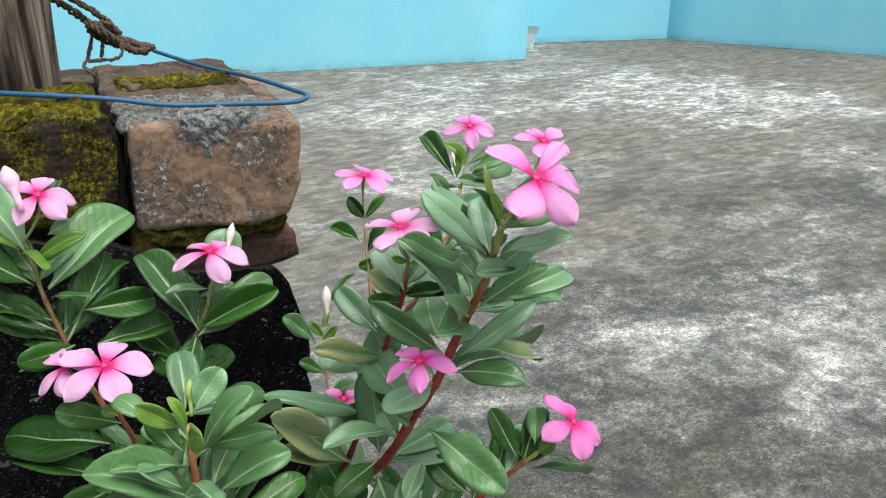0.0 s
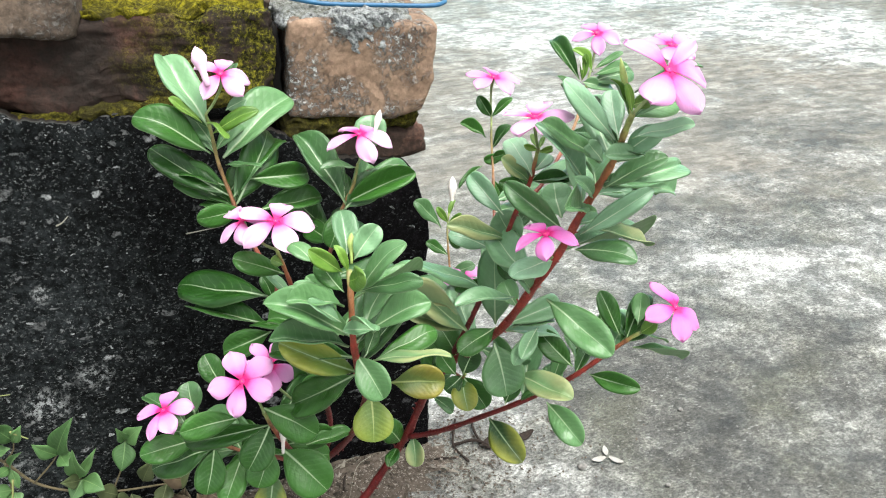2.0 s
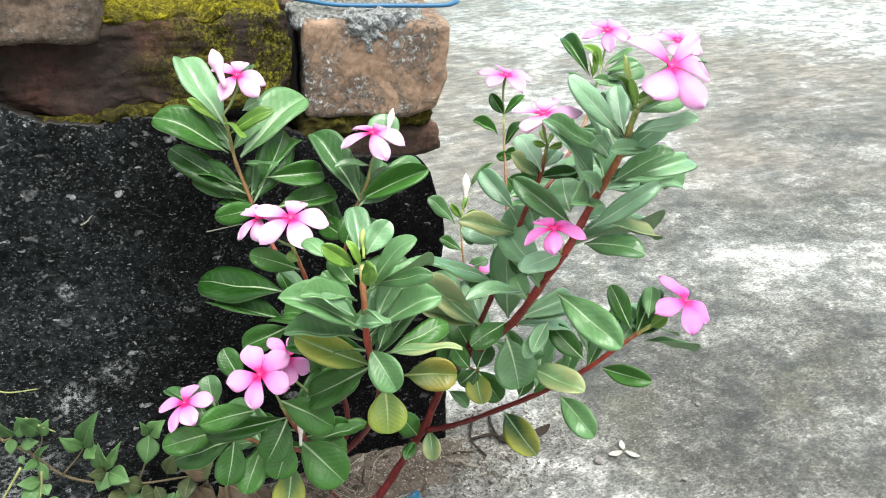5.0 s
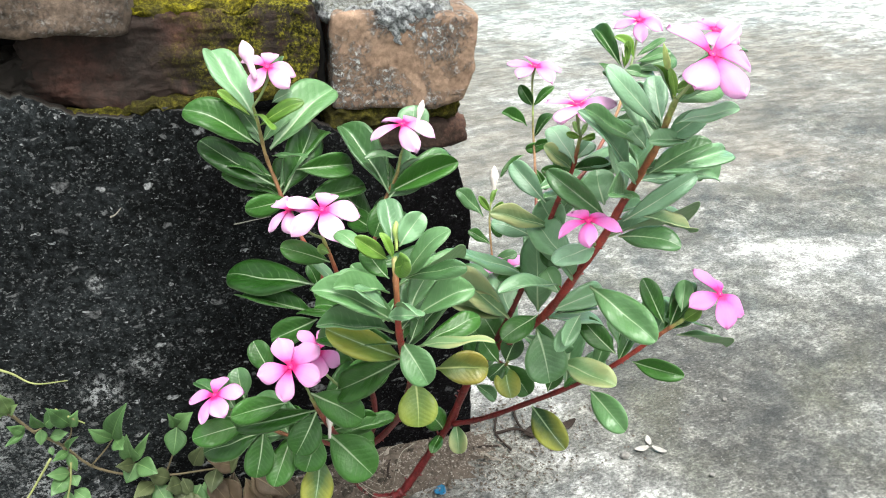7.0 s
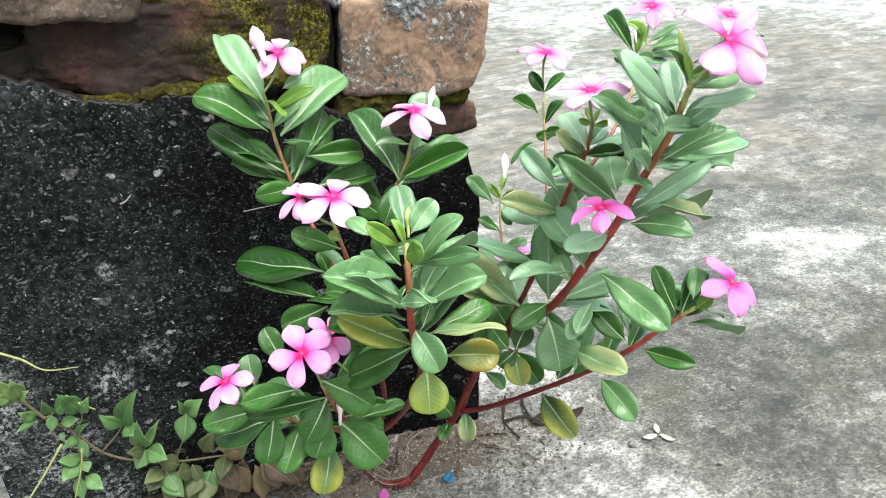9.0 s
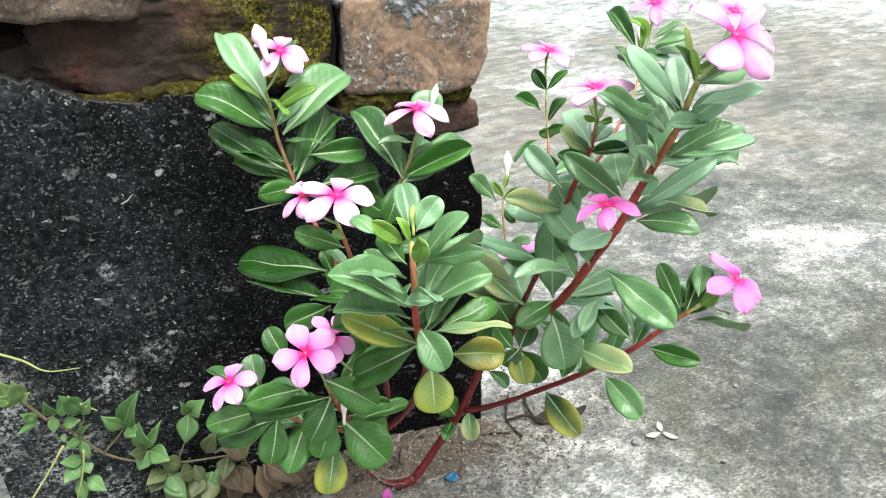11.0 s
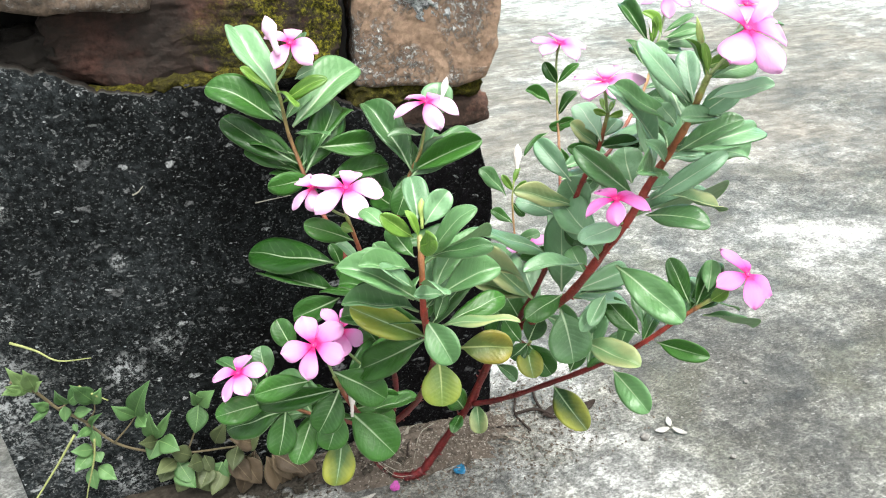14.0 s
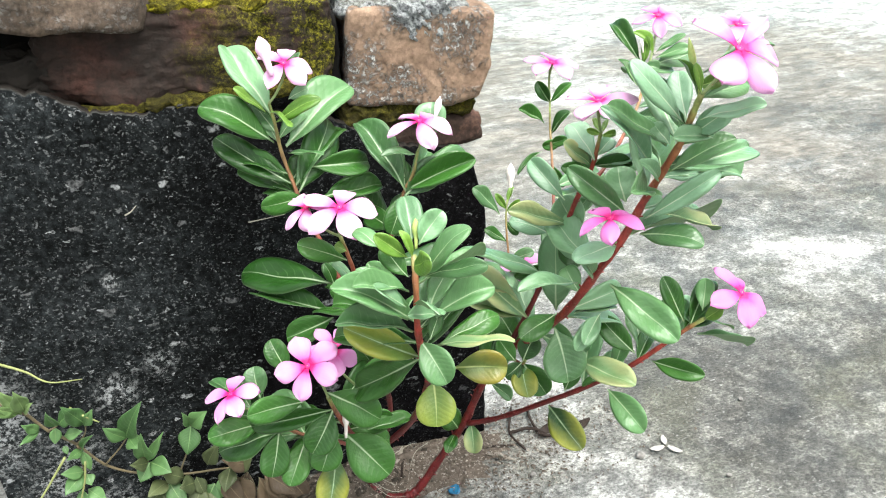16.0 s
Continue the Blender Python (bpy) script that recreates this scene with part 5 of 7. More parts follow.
# leaves of the low shoot
leaf((0.051, -0.257, 0.31), (0.041, -0.238, 0.34), 0.017, (-0.18, -0.86, 0.48), DARK, 0.05)
leaf((0.059, -0.265, 0.323), (0.068, -0.252, 0.341), 0.014, (-0.49, -0.57, 0.66), MID, 0.06)
leaf((0.026, -0.238, 0.274), (0.008, -0.212, 0.295), 0.020, (-0.42, -0.73, 0.54), DARK, 0.08)
leaf((0.027, -0.24, 0.267), (0.053, -0.217, 0.271), 0.013, (-0.11, -0.07, 0.99), DARK, 0.06)
leaf((0.035, -0.247, 0.271), (0.06, -0.279, 0.274), 0.017, (-0.65, -0.46, 0.61), DARK, 0.1)
leaf((0.059, -0.264, 0.302), (0.104, -0.268, 0.282), 0.011, (0.35, -0.39, 0.85), MID, 0.06)
leaf((0.059, -0.268, 0.318), (0.08, -0.276, 0.309), 0.009, (0.32, -0.14, 0.94), MID, 0.06)
leaf((0.059, -0.269, 0.318), (0.067, -0.276, 0.331), 0.011, (-0.83, -0.51, 0.24), YOUNG, 0.07)
leaf((0.054, -0.264, 0.311), (0.062, -0.232, 0.311), 0.014, (-0.49, 0.13, 0.86), MID, 0.02)
leaf((0.013, -0.226, 0.233), (0.024, -0.266, 0.219), 0.024, (-0.52, -0.41, 0.75), MID, 0.16)
leaf((-0.009, -0.169, 0.176), (0.003, -0.213, 0.159), 0.029, (-0.5, -0.42, 0.76), YELLOWTIP, 0.08)
leaf((0.015, -0.225, 0.246), (-0.011, -0.227, 0.243), 0.010, (-0.08, -0.33, 0.94), DARK, 0.11)
leaf((-0.003, -0.185, 0.203), (0.01, -0.179, 0.222), 0.016, (-0.33, -0.81, 0.49), DARK, 0.05)
leaf((0.051, -0.262, 0.307), (0.075, -0.257, 0.307), 0.012, (0.05, -0.15, 0.99), DARK, 0.02)
# leaves of the main shoot
leaf((-0.057, -0.1, 0.112), (-0.06, -0.117, 0.087), 0.021, (-0.31, -0.77, 0.56), LIME, 0.05)
leaf((-0.041, -0.111, 0.165), (-0.028, -0.13, 0.156), 0.013, (-0.03, -0.45, 0.89), MID, 0.11)
leaf((-0.067, -0.094, 0.1), (-0.087, -0.098, 0.138), 0.024, (0.16, -0.99, -0.01), DARK, 0.11)
leaf((-0.07, -0.092, 0.093), (-0.089, -0.12, 0.1), 0.013, (0.12, 0.18, 0.98), DARK, 0.12)
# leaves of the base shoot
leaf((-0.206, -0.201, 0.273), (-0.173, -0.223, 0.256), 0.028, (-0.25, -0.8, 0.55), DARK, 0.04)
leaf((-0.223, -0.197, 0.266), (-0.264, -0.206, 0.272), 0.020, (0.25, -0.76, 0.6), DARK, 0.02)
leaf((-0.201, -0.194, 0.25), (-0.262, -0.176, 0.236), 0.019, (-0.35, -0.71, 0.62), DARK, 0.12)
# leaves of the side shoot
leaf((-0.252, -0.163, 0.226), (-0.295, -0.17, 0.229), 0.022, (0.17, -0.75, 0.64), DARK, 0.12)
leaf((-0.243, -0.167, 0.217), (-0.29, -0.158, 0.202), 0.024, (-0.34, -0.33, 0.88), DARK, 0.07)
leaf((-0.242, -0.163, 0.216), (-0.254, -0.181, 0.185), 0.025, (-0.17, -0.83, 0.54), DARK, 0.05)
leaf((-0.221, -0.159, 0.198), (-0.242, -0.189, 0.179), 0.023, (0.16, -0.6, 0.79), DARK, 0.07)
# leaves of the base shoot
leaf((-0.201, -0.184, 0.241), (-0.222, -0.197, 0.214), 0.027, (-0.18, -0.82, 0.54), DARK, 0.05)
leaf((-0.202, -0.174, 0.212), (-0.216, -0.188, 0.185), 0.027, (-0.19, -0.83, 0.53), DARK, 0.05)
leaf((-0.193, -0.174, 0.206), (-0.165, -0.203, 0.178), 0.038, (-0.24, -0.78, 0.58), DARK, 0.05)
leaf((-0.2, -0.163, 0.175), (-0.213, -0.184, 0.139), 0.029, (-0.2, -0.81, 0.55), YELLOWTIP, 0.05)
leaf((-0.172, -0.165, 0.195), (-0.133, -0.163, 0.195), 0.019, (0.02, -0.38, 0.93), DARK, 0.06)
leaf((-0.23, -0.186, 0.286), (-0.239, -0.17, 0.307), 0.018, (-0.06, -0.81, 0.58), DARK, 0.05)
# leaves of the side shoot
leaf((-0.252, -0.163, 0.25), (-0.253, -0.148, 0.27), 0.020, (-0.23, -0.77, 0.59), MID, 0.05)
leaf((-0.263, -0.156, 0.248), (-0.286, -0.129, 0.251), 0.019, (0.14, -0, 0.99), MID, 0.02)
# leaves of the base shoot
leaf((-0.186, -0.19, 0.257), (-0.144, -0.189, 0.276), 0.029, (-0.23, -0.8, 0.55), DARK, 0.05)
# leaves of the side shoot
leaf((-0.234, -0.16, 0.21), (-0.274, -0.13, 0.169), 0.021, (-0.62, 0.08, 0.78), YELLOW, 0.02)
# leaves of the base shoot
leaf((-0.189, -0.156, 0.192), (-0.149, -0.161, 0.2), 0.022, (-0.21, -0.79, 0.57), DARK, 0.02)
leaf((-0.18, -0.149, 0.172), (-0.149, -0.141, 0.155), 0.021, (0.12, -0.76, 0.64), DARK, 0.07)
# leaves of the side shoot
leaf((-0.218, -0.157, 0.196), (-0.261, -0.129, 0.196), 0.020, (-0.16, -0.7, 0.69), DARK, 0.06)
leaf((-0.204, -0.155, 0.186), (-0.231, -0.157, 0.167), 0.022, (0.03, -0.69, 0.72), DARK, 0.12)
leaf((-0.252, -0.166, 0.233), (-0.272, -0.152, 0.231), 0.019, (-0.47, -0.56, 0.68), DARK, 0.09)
# leaves of the front shoot
leaf((-0.152, -0.245, 0.322), (-0.186, -0.206, 0.323), 0.027, (-0.02, -0.05, 1), MID, 0.06)
leaf((-0.147, -0.246, 0.326), (-0.097, -0.213, 0.339), 0.020, (-0.29, -0.22, 0.93), DARK, 0.11)
leaf((-0.149, -0.25, 0.337), (-0.197, -0.207, 0.324), 0.022, (-0.27, -0.29, 0.92), DARK, 0.07)
leaf((-0.151, -0.255, 0.351), (-0.098, -0.229, 0.364), 0.020, (-0.38, -0.01, 0.93), MID, 0.04)
leaf((-0.158, -0.258, 0.363), (-0.198, -0.219, 0.359), 0.019, (-0.2, -0.1, 0.97), DARK, 0.06)
leaf((-0.146, -0.265, 0.372), (-0.119, -0.239, 0.391), 0.022, (-0.38, -0.27, 0.89), MID, 0.04)
leaf((-0.152, -0.259, 0.388), (-0.1, -0.24, 0.389), 0.018, (-0.12, -0.11, 0.99), MID, 0.06)
leaf((-0.17, -0.248, 0.412), (-0.181, -0.229, 0.417), 0.014, (0.1, -0.22, 0.97), MID, 0.07)
# leaves of the inner shoot
leaf((-0.159, -0.157, 0.272), (-0.11, -0.125, 0.291), 0.021, (-0.46, -0.11, 0.88), MID, 0.06)
leaf((-0.168, -0.169, 0.314), (-0.202, -0.142, 0.305), 0.014, (-0.29, -0.05, 0.96), DARK, 0.06)
# leaves of the upper shoot
leaf((-0.2, -0.09, 0.393), (-0.149, -0.056, 0.415), 0.022, (-0.22, -0.5, 0.84), DARK, 0.16)
# leaves of the corner shoot
leaf((-0.155, -0.133, 0.302), (-0.184, -0.103, 0.301), 0.022, (-0.11, -0.06, 0.99), DARK, 0.02)
leaf((-0.137, -0.124, 0.323), (-0.075, -0.106, 0.312), 0.021, (0.09, -0.03, 1), MID, 0.06)
leaf((-0.129, -0.116, 0.35), (-0.153, -0.051, 0.369), 0.024, (0.4, -0.21, 0.89), DARK, 0.06)
leaf((-0.113, -0.112, 0.386), (-0.134, -0.057, 0.408), 0.020, (0.42, -0.29, 0.86), DARK, 0.04)
leaf((-0.11, -0.112, 0.392), (-0.056, -0.087, 0.393), 0.019, (0.01, -0.42, 0.91), MID, 0.06)
# leaves of the main shoot
leaf((-0.034, -0.18, 0.267), (-0.03, -0.123, 0.293), 0.021, (0.52, -0.47, 0.71), PALE, 0.06)
leaf((-0.032, -0.225, 0.314), (0.025, -0.218, 0.286), 0.020, (0.38, -0.05, 0.92), SHEEN, 0.05)
leaf((-0.024, -0.253, 0.364), (-0.026, -0.184, 0.372), 0.022, (0.18, -0.19, 0.97), PALE, 0.06)
leaf((-0.01, -0.26, 0.395), (0.072, -0.239, 0.383), 0.028, (0.11, -0.18, 0.98), PALE, 0.06)
leaf((0, -0.266, 0.425), (0.016, -0.209, 0.455), 0.021, (0.32, -0.6, 0.73), PALE, 0.06)
leaf((0.005, -0.27, 0.439), (0.075, -0.26, 0.425), 0.023, (0.15, -0.44, 0.89), PALE, 0.05)
leaf((0.005, -0.285, 0.466), (0.013, -0.215, 0.494), 0.025, (-0.1, -0.46, 0.88), PALE, 0.07)
# leaves of the middle shoot
leaf((-0.007, -0.207, 0.425), (0.068, -0.191, 0.414), 0.025, (0.12, -0.33, 0.94), PALE, 0.06)
# leaves of the low shoot
leaf((0.031, -0.236, 0.265), (0.048, -0.192, 0.289), 0.018, (0.44, -0.68, 0.59), MID, 0.06)
# leaves of the rear shoot
leaf((0.046, -0.16, 0.426), (0.105, -0.14, 0.403), 0.020, (0.36, -0.24, 0.9), MID, 0.06)
leaf((0.083, -0.131, 0.462), (0.127, -0.123, 0.464), 0.018, (0.01, -0.31, 0.95), MID, 0.06)
# leaves of the base shoot
leaf((-0.18, -0.149, 0.173), (-0.234, -0.108, 0.138), 0.025, (-0.47, -0.09, 0.88), DARK, 0.12)
leaf((-0.188, -0.164, 0.201), (-0.157, -0.115, 0.224), 0.021, (-0.45, -0.33, 0.83), DARK, 0.05)
leaf((-0.193, -0.173, 0.216), (-0.244, -0.131, 0.189), 0.023, (-0.26, 0.17, 0.95), DARK, 0.06)
leaf((-0.198, -0.185, 0.237), (-0.159, -0.15, 0.246), 0.017, (-0.14, -0.37, 0.92), DARK, 0.16)
# leaves of the low shoot
leaf((0, -0.202, 0.24), (-0.016, -0.178, 0.274), 0.011, (0.06, -0.8, 0.6), MID, 0.04)
# leaves of the main shoot
leaf((0.013, -0.304, 0.477), (-0.015, -0.306, 0.482), 0.011, (0.18, -0.42, 0.89), PALE, 0.04)
leaf((-0.036, -0.224, 0.317), (-0.07, -0.236, 0.311), 0.019, (-0.03, -0.38, 0.92), DARK, 0.07)
leaf((-0.022, -0.251, 0.323), (-0.041, -0.265, 0.313), 0.013, (-0.15, -0.42, 0.9), PALE, 0.13)
leaf((-0.018, -0.254, 0.332), (-0.038, -0.27, 0.321), 0.013, (-0.16, -0.44, 0.88), PALE, 0.04)
# leaves of the upper shoot
leaf((-0.2, -0.088, 0.381), (-0.237, -0.065, 0.398), 0.022, (0.17, -0.58, 0.79), DARK, 0.13)
leaf((-0.195, -0.089, 0.457), (-0.18, -0.091, 0.464), 0.012, (-0.37, -0.68, 0.63), PALE, 0.04)
# leaves of the back shoot
leaf((0.01, -0.092, 0.386), (-0.018, -0.107, 0.375), 0.008, (-0.14, -0.41, 0.9), DARK, 0.1)
# leaves of the corner shoot
leaf((-0.134, -0.142, 0.299), (-0.153, -0.123, 0.328), 0.018, (0.14, -0.78, 0.61), MID, 0.04)
leaf((-0.132, -0.139, 0.308), (-0.165, -0.128, 0.325), 0.015, (0.22, -0.58, 0.79), PALE, 0.07)
# leaves of the inner shoot
leaf((-0.173, -0.175, 0.344), (-0.19, -0.166, 0.363), 0.010, (0.28, -0.75, 0.6), PALE, 0.07)
# leaves of the main shoot
leaf((-0.004, -0.307, 0.505), (-0.013, -0.298, 0.523), 0.005, (0.12, -0.86, 0.49), YOUNG, 0.1)
leaf((-0.002, -0.307, 0.502), (0.024, -0.311, 0.519), 0.010, (-0.54, -0.4, 0.74), PALE, 0.07)
leaf((0, -0.304, 0.516), (0.034, -0.315, 0.53), 0.008, (-0.45, -0.35, 0.82), PALE, 0.1)
# leaves of the rear shoot
leaf((0.086, -0.127, 0.469), (0.07, -0.12, 0.487), 0.009, (0.33, -0.75, 0.58), YOUNG, 0.13)
leaf((0.088, -0.126, 0.471), (0.107, -0.134, 0.485), 0.009, (-0.65, -0.3, 0.7), MID, 0.04)
leaf((0.087, -0.128, 0.467), (0.108, -0.142, 0.476), 0.010, (-0.52, -0.22, 0.82), MID, 0.07)
# leaves of the upper shoot
leaf((-0.181, -0.127, 0.315), (-0.187, -0.122, 0.334), 0.011, (0.17, -0.93, 0.32), DARK, 0.1)
# inner leaves of the back shoot
leaf((0.019, -0.091, 0.39), (0.046, -0.073, 0.385), 0.014, (0.42, -0.43, 0.8), DARK, 0.06)
leaf((0.005, -0.128, 0.359), (0.039, -0.116, 0.355), 0.015, (0.25, -0.49, 0.84), MID, 0.06)
leaf((0.008, -0.12, 0.365), (0.056, -0.111, 0.367), 0.022, (0.07, -0.56, 0.82), PALE, 0.09)
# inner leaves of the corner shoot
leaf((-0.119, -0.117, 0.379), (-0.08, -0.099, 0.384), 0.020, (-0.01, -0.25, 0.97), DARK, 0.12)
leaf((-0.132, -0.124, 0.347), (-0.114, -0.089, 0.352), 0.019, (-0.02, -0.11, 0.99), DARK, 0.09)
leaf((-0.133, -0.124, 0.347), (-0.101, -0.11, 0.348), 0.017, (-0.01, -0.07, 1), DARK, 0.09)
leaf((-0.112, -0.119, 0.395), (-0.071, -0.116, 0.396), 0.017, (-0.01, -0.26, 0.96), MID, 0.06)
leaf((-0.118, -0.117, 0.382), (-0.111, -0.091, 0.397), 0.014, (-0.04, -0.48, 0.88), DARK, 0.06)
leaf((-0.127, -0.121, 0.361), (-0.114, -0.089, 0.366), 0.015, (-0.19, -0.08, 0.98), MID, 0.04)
# inner leaves of the front shoot
leaf((-0.15, -0.255, 0.34), (-0.135, -0.238, 0.365), 0.016, (-0.51, -0.54, 0.67), DARK, 0.04)
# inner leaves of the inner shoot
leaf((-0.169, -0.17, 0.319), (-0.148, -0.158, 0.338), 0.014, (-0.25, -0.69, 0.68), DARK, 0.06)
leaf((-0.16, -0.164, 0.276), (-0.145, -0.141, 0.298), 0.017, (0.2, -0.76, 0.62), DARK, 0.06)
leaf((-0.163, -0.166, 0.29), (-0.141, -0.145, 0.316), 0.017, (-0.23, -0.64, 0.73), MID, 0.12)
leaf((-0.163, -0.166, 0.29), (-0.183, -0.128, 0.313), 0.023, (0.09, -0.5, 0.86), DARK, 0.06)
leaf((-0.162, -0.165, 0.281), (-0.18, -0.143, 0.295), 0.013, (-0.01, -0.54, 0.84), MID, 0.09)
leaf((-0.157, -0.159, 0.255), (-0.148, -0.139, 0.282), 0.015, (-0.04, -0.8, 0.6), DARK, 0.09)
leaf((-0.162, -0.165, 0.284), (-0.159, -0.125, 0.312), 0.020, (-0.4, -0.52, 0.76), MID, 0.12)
# inner leaves of the low shoot
leaf((0.038, -0.251, 0.287), (0.065, -0.225, 0.311), 0.019, (-0.27, -0.49, 0.83), DARK, 0.09)
leaf((0.049, -0.26, 0.304), (0.079, -0.245, 0.314), 0.017, (-0.08, -0.4, 0.91), DARK, 0.09)
leaf((0.006, -0.214, 0.23), (0.038, -0.201, 0.245), 0.018, (-0.25, -0.38, 0.89), MID, 0.06)
leaf((0.043, -0.255, 0.294), (0.077, -0.233, 0.309), 0.019, (-0.22, -0.29, 0.93), PALE, 0.12)
leaf((0.052, -0.263, 0.309), (0.08, -0.24, 0.329), 0.017, (-0.17, -0.52, 0.84), DARK, 0.12)
leaf((0.015, -0.226, 0.248), (0.035, -0.209, 0.272), 0.015, (-0.3, -0.64, 0.71), MID, 0.09)
# inner leaves of the main shoot
leaf((-0.046, -0.126, 0.191), (-0.013, -0.106, 0.223), 0.025, (-0.44, -0.48, 0.76), DARK, 0.04)
leaf((-0.042, -0.14, 0.217), (-0.008, -0.12, 0.25), 0.022, (-0.32, -0.62, 0.72), MID, 0.12)
leaf((-0.048, -0.119, 0.179), (-0.028, -0.092, 0.217), 0.025, (-0.4, -0.64, 0.66), DARK, 0.09)
leaf((-0.05, -0.112, 0.168), (-0.021, -0.101, 0.189), 0.018, (-0.52, -0.23, 0.82), DARK, 0.12)
# inner leaves of the middle shoot
leaf((-0.017, -0.196, 0.375), (0.011, -0.181, 0.389), 0.015, (-0.16, -0.51, 0.85), MID, 0.04)
leaf((-0.012, -0.205, 0.405), (-0.004, -0.182, 0.428), 0.015, (-0.29, -0.64, 0.71), DARK, 0.09)
leaf((-0.031, -0.182, 0.311), (0.01, -0.169, 0.327), 0.022, (-0.31, -0.15, 0.94), PALE, 0.09)
leaf((-0.028, -0.185, 0.324), (-0.008, -0.165, 0.339), 0.014, (-0.09, -0.54, 0.84), PALE, 0.12)
leaf((-0.01, -0.212, 0.424), (-0.017, -0.188, 0.444), 0.014, (-0.1, -0.65, 0.75), PALE, 0.04)
leaf((-0.025, -0.188, 0.339), (-0.017, -0.165, 0.357), 0.014, (-0.48, -0.41, 0.77), PALE, 0.06)
leaf((-0.031, -0.182, 0.31), (-0.008, -0.161, 0.325), 0.014, (0.08, -0.66, 0.75), PALE, 0.12)
# inner leaves of the rear shoot
leaf((0.069, -0.142, 0.449), (0.109, -0.142, 0.439), 0.018, (0.25, -0.15, 0.96), DARK, 0.12)
leaf((0.075, -0.135, 0.457), (0.079, -0.099, 0.448), 0.018, (0.11, 0.22, 0.97), DARK, 0.06)
leaf((0.077, -0.133, 0.459), (0.106, -0.128, 0.453), 0.014, (0.26, -0.35, 0.9), MID, 0.09)
leaf((0.046, -0.164, 0.43), (0.052, -0.121, 0.42), 0.020, (-0.23, 0.24, 0.94), DARK, 0.04)
leaf((0.039, -0.169, 0.424), (0.068, -0.161, 0.409), 0.015, (0.49, -0.19, 0.85), MID, 0.09)
leaf((0.069, -0.142, 0.449), (0.096, -0.126, 0.431), 0.015, (0.52, 0.11, 0.85), DARK, 0.09)
# inner leaves of the side shoot
leaf((-0.226, -0.164, 0.207), (-0.26, -0.152, 0.199), 0.015, (-0.39, -0.54, 0.75), MID, 0.06)
leaf((-0.209, -0.161, 0.194), (-0.235, -0.138, 0.191), 0.015, (-0.26, -0.2, 0.94), MID, 0.12)
leaf((-0.222, -0.163, 0.203), (-0.241, -0.126, 0.222), 0.023, (0.05, -0.42, 0.91), MID, 0.06)
leaf((-0.208, -0.161, 0.193), (-0.232, -0.12, 0.209), 0.020, (-0.14, -0.44, 0.89), MID, 0.09)
leaf((-0.25, -0.167, 0.231), (-0.266, -0.132, 0.232), 0.017, (-0.02, -0.04, 1), DARK, 0.09)
leaf((-0.238, -0.166, 0.219), (-0.263, -0.136, 0.223), 0.018, (-0.26, -0.33, 0.91), DARK, 0.06)
leaf((-0.252, -0.166, 0.233), (-0.251, -0.132, 0.25), 0.017, (-0.67, -0.32, 0.67), DARK, 0.06)
leaf((-0.259, -0.164, 0.241), (-0.267, -0.135, 0.247), 0.015, (-0.46, -0.28, 0.84), MID, 0.09)
leaf((-0.205, -0.16, 0.191), (-0.215, -0.135, 0.209), 0.015, (-0.3, -0.62, 0.72), DARK, 0.04)
leaf((-0.202, -0.159, 0.188), (-0.23, -0.15, 0.177), 0.016, (-0.45, -0.67, 0.59), DARK, 0.09)
# inner leaves of the thin shoot
leaf((-0.029, -0.125, 0.281), (-0.047, -0.091, 0.287), 0.019, (-0.06, -0.2, 0.98), MID, 0.12)
leaf((-0.029, -0.126, 0.279), (-0.013, -0.098, 0.283), 0.015, (0.15, -0.23, 0.96), PALE, 0.04)
# inner leaves of the upper shoot
leaf((-0.206, -0.089, 0.427), (-0.183, -0.074, 0.44), 0.014, (-0.34, -0.31, 0.89), MID, 0.12)
leaf((-0.206, -0.088, 0.431), (-0.218, -0.048, 0.445), 0.019, (-0.32, -0.39, 0.86), MID, 0.12)
leaf((-0.206, -0.089, 0.424), (-0.218, -0.058, 0.435), 0.016, (0.18, -0.26, 0.95), MID, 0.12)
leaf((-0.198, -0.099, 0.388), (-0.183, -0.055, 0.397), 0.022, (-0.06, -0.17, 0.98), DARK, 0.09)
leaf((-0.198, -0.1, 0.386), (-0.223, -0.057, 0.387), 0.022, (-0.03, -0.03, 1), DARK, 0.04)
leaf((-0.207, -0.087, 0.443), (-0.222, -0.058, 0.457), 0.015, (0.06, -0.4, 0.91), DARK, 0.06)
leaf((-0.198, -0.1, 0.385), (-0.199, -0.068, 0.387), 0.013, (-0.32, -0.07, 0.94), DARK, 0.09)
leaf((-0.201, -0.095, 0.4), (-0.235, -0.072, 0.406), 0.017, (-0.06, -0.34, 0.94), DARK, 0.09)
leaf((-0.199, -0.098, 0.391), (-0.167, -0.078, 0.412), 0.021, (-0.29, -0.43, 0.86), MID, 0.09)
leaf((-0.196, -0.103, 0.38), (-0.221, -0.078, 0.381), 0.014, (-0.23, -0.27, 0.94), DARK, 0.12)
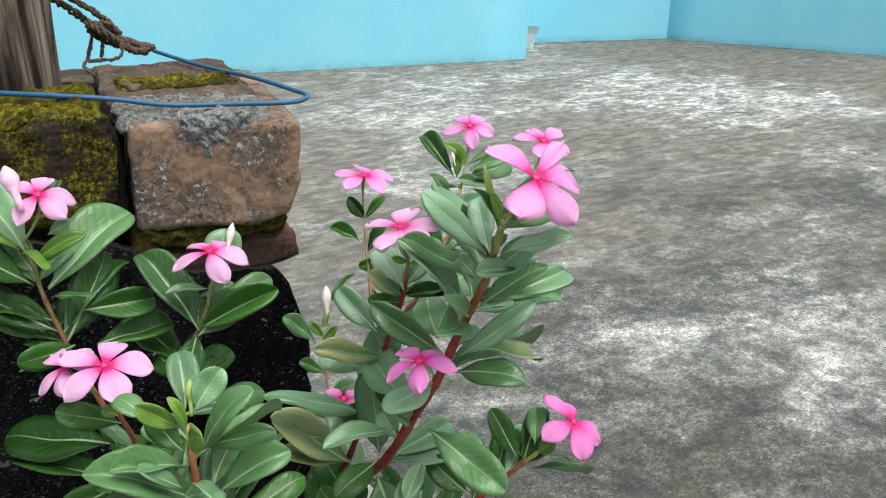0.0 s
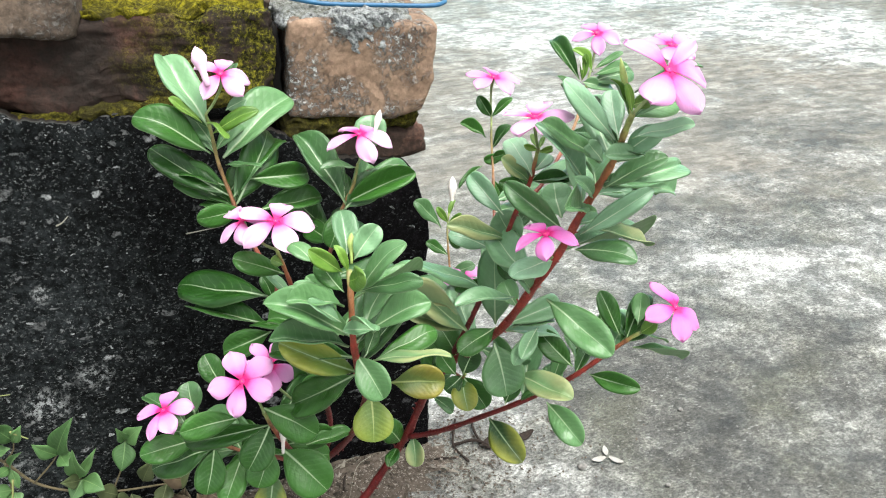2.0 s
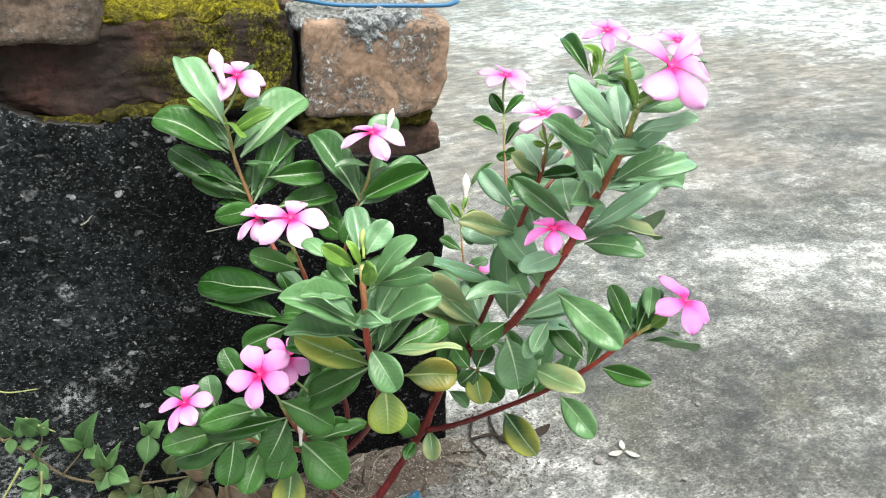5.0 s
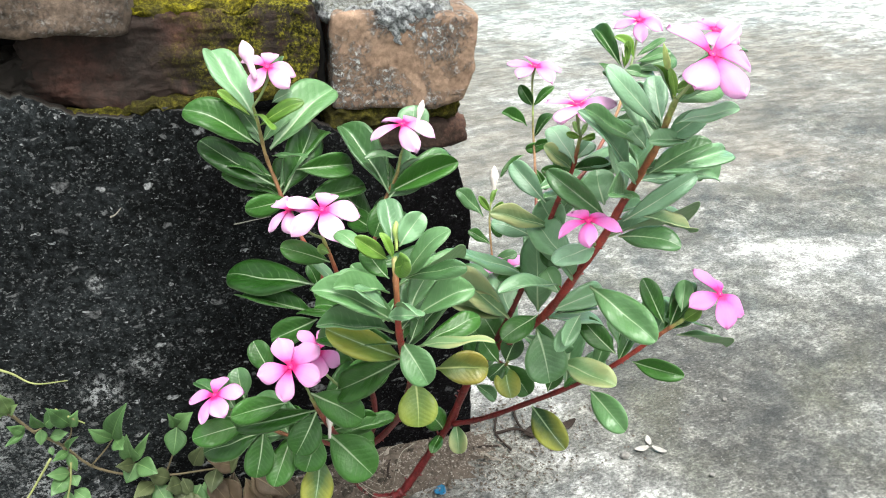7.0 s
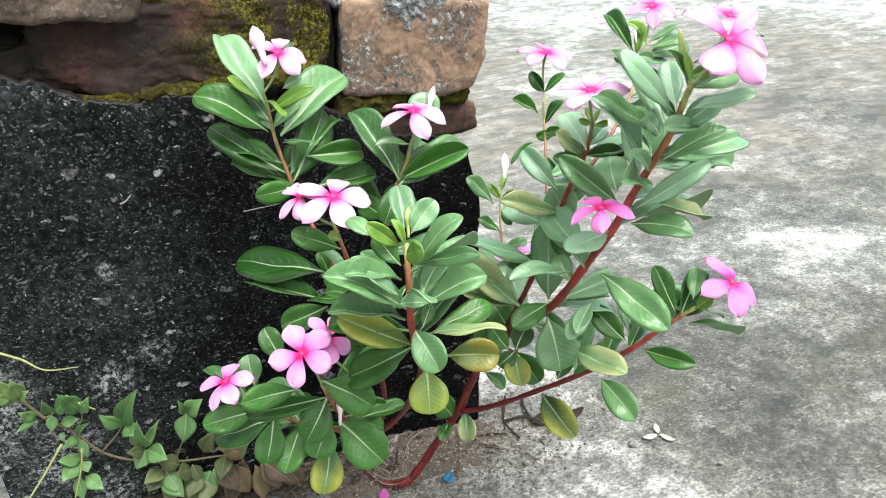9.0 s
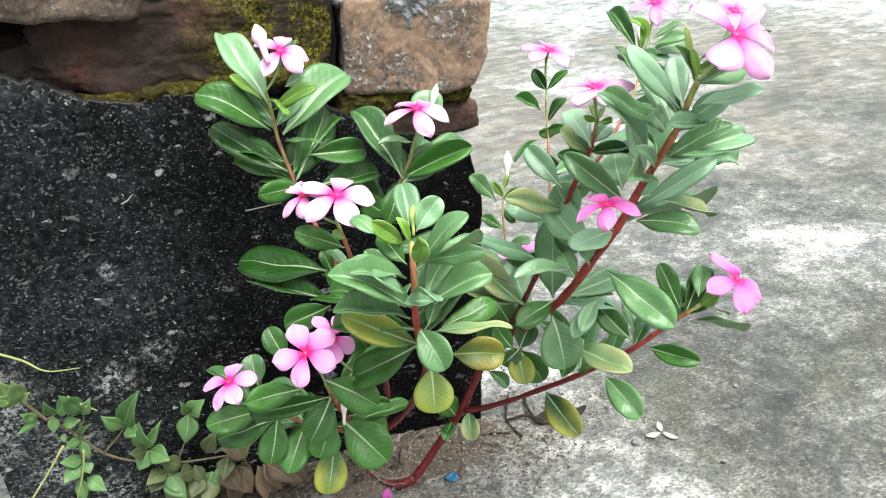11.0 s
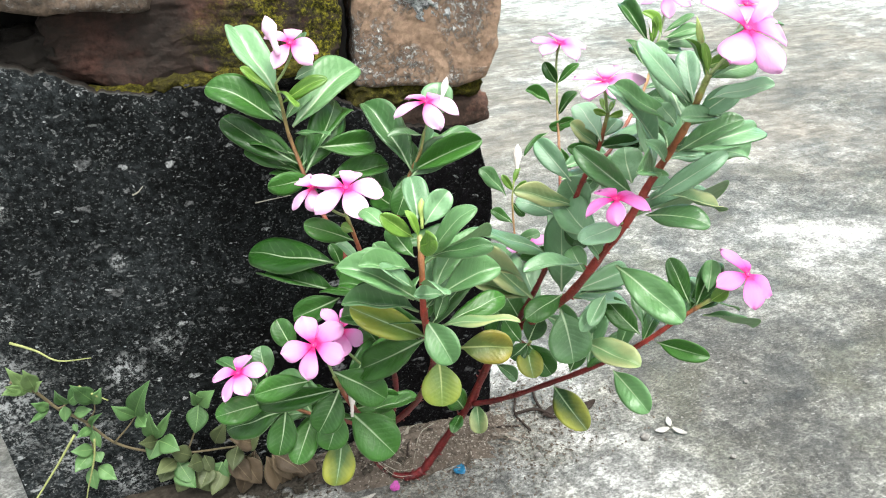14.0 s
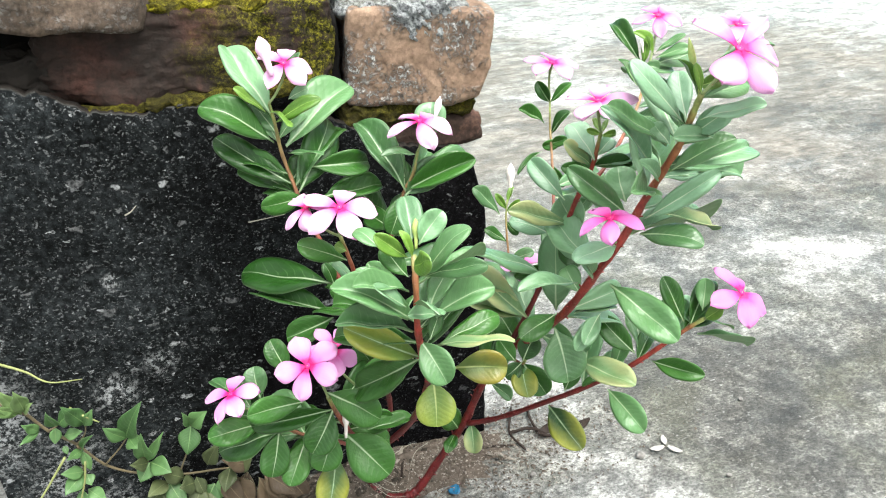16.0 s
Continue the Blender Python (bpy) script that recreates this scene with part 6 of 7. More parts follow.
# flowers
flower((-0.196, -0.093, 0.485), (0.0, -0.46, 0.89), 0.043, ((73, 0.35), (131, 0.32), (229, 0.44), (296, 0.34), (354, 0.60)), PETAL_PALE, (-0.209, -0.087, 0.455))
flower((-0.104, -0.116, 0.437), (-0.13, -0.14, 0.98), 0.052, ((39, 0.48), (98, 0.42), (180, 0.30), (264, 0.51), (326, 0.40)), PETAL_PALE, (-0.106, -0.117, 0.414))
flower((-0.182, -0.186, 0.412), (0.07, -0.31, 0.95), 0.052, ((67, 0.34), (137, 0.10), (209, 0.37), (277, 0.21), (350, 0.19)), PETAL_PALE, (-0.183, -0.185, 0.39))
flower((-0.201, -0.168, 0.407), (-0.33, -0.1, 0.94), 0.040, ((45, 0.41), (107, 0.03), (190, 0.41), (250, 0.23), (334, 0.11)), PETAL_PALE, (-0.183, -0.185, 0.39))
flower((-0.219, -0.216, 0.312), (-0.36, -0.52, 0.78), 0.047, ((27, 0.13), (98, 0.00), (178, -0.06), (240, 0.03), (321, -0.09)), PETAL_MID, (-0.206, -0.203, 0.27))
flower((-0.198, -0.204, 0.312), (0.29, -0.59, 0.76), 0.039, ((55, 0.20), (112, 0.22), (188, 0.10), (260, 0.10), (324, 0.17)), PETAL_MID, (-0.182, -0.186, 0.261))
flower((-0.273, -0.171, 0.267), (-0.3, -0.13, 0.94), 0.044, ((70, 0.36), (152, 0.16), (220, 0.38), (275, 0.13), (344, 0.13)), PETAL_MID, (-0.261, -0.164, 0.243))
flower((-0.034, -0.281, 0.423), (-0.21, 0.03, 0.98), 0.041, ((29, 0.54), (89, 0.17), (166, 0.43), (234, 0.31), (319, 0.44)), PETAL_DEEP, (-0.017, -0.263, 0.394))
flower((0.08, -0.277, 0.341), (0.13, -0.56, 0.82), 0.050, ((62, 0.85), (104, 0.20), (187, 0.32), (259, 0.21), (321, 0.31)), PETAL_DEEP, (0.059, -0.269, 0.319))
flower((0.035, -0.052, 0.448), (0.04, -0.18, 0.98), 0.050, ((358, 0.17), (67, 0.26), (141, 0.17), (207, 0.12), (289, 0.22)), PETAL_MID, (0.029, -0.064, 0.422))
flower((-0.017, -0.225, 0.477), (-0.14, 0.0, 0.99), 0.050, ((55, -0.03), (110, 0.11), (224, -0.01), (272, 0.18), (341, 0.05)), PETAL_PALE, (-0.008, -0.217, 0.452))
flower((0.006, -0.322, 0.533), (0.0, -0.52, 0.85), 0.055, ((38, -0.23), (117, 0.07), (227, -0.04), (286, 0.27), (352, 0.42)), PETAL_MID, (-0.003, -0.309, 0.506))
flower((0.077, -0.23, 0.517), (-0.04, -0.24, 0.97), 0.036, ((27, -0.14), (77, 0.09), (152, -0.02), (227, 0.08), (300, 0.06)), PETAL_MID, (-0.003, -0.309, 0.506))
flower((0.098, -0.108, 0.494), (-0.23, -0.32, 0.92), 0.040, ((32, 0.27), (88, 0.27), (167, 0.21), (245, 0.44), (312, 0.21)), PETAL_MID, (0.082, -0.128, 0.465))
flower((-0.022, -0.131, 0.303), (-0.13, -0.44, 0.89), 0.036, ((23, 0.02), (109, 0.38), (167, 0.15), (253, 0.09), (311, 0.41)), PETAL_MID, (-0.029, -0.126, 0.278))
# buds
bud((-0.095, -0.122, 0.433), (-0.086, -0.113, 0.453), BUD_WHITE, 0.8)
bud((-0.016, -0.088, 0.346), (-0.01, -0.074, 0.371), BUD_WHITE)
bud((-0.003, -0.308, 0.503), (-0.005, -0.294, 0.533), BUD_GREEN, 0.42)
bud((-0.15, -0.255, 0.411), (-0.147, -0.246, 0.427), BUD_GREEN)
bud((-0.206, -0.102, 0.48), (-0.210, -0.088, 0.504), BUD_PETALBUD, 1.35)
bud((0.027, -0.294, 0.526), (0.041, -0.292, 0.537), BUD_PETALBUD)
bud((-0.195, -0.195, 0.22), (-0.191, -0.184, 0.239), BUD_WHITE)
bud((-0.179, -0.24, 0.37), (-0.181, -0.236, 0.377), BUD_PINKBUD)
bud((0.072, -0.133, 0.474), (0.072, -0.128, 0.483), BUD_WHITE)

# ---------- creeping weed ----------
WEED = leaf_material("weed_leaf_green", (0.066, 0.165, 0.046), (0.135, 0.275, 0.092), (0.20, 0.34, 0.13), 0.55)
WEED_BRIGHT = leaf_material("weed_leaf_bright", (0.11, 0.20, 0.06), (0.20, 0.31, 0.11), (0.30, 0.40, 0.17), 0.6)
WEED_OLD = leaf_material("weed_leaf_olive", (0.060, 0.085, 0.030), (0.115, 0.145, 0.055), (0.17, 0.20, 0.09), 0.75)
WEED_DRY = leaf_material("weed_leaf_dry", (0.075, 0.052, 0.030), (0.150, 0.108, 0.062), (0.20, 0.155, 0.09), 0.85)
STALK = plain("weed_stalk_brown", (0.13, 0.105, 0.055), 0.7, 0.4, 300)
STRAW = plain("straw_yellow", (0.25, 0.28, 0.10), 0.6, 0.3, 300)
weed = tagged(new("creeping_weed"), "creeping green weed with small leaves along the pillar's foot", "weed")


def runner(points, radius):
    pts = curve_points(points, 4)
    return part("stalk", tube(pts, [radius * (1 - 0.4 * i / len(pts)) for i in range(len(pts))], 7, wobble=0.1), STALK, weed)


leaf((-0.451, -0.022, 0.179), (-0.449, -0.04, 0.216), 0.015, (0.34, -0.87, 0.37), WEED_BRIGHT, 0.08, owner=weed, pointed=True)
leaf((-0.452, -0.022, 0.178), (-0.439, -0.034, 0.196), 0.009, (-0.42, -0.74, 0.53), WEED_BRIGHT, 0.08, owner=weed, pointed=True)
leaf((-0.455, -0.022, 0.179), (-0.469, -0.034, 0.198), 0.011, (0.26, -0.8, 0.54), WEED_BRIGHT, 0.08, owner=weed, pointed=True)
leaf((-0.454, -0.022, 0.177), (-0.464, -0.03, 0.215), 0.012, (0.21, -0.88, 0.42), WEED_BRIGHT, 0.08, owner=weed, pointed=True)
leaf((-0.458, -0.022, 0.185), (-0.472, -0.04, 0.194), 0.012, (0.24, -0.73, 0.65), WEED_BRIGHT, 0.08, owner=weed, pointed=True)
leaf((-0.43, -0.022, 0.156), (-0.43, -0.042, 0.189), 0.012, (0.02, -0.98, 0.21), WEED, 0.08, owner=weed, pointed=True)
leaf((-0.429, -0.022, 0.157), (-0.406, -0.031, 0.177), 0.017, (-0.34, -0.67, 0.66), WEED, 0.08, owner=weed, pointed=True)
leaf((-0.407, -0.022, 0.151), (-0.417, -0.043, 0.192), 0.017, (0.33, -0.82, 0.46), WEED, 0.08, owner=weed, pointed=True)
leaf((-0.408, -0.022, 0.149), (-0.395, -0.033, 0.175), 0.012, (-0.14, -0.95, 0.27), WEED, 0.08, owner=weed, pointed=True)
leaf((-0.445, -0.022, 0.155), (-0.453, -0.037, 0.177), 0.011, (0.28, -0.86, 0.42), WEED, 0.08, owner=weed, pointed=True)
leaf((-0.445, -0.022, 0.155), (-0.459, -0.041, 0.158), 0.007, (0.08, -0.66, 0.75), WEED, 0.08, owner=weed, pointed=True)
leaf((-0.432, -0.022, 0.155), (-0.435, -0.027, 0.14), 0.011, (0.26, -0.86, 0.44), WEED, 0.08, owner=weed, pointed=True)
leaf((-0.427, -0.022, 0.143), (-0.41, -0.026, 0.147), 0.012, (-0.18, -0.65, 0.73), WEED, 0.08, owner=weed, pointed=True)
leaf((-0.43, -0.022, 0.132), (-0.428, -0.027, 0.125), 0.006, (0.08, -0.81, 0.59), WEED, 0.08, owner=weed, pointed=True)
leaf((-0.416, -0.022, 0.124), (-0.399, -0.043, 0.154), 0.011, (-0.45, -0.73, 0.52), WEED, 0.08, owner=weed, pointed=True)
leaf((-0.416, -0.022, 0.122), (-0.427, -0.04, 0.129), 0.010, (0.21, -0.68, 0.7), WEED, 0.08, owner=weed, pointed=True)
leaf((-0.416, -0.022, 0.12), (-0.413, -0.027, 0.1), 0.011, (-0.26, -0.87, 0.41), WEED, 0.08, owner=weed, pointed=True)
leaf((-0.377, -0.022, 0.126), (-0.353, -0.043, 0.179), 0.024, (-0.31, -0.87, 0.37), WEED, 0.08, owner=weed, pointed=True)
leaf((-0.376, -0.022, 0.124), (-0.392, -0.032, 0.151), 0.016, (0.11, -0.92, 0.37), WEED, 0.08, owner=weed, pointed=True)
leaf((-0.374, -0.022, 0.125), (-0.366, -0.044, 0.127), 0.016, (-0.26, -0.62, 0.74), WEED, 0.08, owner=weed, pointed=True)
leaf((-0.365, -0.022, 0.092), (-0.362, -0.033, 0.135), 0.020, (-0.13, -0.95, 0.29), WEED, 0.08, owner=weed, pointed=True)
leaf((-0.364, -0.022, 0.09), (-0.342, -0.034, 0.132), 0.010, (-0.26, -0.89, 0.38), WEED, 0.08, owner=weed, pointed=True)
leaf((-0.364, -0.022, 0.088), (-0.377, -0.041, 0.107), 0.015, (0.3, -0.75, 0.59), WEED_OLD, 0.08, owner=weed, pointed=True)
leaf((-0.362, -0.022, 0.088), (-0.343, -0.04, 0.085), 0.021, (-0.14, -0.69, 0.71), WEED, 0.08, owner=weed, pointed=True)
leaf((-0.362, -0.022, 0.088), (-0.374, -0.031, 0.074), 0.019, (-0.18, -0.77, 0.61), WEED, 0.08, owner=weed, pointed=True)
leaf((-0.318, -0.022, 0.122), (-0.326, -0.034, 0.097), 0.023, (-0.22, -0.82, 0.54), WEED, 0.08, owner=weed, pointed=True)
leaf((-0.318, -0.022, 0.122), (-0.3, -0.033, 0.144), 0.020, (-0.34, -0.81, 0.47), WEED, 0.08, owner=weed, pointed=True)
leaf((-0.318, -0.022, 0.123), (-0.322, -0.037, 0.152), 0.012, (0.25, -0.9, 0.35), WEED, 0.08, owner=weed, pointed=True)
leaf((-0.351, -0.022, 0.058), (-0.37, -0.04, 0.061), 0.018, (-0.04, -0.59, 0.81), WEED_OLD, 0.08, owner=weed, pointed=True)
leaf((-0.35, -0.022, 0.056), (-0.339, -0.039, 0.036), 0.020, (0.14, -0.75, 0.65), WEED, 0.08, owner=weed, pointed=True)
leaf((-0.42, -0.022, 0.096), (-0.438, -0.031, 0.107), 0.014, (0.16, -0.71, 0.69), WEED, 0.08, owner=weed, pointed=True)
leaf((-0.422, -0.022, 0.093), (-0.437, -0.043, 0.091), 0.017, (-0.05, -0.64, 0.77), WEED, 0.08, owner=weed, pointed=True)
leaf((-0.419, -0.022, 0.092), (-0.416, -0.031, 0.085), 0.013, (0.16, -0.71, 0.68), WEED, 0.08, owner=weed, pointed=True)
leaf((-0.422, -0.022, 0.073), (-0.405, -0.04, 0.067), 0.016, (-0.03, -0.66, 0.75), WEED, 0.08, owner=weed, pointed=True)
leaf((-0.427, -0.022, 0.075), (-0.427, -0.032, 0.053), 0.014, (-0.25, -0.83, 0.49), WEED, 0.08, owner=weed, pointed=True)
leaf((-0.29, -0.022, 0.056), (-0.299, -0.043, 0.045), 0.020, (-0.17, -0.69, 0.71), WEED_OLD, 0.08, owner=weed, pointed=True)
leaf((-0.305, -0.022, 0.033), (-0.324, -0.043, 0.018), 0.020, (-0.15, -0.71, 0.69), WEED_OLD, 0.08, owner=weed, pointed=True)
leaf((-0.274, -0.022, 0.045), (-0.284, -0.029, 0.007), 0.020, (-0.33, -0.81, 0.49), WEED_DRY, 0.08, owner=weed, pointed=True)
leaf((-0.258, -0.022, 0.033), (-0.243, -0.037, 0.005), 0.019, (0.16, -0.77, 0.62), WEED_DRY, 0.08, owner=weed, pointed=True)
leaf((-0.324, -0.022, 0.055), (-0.319, -0.029, 0.035), 0.015, (0.12, -0.85, 0.52), WEED_OLD, 0.08, owner=weed, pointed=True)
leaf((-0.311, -0.022, 0.067), (-0.295, -0.037, 0.106), 0.018, (-0.3, -0.89, 0.35), WEED_OLD, 0.08, owner=weed, pointed=True)
leaf((-0.292, -0.022, 0.04), (-0.309, -0.028, 0.027), 0.022, (-0.05, -0.87, 0.49), WEED, 0.08, owner=weed, pointed=True)
leaf((-0.358, -0.022, 0.051), (-0.369, -0.034, 0.044), 0.020, (-0.1, -0.71, 0.69), WEED_OLD, 0.08, owner=weed, pointed=True)
leaf((-0.353, -0.022, 0.051), (-0.337, -0.042, 0.033), 0.023, (-0.03, -0.76, 0.64), WEED, 0.08, owner=weed, pointed=True)
leaf((-0.344, -0.022, 0.038), (-0.357, -0.028, 0.019), 0.020, (-0.31, -0.74, 0.59), WEED_OLD, 0.08, owner=weed, pointed=True)
leaf((-0.331, -0.022, 0.04), (-0.321, -0.028, 0.008), 0.026, (0.17, -0.84, 0.51), WEED_OLD, 0.08, owner=weed, pointed=True)
leaf((-0.32, -0.022, 0.041), (-0.333, -0.041, 0.029), 0.022, (-0.14, -0.71, 0.69), WEED_OLD, 0.08, owner=weed, pointed=True)
leaf((-0.308, -0.022, 0.04), (-0.323, -0.029, 0.016), 0.026, (-0.28, -0.78, 0.56), WEED, 0.08, owner=weed, pointed=True)
leaf((-0.3, -0.022, 0.046), (-0.283, -0.037, 0.018), 0.023, (0.08, -0.8, 0.6), WEED_DRY, 0.08, owner=weed, pointed=True)
leaf((-0.287, -0.022, 0.043), (-0.274, -0.036, 0.01), 0.028, (-0.2, -0.87, 0.46), WEED_DRY, 0.08, owner=weed, pointed=True)
leaf((-0.277, -0.022, 0.043), (-0.296, -0.033, -0.001), 0.026, (-0.01, -0.9, 0.43), WEED_DRY, 0.08, owner=weed, pointed=True)
leaf((-0.264, -0.022, 0.033), (-0.252, -0.033, -0.018), 0.027, (0.24, -0.82, 0.52), WEED_DRY, 0.08, owner=weed, pointed=True)
leaf((-0.255, -0.022, 0.033), (-0.23, -0.044, 0.018), 0.025, (0.01, -0.7, 0.71), WEED_DRY, 0.08, owner=weed, pointed=True)
leaf((-0.248, -0.022, 0.021), (-0.23, -0.035, -0.028), 0.027, (0.08, -0.86, 0.51), WEED_DRY, 0.08, owner=weed, pointed=True)
leaf((-0.235, -0.022, 0.023), (-0.217, -0.034, -0.01), 0.024, (0.08, -0.83, 0.55), WEED_DRY, 0.08, owner=weed, pointed=True)
leaf((-0.27, -0.022, 0.053), (-0.296, -0.036, 0.082), 0.020, (0.22, -0.8, 0.57), WEED_DRY, 0.08, owner=weed, pointed=True)
leaf((-0.285, -0.022, 0.05), (-0.265, -0.031, 0.076), 0.019, (-0.33, -0.81, 0.49), WEED_OLD, 0.08, owner=weed, pointed=True)
leaf((-0.335, -0.022, 0.057), (-0.354, -0.035, 0.084), 0.018, (0.26, -0.74, 0.62), WEED_OLD, 0.08, owner=weed, pointed=True)
leaf((-0.325, -0.022, 0.048), (-0.34, -0.04, 0.062), 0.020, (0.23, -0.68, 0.69), WEED_OLD, 0.08, owner=weed, pointed=True)
runner([(-0.468, -0.02, 0.192), (-0.452, -0.02, 0.176), (-0.439, -0.02, 0.152), (-0.42, -0.02, 0.129), (-0.402, -0.02, 0.097), (-0.375, -0.02, 0.076), (-0.339, -0.02, 0.062), (-0.301, -0.02, 0.056), (-0.279, -0.02, 0.053)], 0.0016)
runner([(-0.401, -0.022, 0.098), (-0.385, -0.022, 0.114), (-0.376, -0.022, 0.125)], 0.0009)
runner([(-0.374, -0.022, 0.078), (-0.368, -0.022, 0.086), (-0.363, -0.022, 0.09)], 0.0009)
runner([(-0.339, -0.022, 0.064), (-0.325, -0.022, 0.095), (-0.318, -0.022, 0.122)], 0.0009)
runner([(-0.419, -0.022, 0.13), (-0.42, -0.022, 0.103), (-0.425, -0.022, 0.075)], 0.0009)
runner([(-0.339, -0.022, 0.064), (-0.348, -0.022, 0.06), (-0.351, -0.022, 0.055)], 0.0009)
runner([(-0.438, -0.022, 0.153), (-0.432, -0.022, 0.155), (-0.429, -0.022, 0.157)], 0.0009)
runner([(-0.419, -0.022, 0.13), (-0.41, -0.022, 0.14), (-0.407, -0.022, 0.15)], 0.0009)


STRAW_PALE = plain("straw_bleached", (0.27, 0.26, 0.21), 0.7, 0.3, 300)


def grass_stalk(points, label, radius=0.0017, material=STRAW):
    pts = curve_points(points, 5)
    n = len(pts) - 1
    ob = mesh_object("grass_stalk", tube(pts, [radius * (1 - 0.65 * i / n) for i in range(n + 1)], 7), material)
    return tagged(ob, label, "grass stalk", group="dry stalks by the weed")


grass_stalk([(-0.462, -0.004, 0.222), (-0.442, -0.012, 0.214), (-0.425, -0.02, 0.204), (-0.400, -0.014, 0.196)], "yellow dry grass stalk leaning on black plaster", 0.0013)
grass_stalk([(-0.415, -0.026, 0.176), (-0.405, -0.030, 0.168), (-0.393, -0.032, 0.158)], "short pale grass stalk caught in the weed")
grass_stalk([(-0.430, -0.030, 0.125), (-0.450, -0.036, 0.100), (-0.490, -0.050, 0.052), (-0.515, -0.070, 0.002)], "long straw-coloured grass stalk beside the weed", 0.0013)
grass_stalk([(-0.414, -0.034, 0.118), (-0.420, -0.036, 0.094), (-0.436, -0.040, 0.052), (-0.448, -0.05, 0.002)], "thin straw-coloured stalk standing in the weed", 0.0011)
grass_stalk([(-0.233, -0.006, 0.321), (-0.218, -0.008, 0.323), (-0.200, -0.006, 0.323)], "thin pale straw stuck on the black plaster", 0.0006, STRAW_PALE)
grass_stalk([(-0.332, -0.005, 0.346), (-0.327, -0.007, 0.349), (-0.322, -0.005, 0.353)], "short pale straw stuck on the black plaster", 0.0008, STRAW_PALE)

# ---------- wire and rope on the pillar ----------
WIRE = plain("blue_wire_sheath", (0.016, 0.105, 0.215), 0.5, 0.25, 200, 0.1)
ROPE = plain("frayed_brown_rope", (0.105, 0.080, 0.060), 0.95, 0.8, 350, 1.0)
wire = tagged(new("blue_wire"), "blue plastic-sheathed wire looped round the post", "wire")
loop = [(-0.195, 0.250, 0.520), (-0.250, 0.235, 0.520), (-0.295, 0.180, 0.520), (-0.292, 0.112, 0.524), (-0.250, 0.080, 0.521), (-0.206, 0.057, 0.5175), (-0.170, 0.038, 0.5155), (-0.132, 0.028, 0.511), (-0.092, 0.028, 0.502), (-0.042, 0.020, 0.499),
        (-0.003, 0.010, 0.498), (0.013, 0.015, 0.498), (0.020, 0.028, 0.498), (0.016, 0.051, 0.498), (-0.001, 0.112, 0.499), (-0.034, 0.186, 0.501), (-0.060, 0.262, 0.504)]
part("sheath", tube(curve_points(loop, 6), 0.0020, 10), WIRE, wire)

rope = tagged(new("frayed_rope"), "brown frayed rope knotted to the wire and post", "rope")


def strand(points, radius, turns, ply=3):
    """A laid rope: plies that wind round the line through the points."""
    line = curve_points(points, 10)
    n = len(line) - 1
    for k in range(ply):
        pts = []
        for i, p in enumerate(line):
            d = (line[min(i + 1, n)] - line[max(i - 1, 0)]).normalized()
            a = d.cross(Vector((0.3, 0.2, 0.9))).normalized()
            b = d.cross(a)
            t = 2 * math.pi * (turns * i / n + k / ply)
            pts.append(p + 0.85 * radius * (math.cos(t) * a + math.sin(t) * b) + 0.0009 * Vector(noise.random_vector()))
        part("ply", tube(pts, radius * 0.62, 6, wobble=0.6), ROPE, rope)


strand([(-0.200, 0.246, 0.600), (-0.165, 0.262, 0.575), (-0.144, 0.275, 0.558), (-0.128, 0.283, 0.545), (-0.112, 0.285, 0.530), (-0.098, 0.284, 0.521)], 0.0028, 5)
strand([(-0.152, 0.262, 0.572), (-0.120, 0.276, 0.552), (-0.100, 0.280, 0.535), (-0.088, 0.283, 0.520)], 0.0024, 4)
strand([(-0.118, 0.280, 0.534), (-0.104, 0.268, 0.524), (-0.092, 0.276, 0.512), (-0.104, 0.292, 0.515), (-0.116, 0.284, 0.528), (-0.100, 0.272, 0.532), (-0.090, 0.282, 0.520)], 0.0030, 6)
strand([(-0.100, 0.282, 0.520), (-0.085, 0.280, 0.514), (-0.070, 0.284, 0.507), (-0.056, 0.284, 0.503)], 0.0034, 5)
strand([(-0.090, 0.276, 0.512), (-0.078, 0.274, 0.504), (-0.066, 0.280, 0.502), (-0.074, 0.288, 0.508), (-0.086, 0.286, 0.514)], 0.0030, 5)
strand([(-0.112, 0.280, 0.528), (-0.118, 0.279, 0.512), (-0.123, 0.278, 0.498)], 0.0016, 4)
strand([(-0.106, 0.280, 0.522), (-0.107, 0.277, 0.510), (-0.110, 0.276, 0.500)], 0.0014, 4)
strand([(-0.094, 0.278, 0.520), (-0.090, 0.266, 0.506), (-0.100, 0.256, 0.500), (-0.122, 0.240, 0.503), (-0.132, 0.222, 0.503), (-0.128, 0.180, 0.500)], 0.0012, 8)

# ---------- litter on the ground ----------
SOIL = plain("dry_soil", (0.108, 0.090, 0.072), 0.95, 0.7, 150, 0.8)
MOULD = plain("damp_leaf_mould", (0.040, 0.035, 0.027), 0.95, 0.85, 180, 0.9)
CHAFF = plain("pale_chaff", (0.25, 0.225, 0.19), 0.9, 0.5, 200, 0.4)
TWIG = plain("dark_twig", (0.030, 0.023, 0.019), 0.9, 0.5, 300, 0.6)
SHELL = plain("dry_white_petal", (0.33, 0.32, 0.29), 0.8, 0.3, 300, 0.3)
BLUE_BIT = plain("blue_plastic", (0.012, 0.130, 0.250), 0.4, 0.3, 300, 0.3)
PINK_BIT = plain("fallen_magenta_petal", (0.33, 0.05, 0.25), 0.6, 0.4, 300, 0.3)
PEBBLE = plain("grey_pebble", (0.20, 0.195, 0.18), 0.9, 0.6, 200, 0.5)


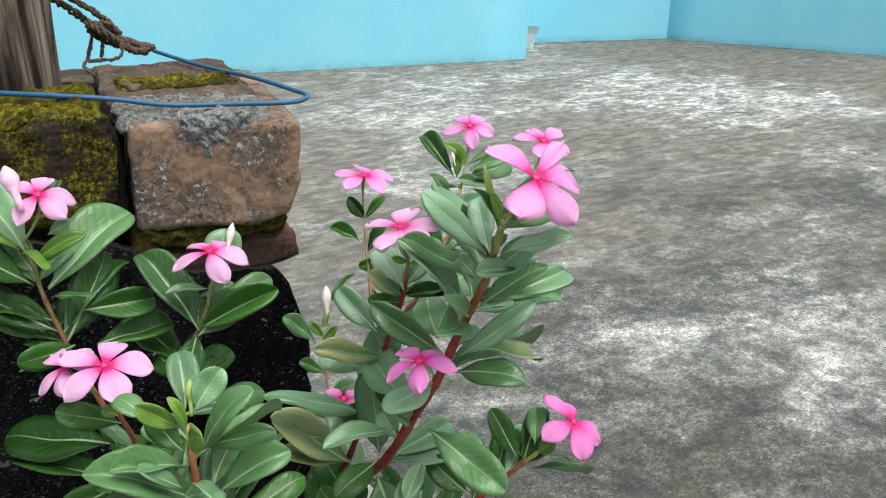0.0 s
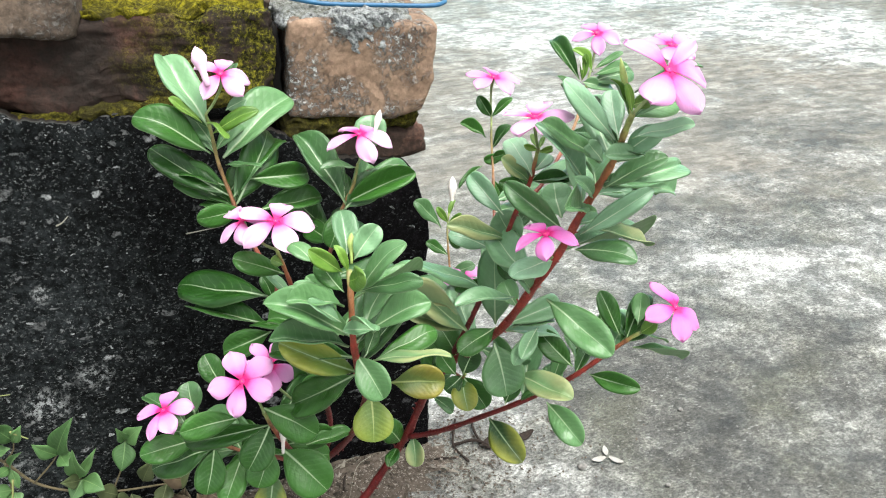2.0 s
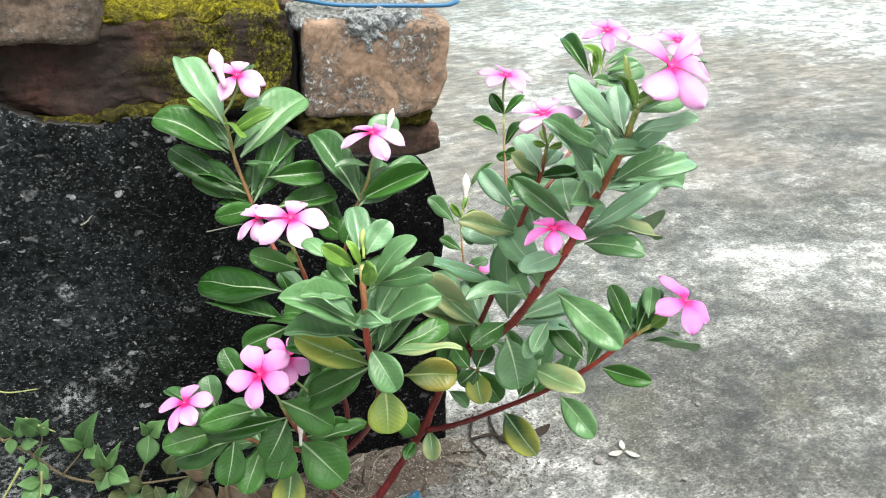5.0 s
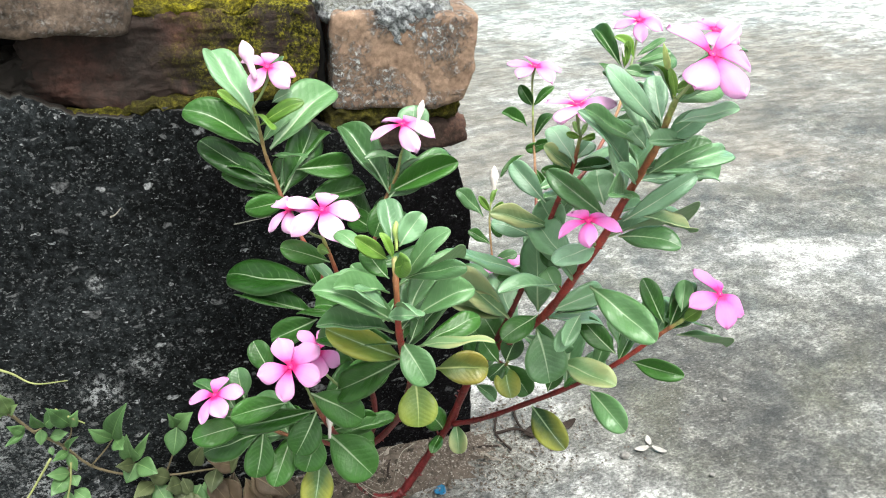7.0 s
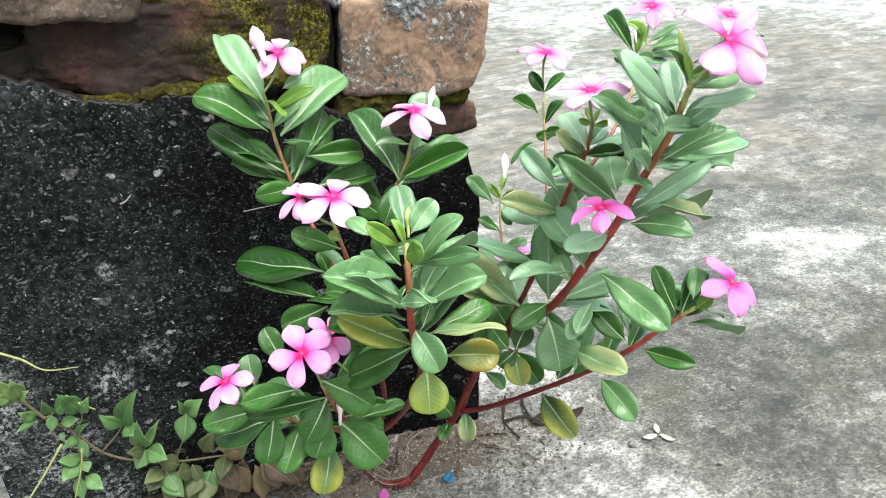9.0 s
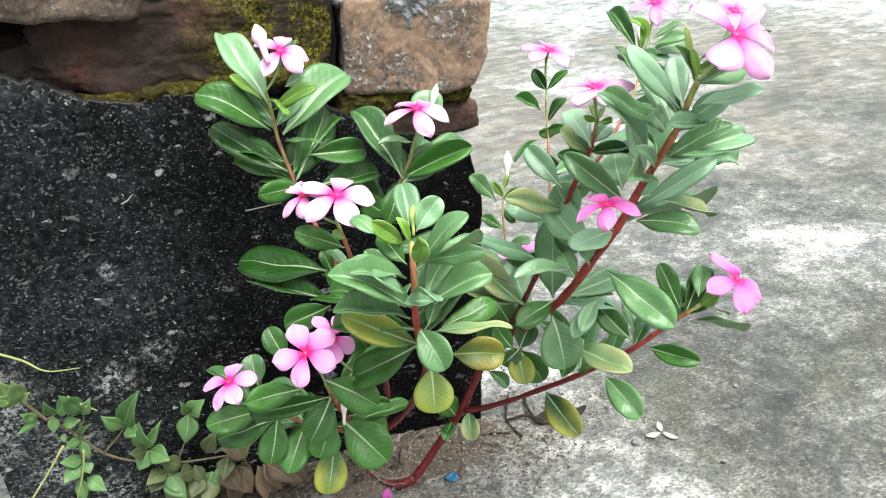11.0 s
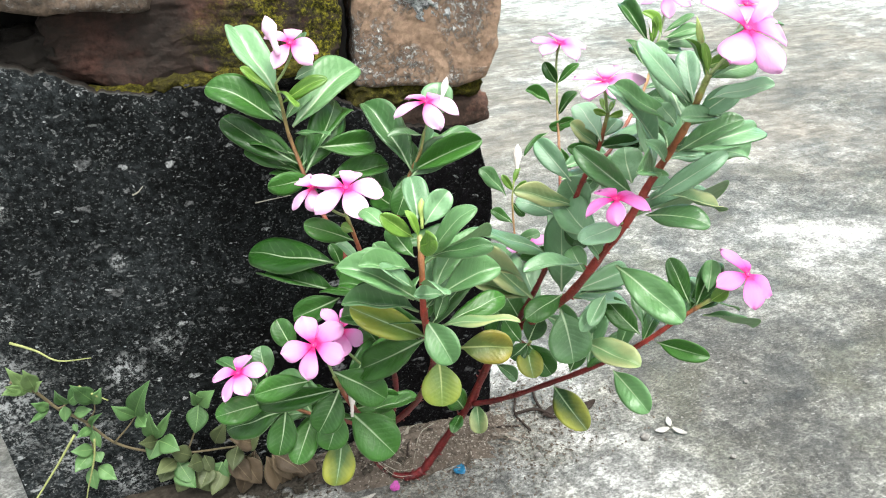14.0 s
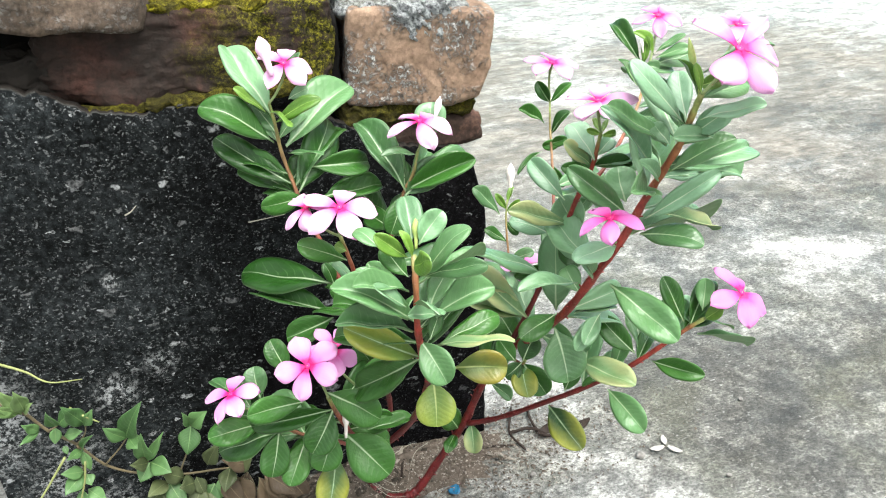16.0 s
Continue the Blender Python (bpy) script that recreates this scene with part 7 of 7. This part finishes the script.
def soil_patch(cx, cy, rx, ry, high, seed):
    """A thin fan of soil against the pillar's foot, ragged at its rim."""
    bm = bmesh.new()
    rings, spokes = 14, 64
    g = []
    for i in range(rings + 1):
        row = []
        for k in range(spokes):
            a = 2 * math.pi * k / spokes
            rad = 1 + 0.35 * noise.noise(Vector((math.cos(a) * 2.2, math.sin(a) * 2.2, seed))) + 0.22 * noise.noise(Vector((math.cos(a) * 9, math.sin(a) * 9, seed)))
            u = i / rings
            x = cx + rx * rad * u * math.cos(a)
            y = cy + ry * rad * u * math.sin(a)
            z = high * (1 - u) ** 1.3 + 0.004 * (1 - u) * noise.noise(Vector((x * 60, y * 60, 1))) - 0.0040 * u + 0.001
            row.append(bm.verts.new((x, y, z)))
        g.append(row)
    for i in range(rings):
        for k in range(spokes):
            q = (g[i][k], g[i + 1][k], g[i + 1][(k + 1) % spokes], g[i][(k + 1) % spokes])
            bm.faces.new(q)
    bmesh.ops.remove_doubles(bm, verts=bm.verts[:], dist=1e-5)
    bmesh.ops.recalc_face_normals(bm, faces=bm.faces[:])
    return bm


tagged(mesh_object("leaf_mould", soil_patch(-0.36, -0.012, 0.15, 0.036, 0.010, 9), MOULD), "dark crumbly leaf mould under the creeping weed", "leaf mould", kind="stuff")
tagged(mesh_object("soil", soil_patch(-0.105, -0.026, 0.135, 0.052, 0.016, 4), SOIL), "thin dry brown soil heaped round the plant's foot", "soil", kind="stuff")


def crumbs(name, count, cx, cy, sx, sy, low, high, material, label, flat=0.5, seed=1):
    rng = random.Random(seed)
    verts, faces = [], []
    for _ in range(count):
        x, y = rng.gauss(cx, sx), rng.gauss(cy, sy)
        if y > -0.006 and -0.50 < x < -0.005:
            y = -0.006 - rng.random() * 0.04
        r = low + (high - low) * rng.random() ** 2.5
        t = rng.random() * 6.283
        e = rng.uniform(1.0, 2.4)
        b = len(verts)
        lift = 0.0
        d = math.hypot((x + 0.105) / 0.165, (y + 0.030) / 0.066)
        if d < 1:
            lift = 0.015 * (1 - d) ** 1.3
        for dx, dy, dz in ((1, 0, 0.3), (0, 1, 0.35), (-1, 0, 0.3), (0, -1, 0.25), (0.2, 0.1, 1.0), (0, 0, -0.3)):
            px, py = dx * r * e * rng.uniform(0.7, 1.2), dy * r * rng.uniform(0.7, 1.2)
            verts.append((x + px * math.cos(t) - py * math.sin(t), y + px * math.sin(t) + py * math.cos(t), lift + dz * r * flat * 1.6))
        for a, c in ((0, 1), (1, 2), (2, 3), (3, 0)):
            faces.append((b + a, b + c, b + 4))
            faces.append((b + c, b + a, b + 5))
    me = bpy.data.meshes.new(name)
    me.from_pydata(verts, [], faces)
    me.materials.append(material)
    return tagged(new(name, me), label, "litter", kind="stuff")


crumbs("chaff", 2600, -0.07, -0.035, 0.075, 0.028, 0.0003, 0.0012, CHAFF, "pale chaff and straw bits scattered on the soil", 0.4, 3)
crumbs("soil_crumbs", 3200, -0.05, -0.040, 0.105, 0.045, 0.0004, 0.0018, SOIL, "small brown soil crumbs scattered by the pillar", 0.8, 4)
crumbs("grit", 1100, 0.20, -0.06, 0.26, 0.12, 0.0003, 0.0012, PEBBLE, "pale grit scattered over the concrete", 0.7, 5)
crumbs("leaf_crumbs", 1500, -0.34, -0.035, 0.10, 0.018, 0.001, 0.0045, MOULD, "dark leaf crumbs under the weed", 0.4, 6)


def flake(name, at, size, turn, material, label, bend=0.3, category="petal"):
    """A small curled flake lying on the ground."""
    bm = bmesh.new()
    g = []
    for i in range(7):
        u = i / 6
        half = 0.5 * math.sin(math.pi * min(0.97, max(0.06, u))) ** 0.7 * size[1]
        g.append([[bm.verts.new((size[0] * (u - 0.5), t * half, 0.0012 + k * 0.0006 + bend * size[0] * ((u - 0.5) ** 2 + 0.4 * t * t * 0.25))) for t in (-1, -0.5, 0, 0.5, 1)] for k in (0, 1)])
    for a, b in zip(g, g[1:]):
        for j in range(4):
            bm.faces.new((a[1][j], b[1][j], b[1][j + 1], a[1][j + 1]))
            bm.faces.new((a[0][j + 1], b[0][j + 1], b[0][j], a[0][j]))
        bm.faces.new((a[0][0], b[0][0], b[1][0], a[1][0]))
        bm.faces.new((a[1][4], b[1][4], b[0][4], a[0][4]))
    bmesh.ops.recalc_face_normals(bm, faces=bm.faces[:])
    ob = mesh_object(name, bm, material)
    ob.matrix_basis = pose(*at, 0, 0, turn)
    return tagged(ob, label, category)


flake("fallen_petal", (0.169, -0.099, 0), (0.017, 0.008), 176, SHELL, "dry white fallen petal on grey concrete")
flake("fallen_petal", (0.183, -0.090, 0), (0.015, 0.007), 69, SHELL, "dry white fallen petal on grey concrete")
flake("fallen_petal", (0.186, -0.108, 0.001), (0.017, 0.007), -51, SHELL, "dry white fallen petal on grey concrete")
flake("fallen_petal", (-0.141, -0.081, 0), (0.014, 0.011), 65, PINK_BIT, "crumpled magenta fallen petal on the concrete", 0.9)
flake("plastic_scrap", (-0.069, -0.081, 0), (0.014, 0.014), 40, BLUE_BIT, "small crumpled blue plastic scrap on the concrete", 0.9, "scrap")
flake("dry_leaf", (0.104, -0.036, 0), (0.030, 0.012), 12, TWIG, "dark curled dry leaf on the concrete", 0.5, "leaf litter")
flake("dry_leaf", (0.062, -0.030, 0), (0.026, 0.012), 30, TWIG, "dark curled dry leaf beside the plant", 0.6, "leaf litter")
flake("dry_leaf", (-0.008, -0.045, 0), (0.018, 0.006), -20, CHAFF, "pale dry leaf flake beside the plant", 0.3, "leaf litter")
flake("dry_leaf", (0.004, -0.055, 0), (0.022, 0.005), -50, CHAFF, "pale dry leaf sliver beside the plant", 0.3, "leaf litter")
flake("dry_leaf", (-0.175, -0.085, 0), (0.026, 0.006), 10, SHELL, "white dry sliver on the concrete", 0.2, "leaf litter")
flake("dry_leaf", (-0.112, -0.022, 0.012), (0.026, 0.005), 60, CHAFF, "pale dry leaf sliver lying on the soil", 0.2, "leaf litter")


def stone(at, size, seed, label):
    bm = bmesh.new()
    bmesh.ops.create_icosphere(bm, subdivisions=3, radius=1)
    for v in bm.verts:
        v.co += Vector(noise.turbulence_vector(v.co * 1.3 + Vector((seed, 0, 0)), 3, False)) * 0.25
        v.co = Vector((v.co.x * size[0], v.co.y * size[1], v.co.z * size[2]))
    low = min(v.co.z for v in bm.verts)
    for v in bm.verts:
        v.co.z -= low * 0.85
    ob = mesh_object("pebble", bm, PEBBLE)
    ob.location = at
    return tagged(ob, label, "pebble", group="pebbles on the concrete")


stone((0.145, -0.103, 0), (0.006, 0.0042, 0.0034), 1.0, "small pale pebble on the concrete")
stone((0.020, -0.088, 0), (0.004, 0.003, 0.003), 2.0, "tiny grey pebble on the concrete")
stone((0.31, -0.06, 0), (0.0032, 0.0028, 0.002), 3.0, "tiny pale pebble on bare concrete")
stone((0.22, -0.16, 0), (0.003, 0.0026, 0.002), 4.0, "tiny grey pebble on bare concrete")


def twig(points, radius, label):
    pts = curve_points(points, 5)
    ob = mesh_object("twig", tube(pts, radius, 6, wobble=0.3), TWIG)
    return tagged(ob, label, "twig", group="dry twigs by the plant")


twig([(0.040, 0.020, 0.002), (0.029, -0.002, 0.006), (0.021, -0.022, 0.003), (0.028, -0.050, 0.002)], 0.0014, "thin dark dry twig lying on the concrete")
twig([(0.058, 0.012, 0.002), (0.052, -0.012, 0.005), (0.056, -0.036, 0.003), (0.074, -0.040, 0.002)], 0.0017, "bent dark dry twig lying on the concrete")
twig([(0.020, -0.020, 0.003), (0.045, -0.024, 0.006), (0.062, -0.036, 0.003)], 0.0018, "thin dark dry twig lying on the concrete")
twig([(-0.015, -0.030, 0.002), (0.004, -0.036, 0.003), (0.020, -0.040, 0.002)], 0.0012, "thin dark dry twig lying on the concrete")
twig([(-0.100, -0.020, 0.014), (-0.112, -0.034, 0.014), (-0.118, -0.050, 0.010)], 0.0012, "short dry twig lying on the soil")

# fibres and straws round the root
for line in (((-0.076, -0.012, 0.012), (-0.097, -0.028, 0.016), (-0.114, -0.058, 0.006)), ((-0.126, -0.022, 0.013), (-0.102, -0.014, 0.017), (-0.088, -0.010, 0.014)),
             ((-0.158, -0.023, 0.010), (-0.147, -0.047, 0.009), (-0.132, -0.067, 0.010), (-0.112, -0.072, 0.014)), ((-0.156, -0.033, 0.010), (-0.139, -0.068, 0.008), (-0.121, -0.078, 0.010)),
             ((-0.154, -0.020, 0.012), (-0.142, -0.042, 0.011), (-0.128, -0.062, 0.013)), ((-0.005, -0.048, 0.003), (0.008, -0.062, 0.004), (0.010, -0.082, 0.003))):
    tagged(grass_stalk(line, "pale dry straw lying by the plant's root", 0.0005, STRAW_PALE), group="straws by the root")

# a scrap of paper at the far wall's corner
PAPER = plain("white_paper", (0.74, 0.74, 0.70), 0.8, 0.15, 40, 0.2)
bm = bmesh.new()
rows = [[bm.verts.new((1.975 + 0.055 * (0.3 + 0.7 * v) * u + 0.006 * math.sin(3 * v), 2.52 - 0.03 * u - 0.01 * math.cos(4 * v + u), 0.002 + 0.10 * v)) for u in (0, 0.35, 0.7, 1.0)] for v in (0, 0.3, 0.65, 1.0)]
for a, b in zip(rows, rows[1:]):
    for j in range(3):
        bm.faces.new((a[j], a[j + 1], b[j + 1], b[j]))
bmesh.ops.solidify(bm, geom=bm.faces[:], thickness=0.002)
tagged(mesh_object("paper_scrap", bm, PAPER, smooth=False), "crumpled white paper scrap leaning at the blue wall's corner", "paper")
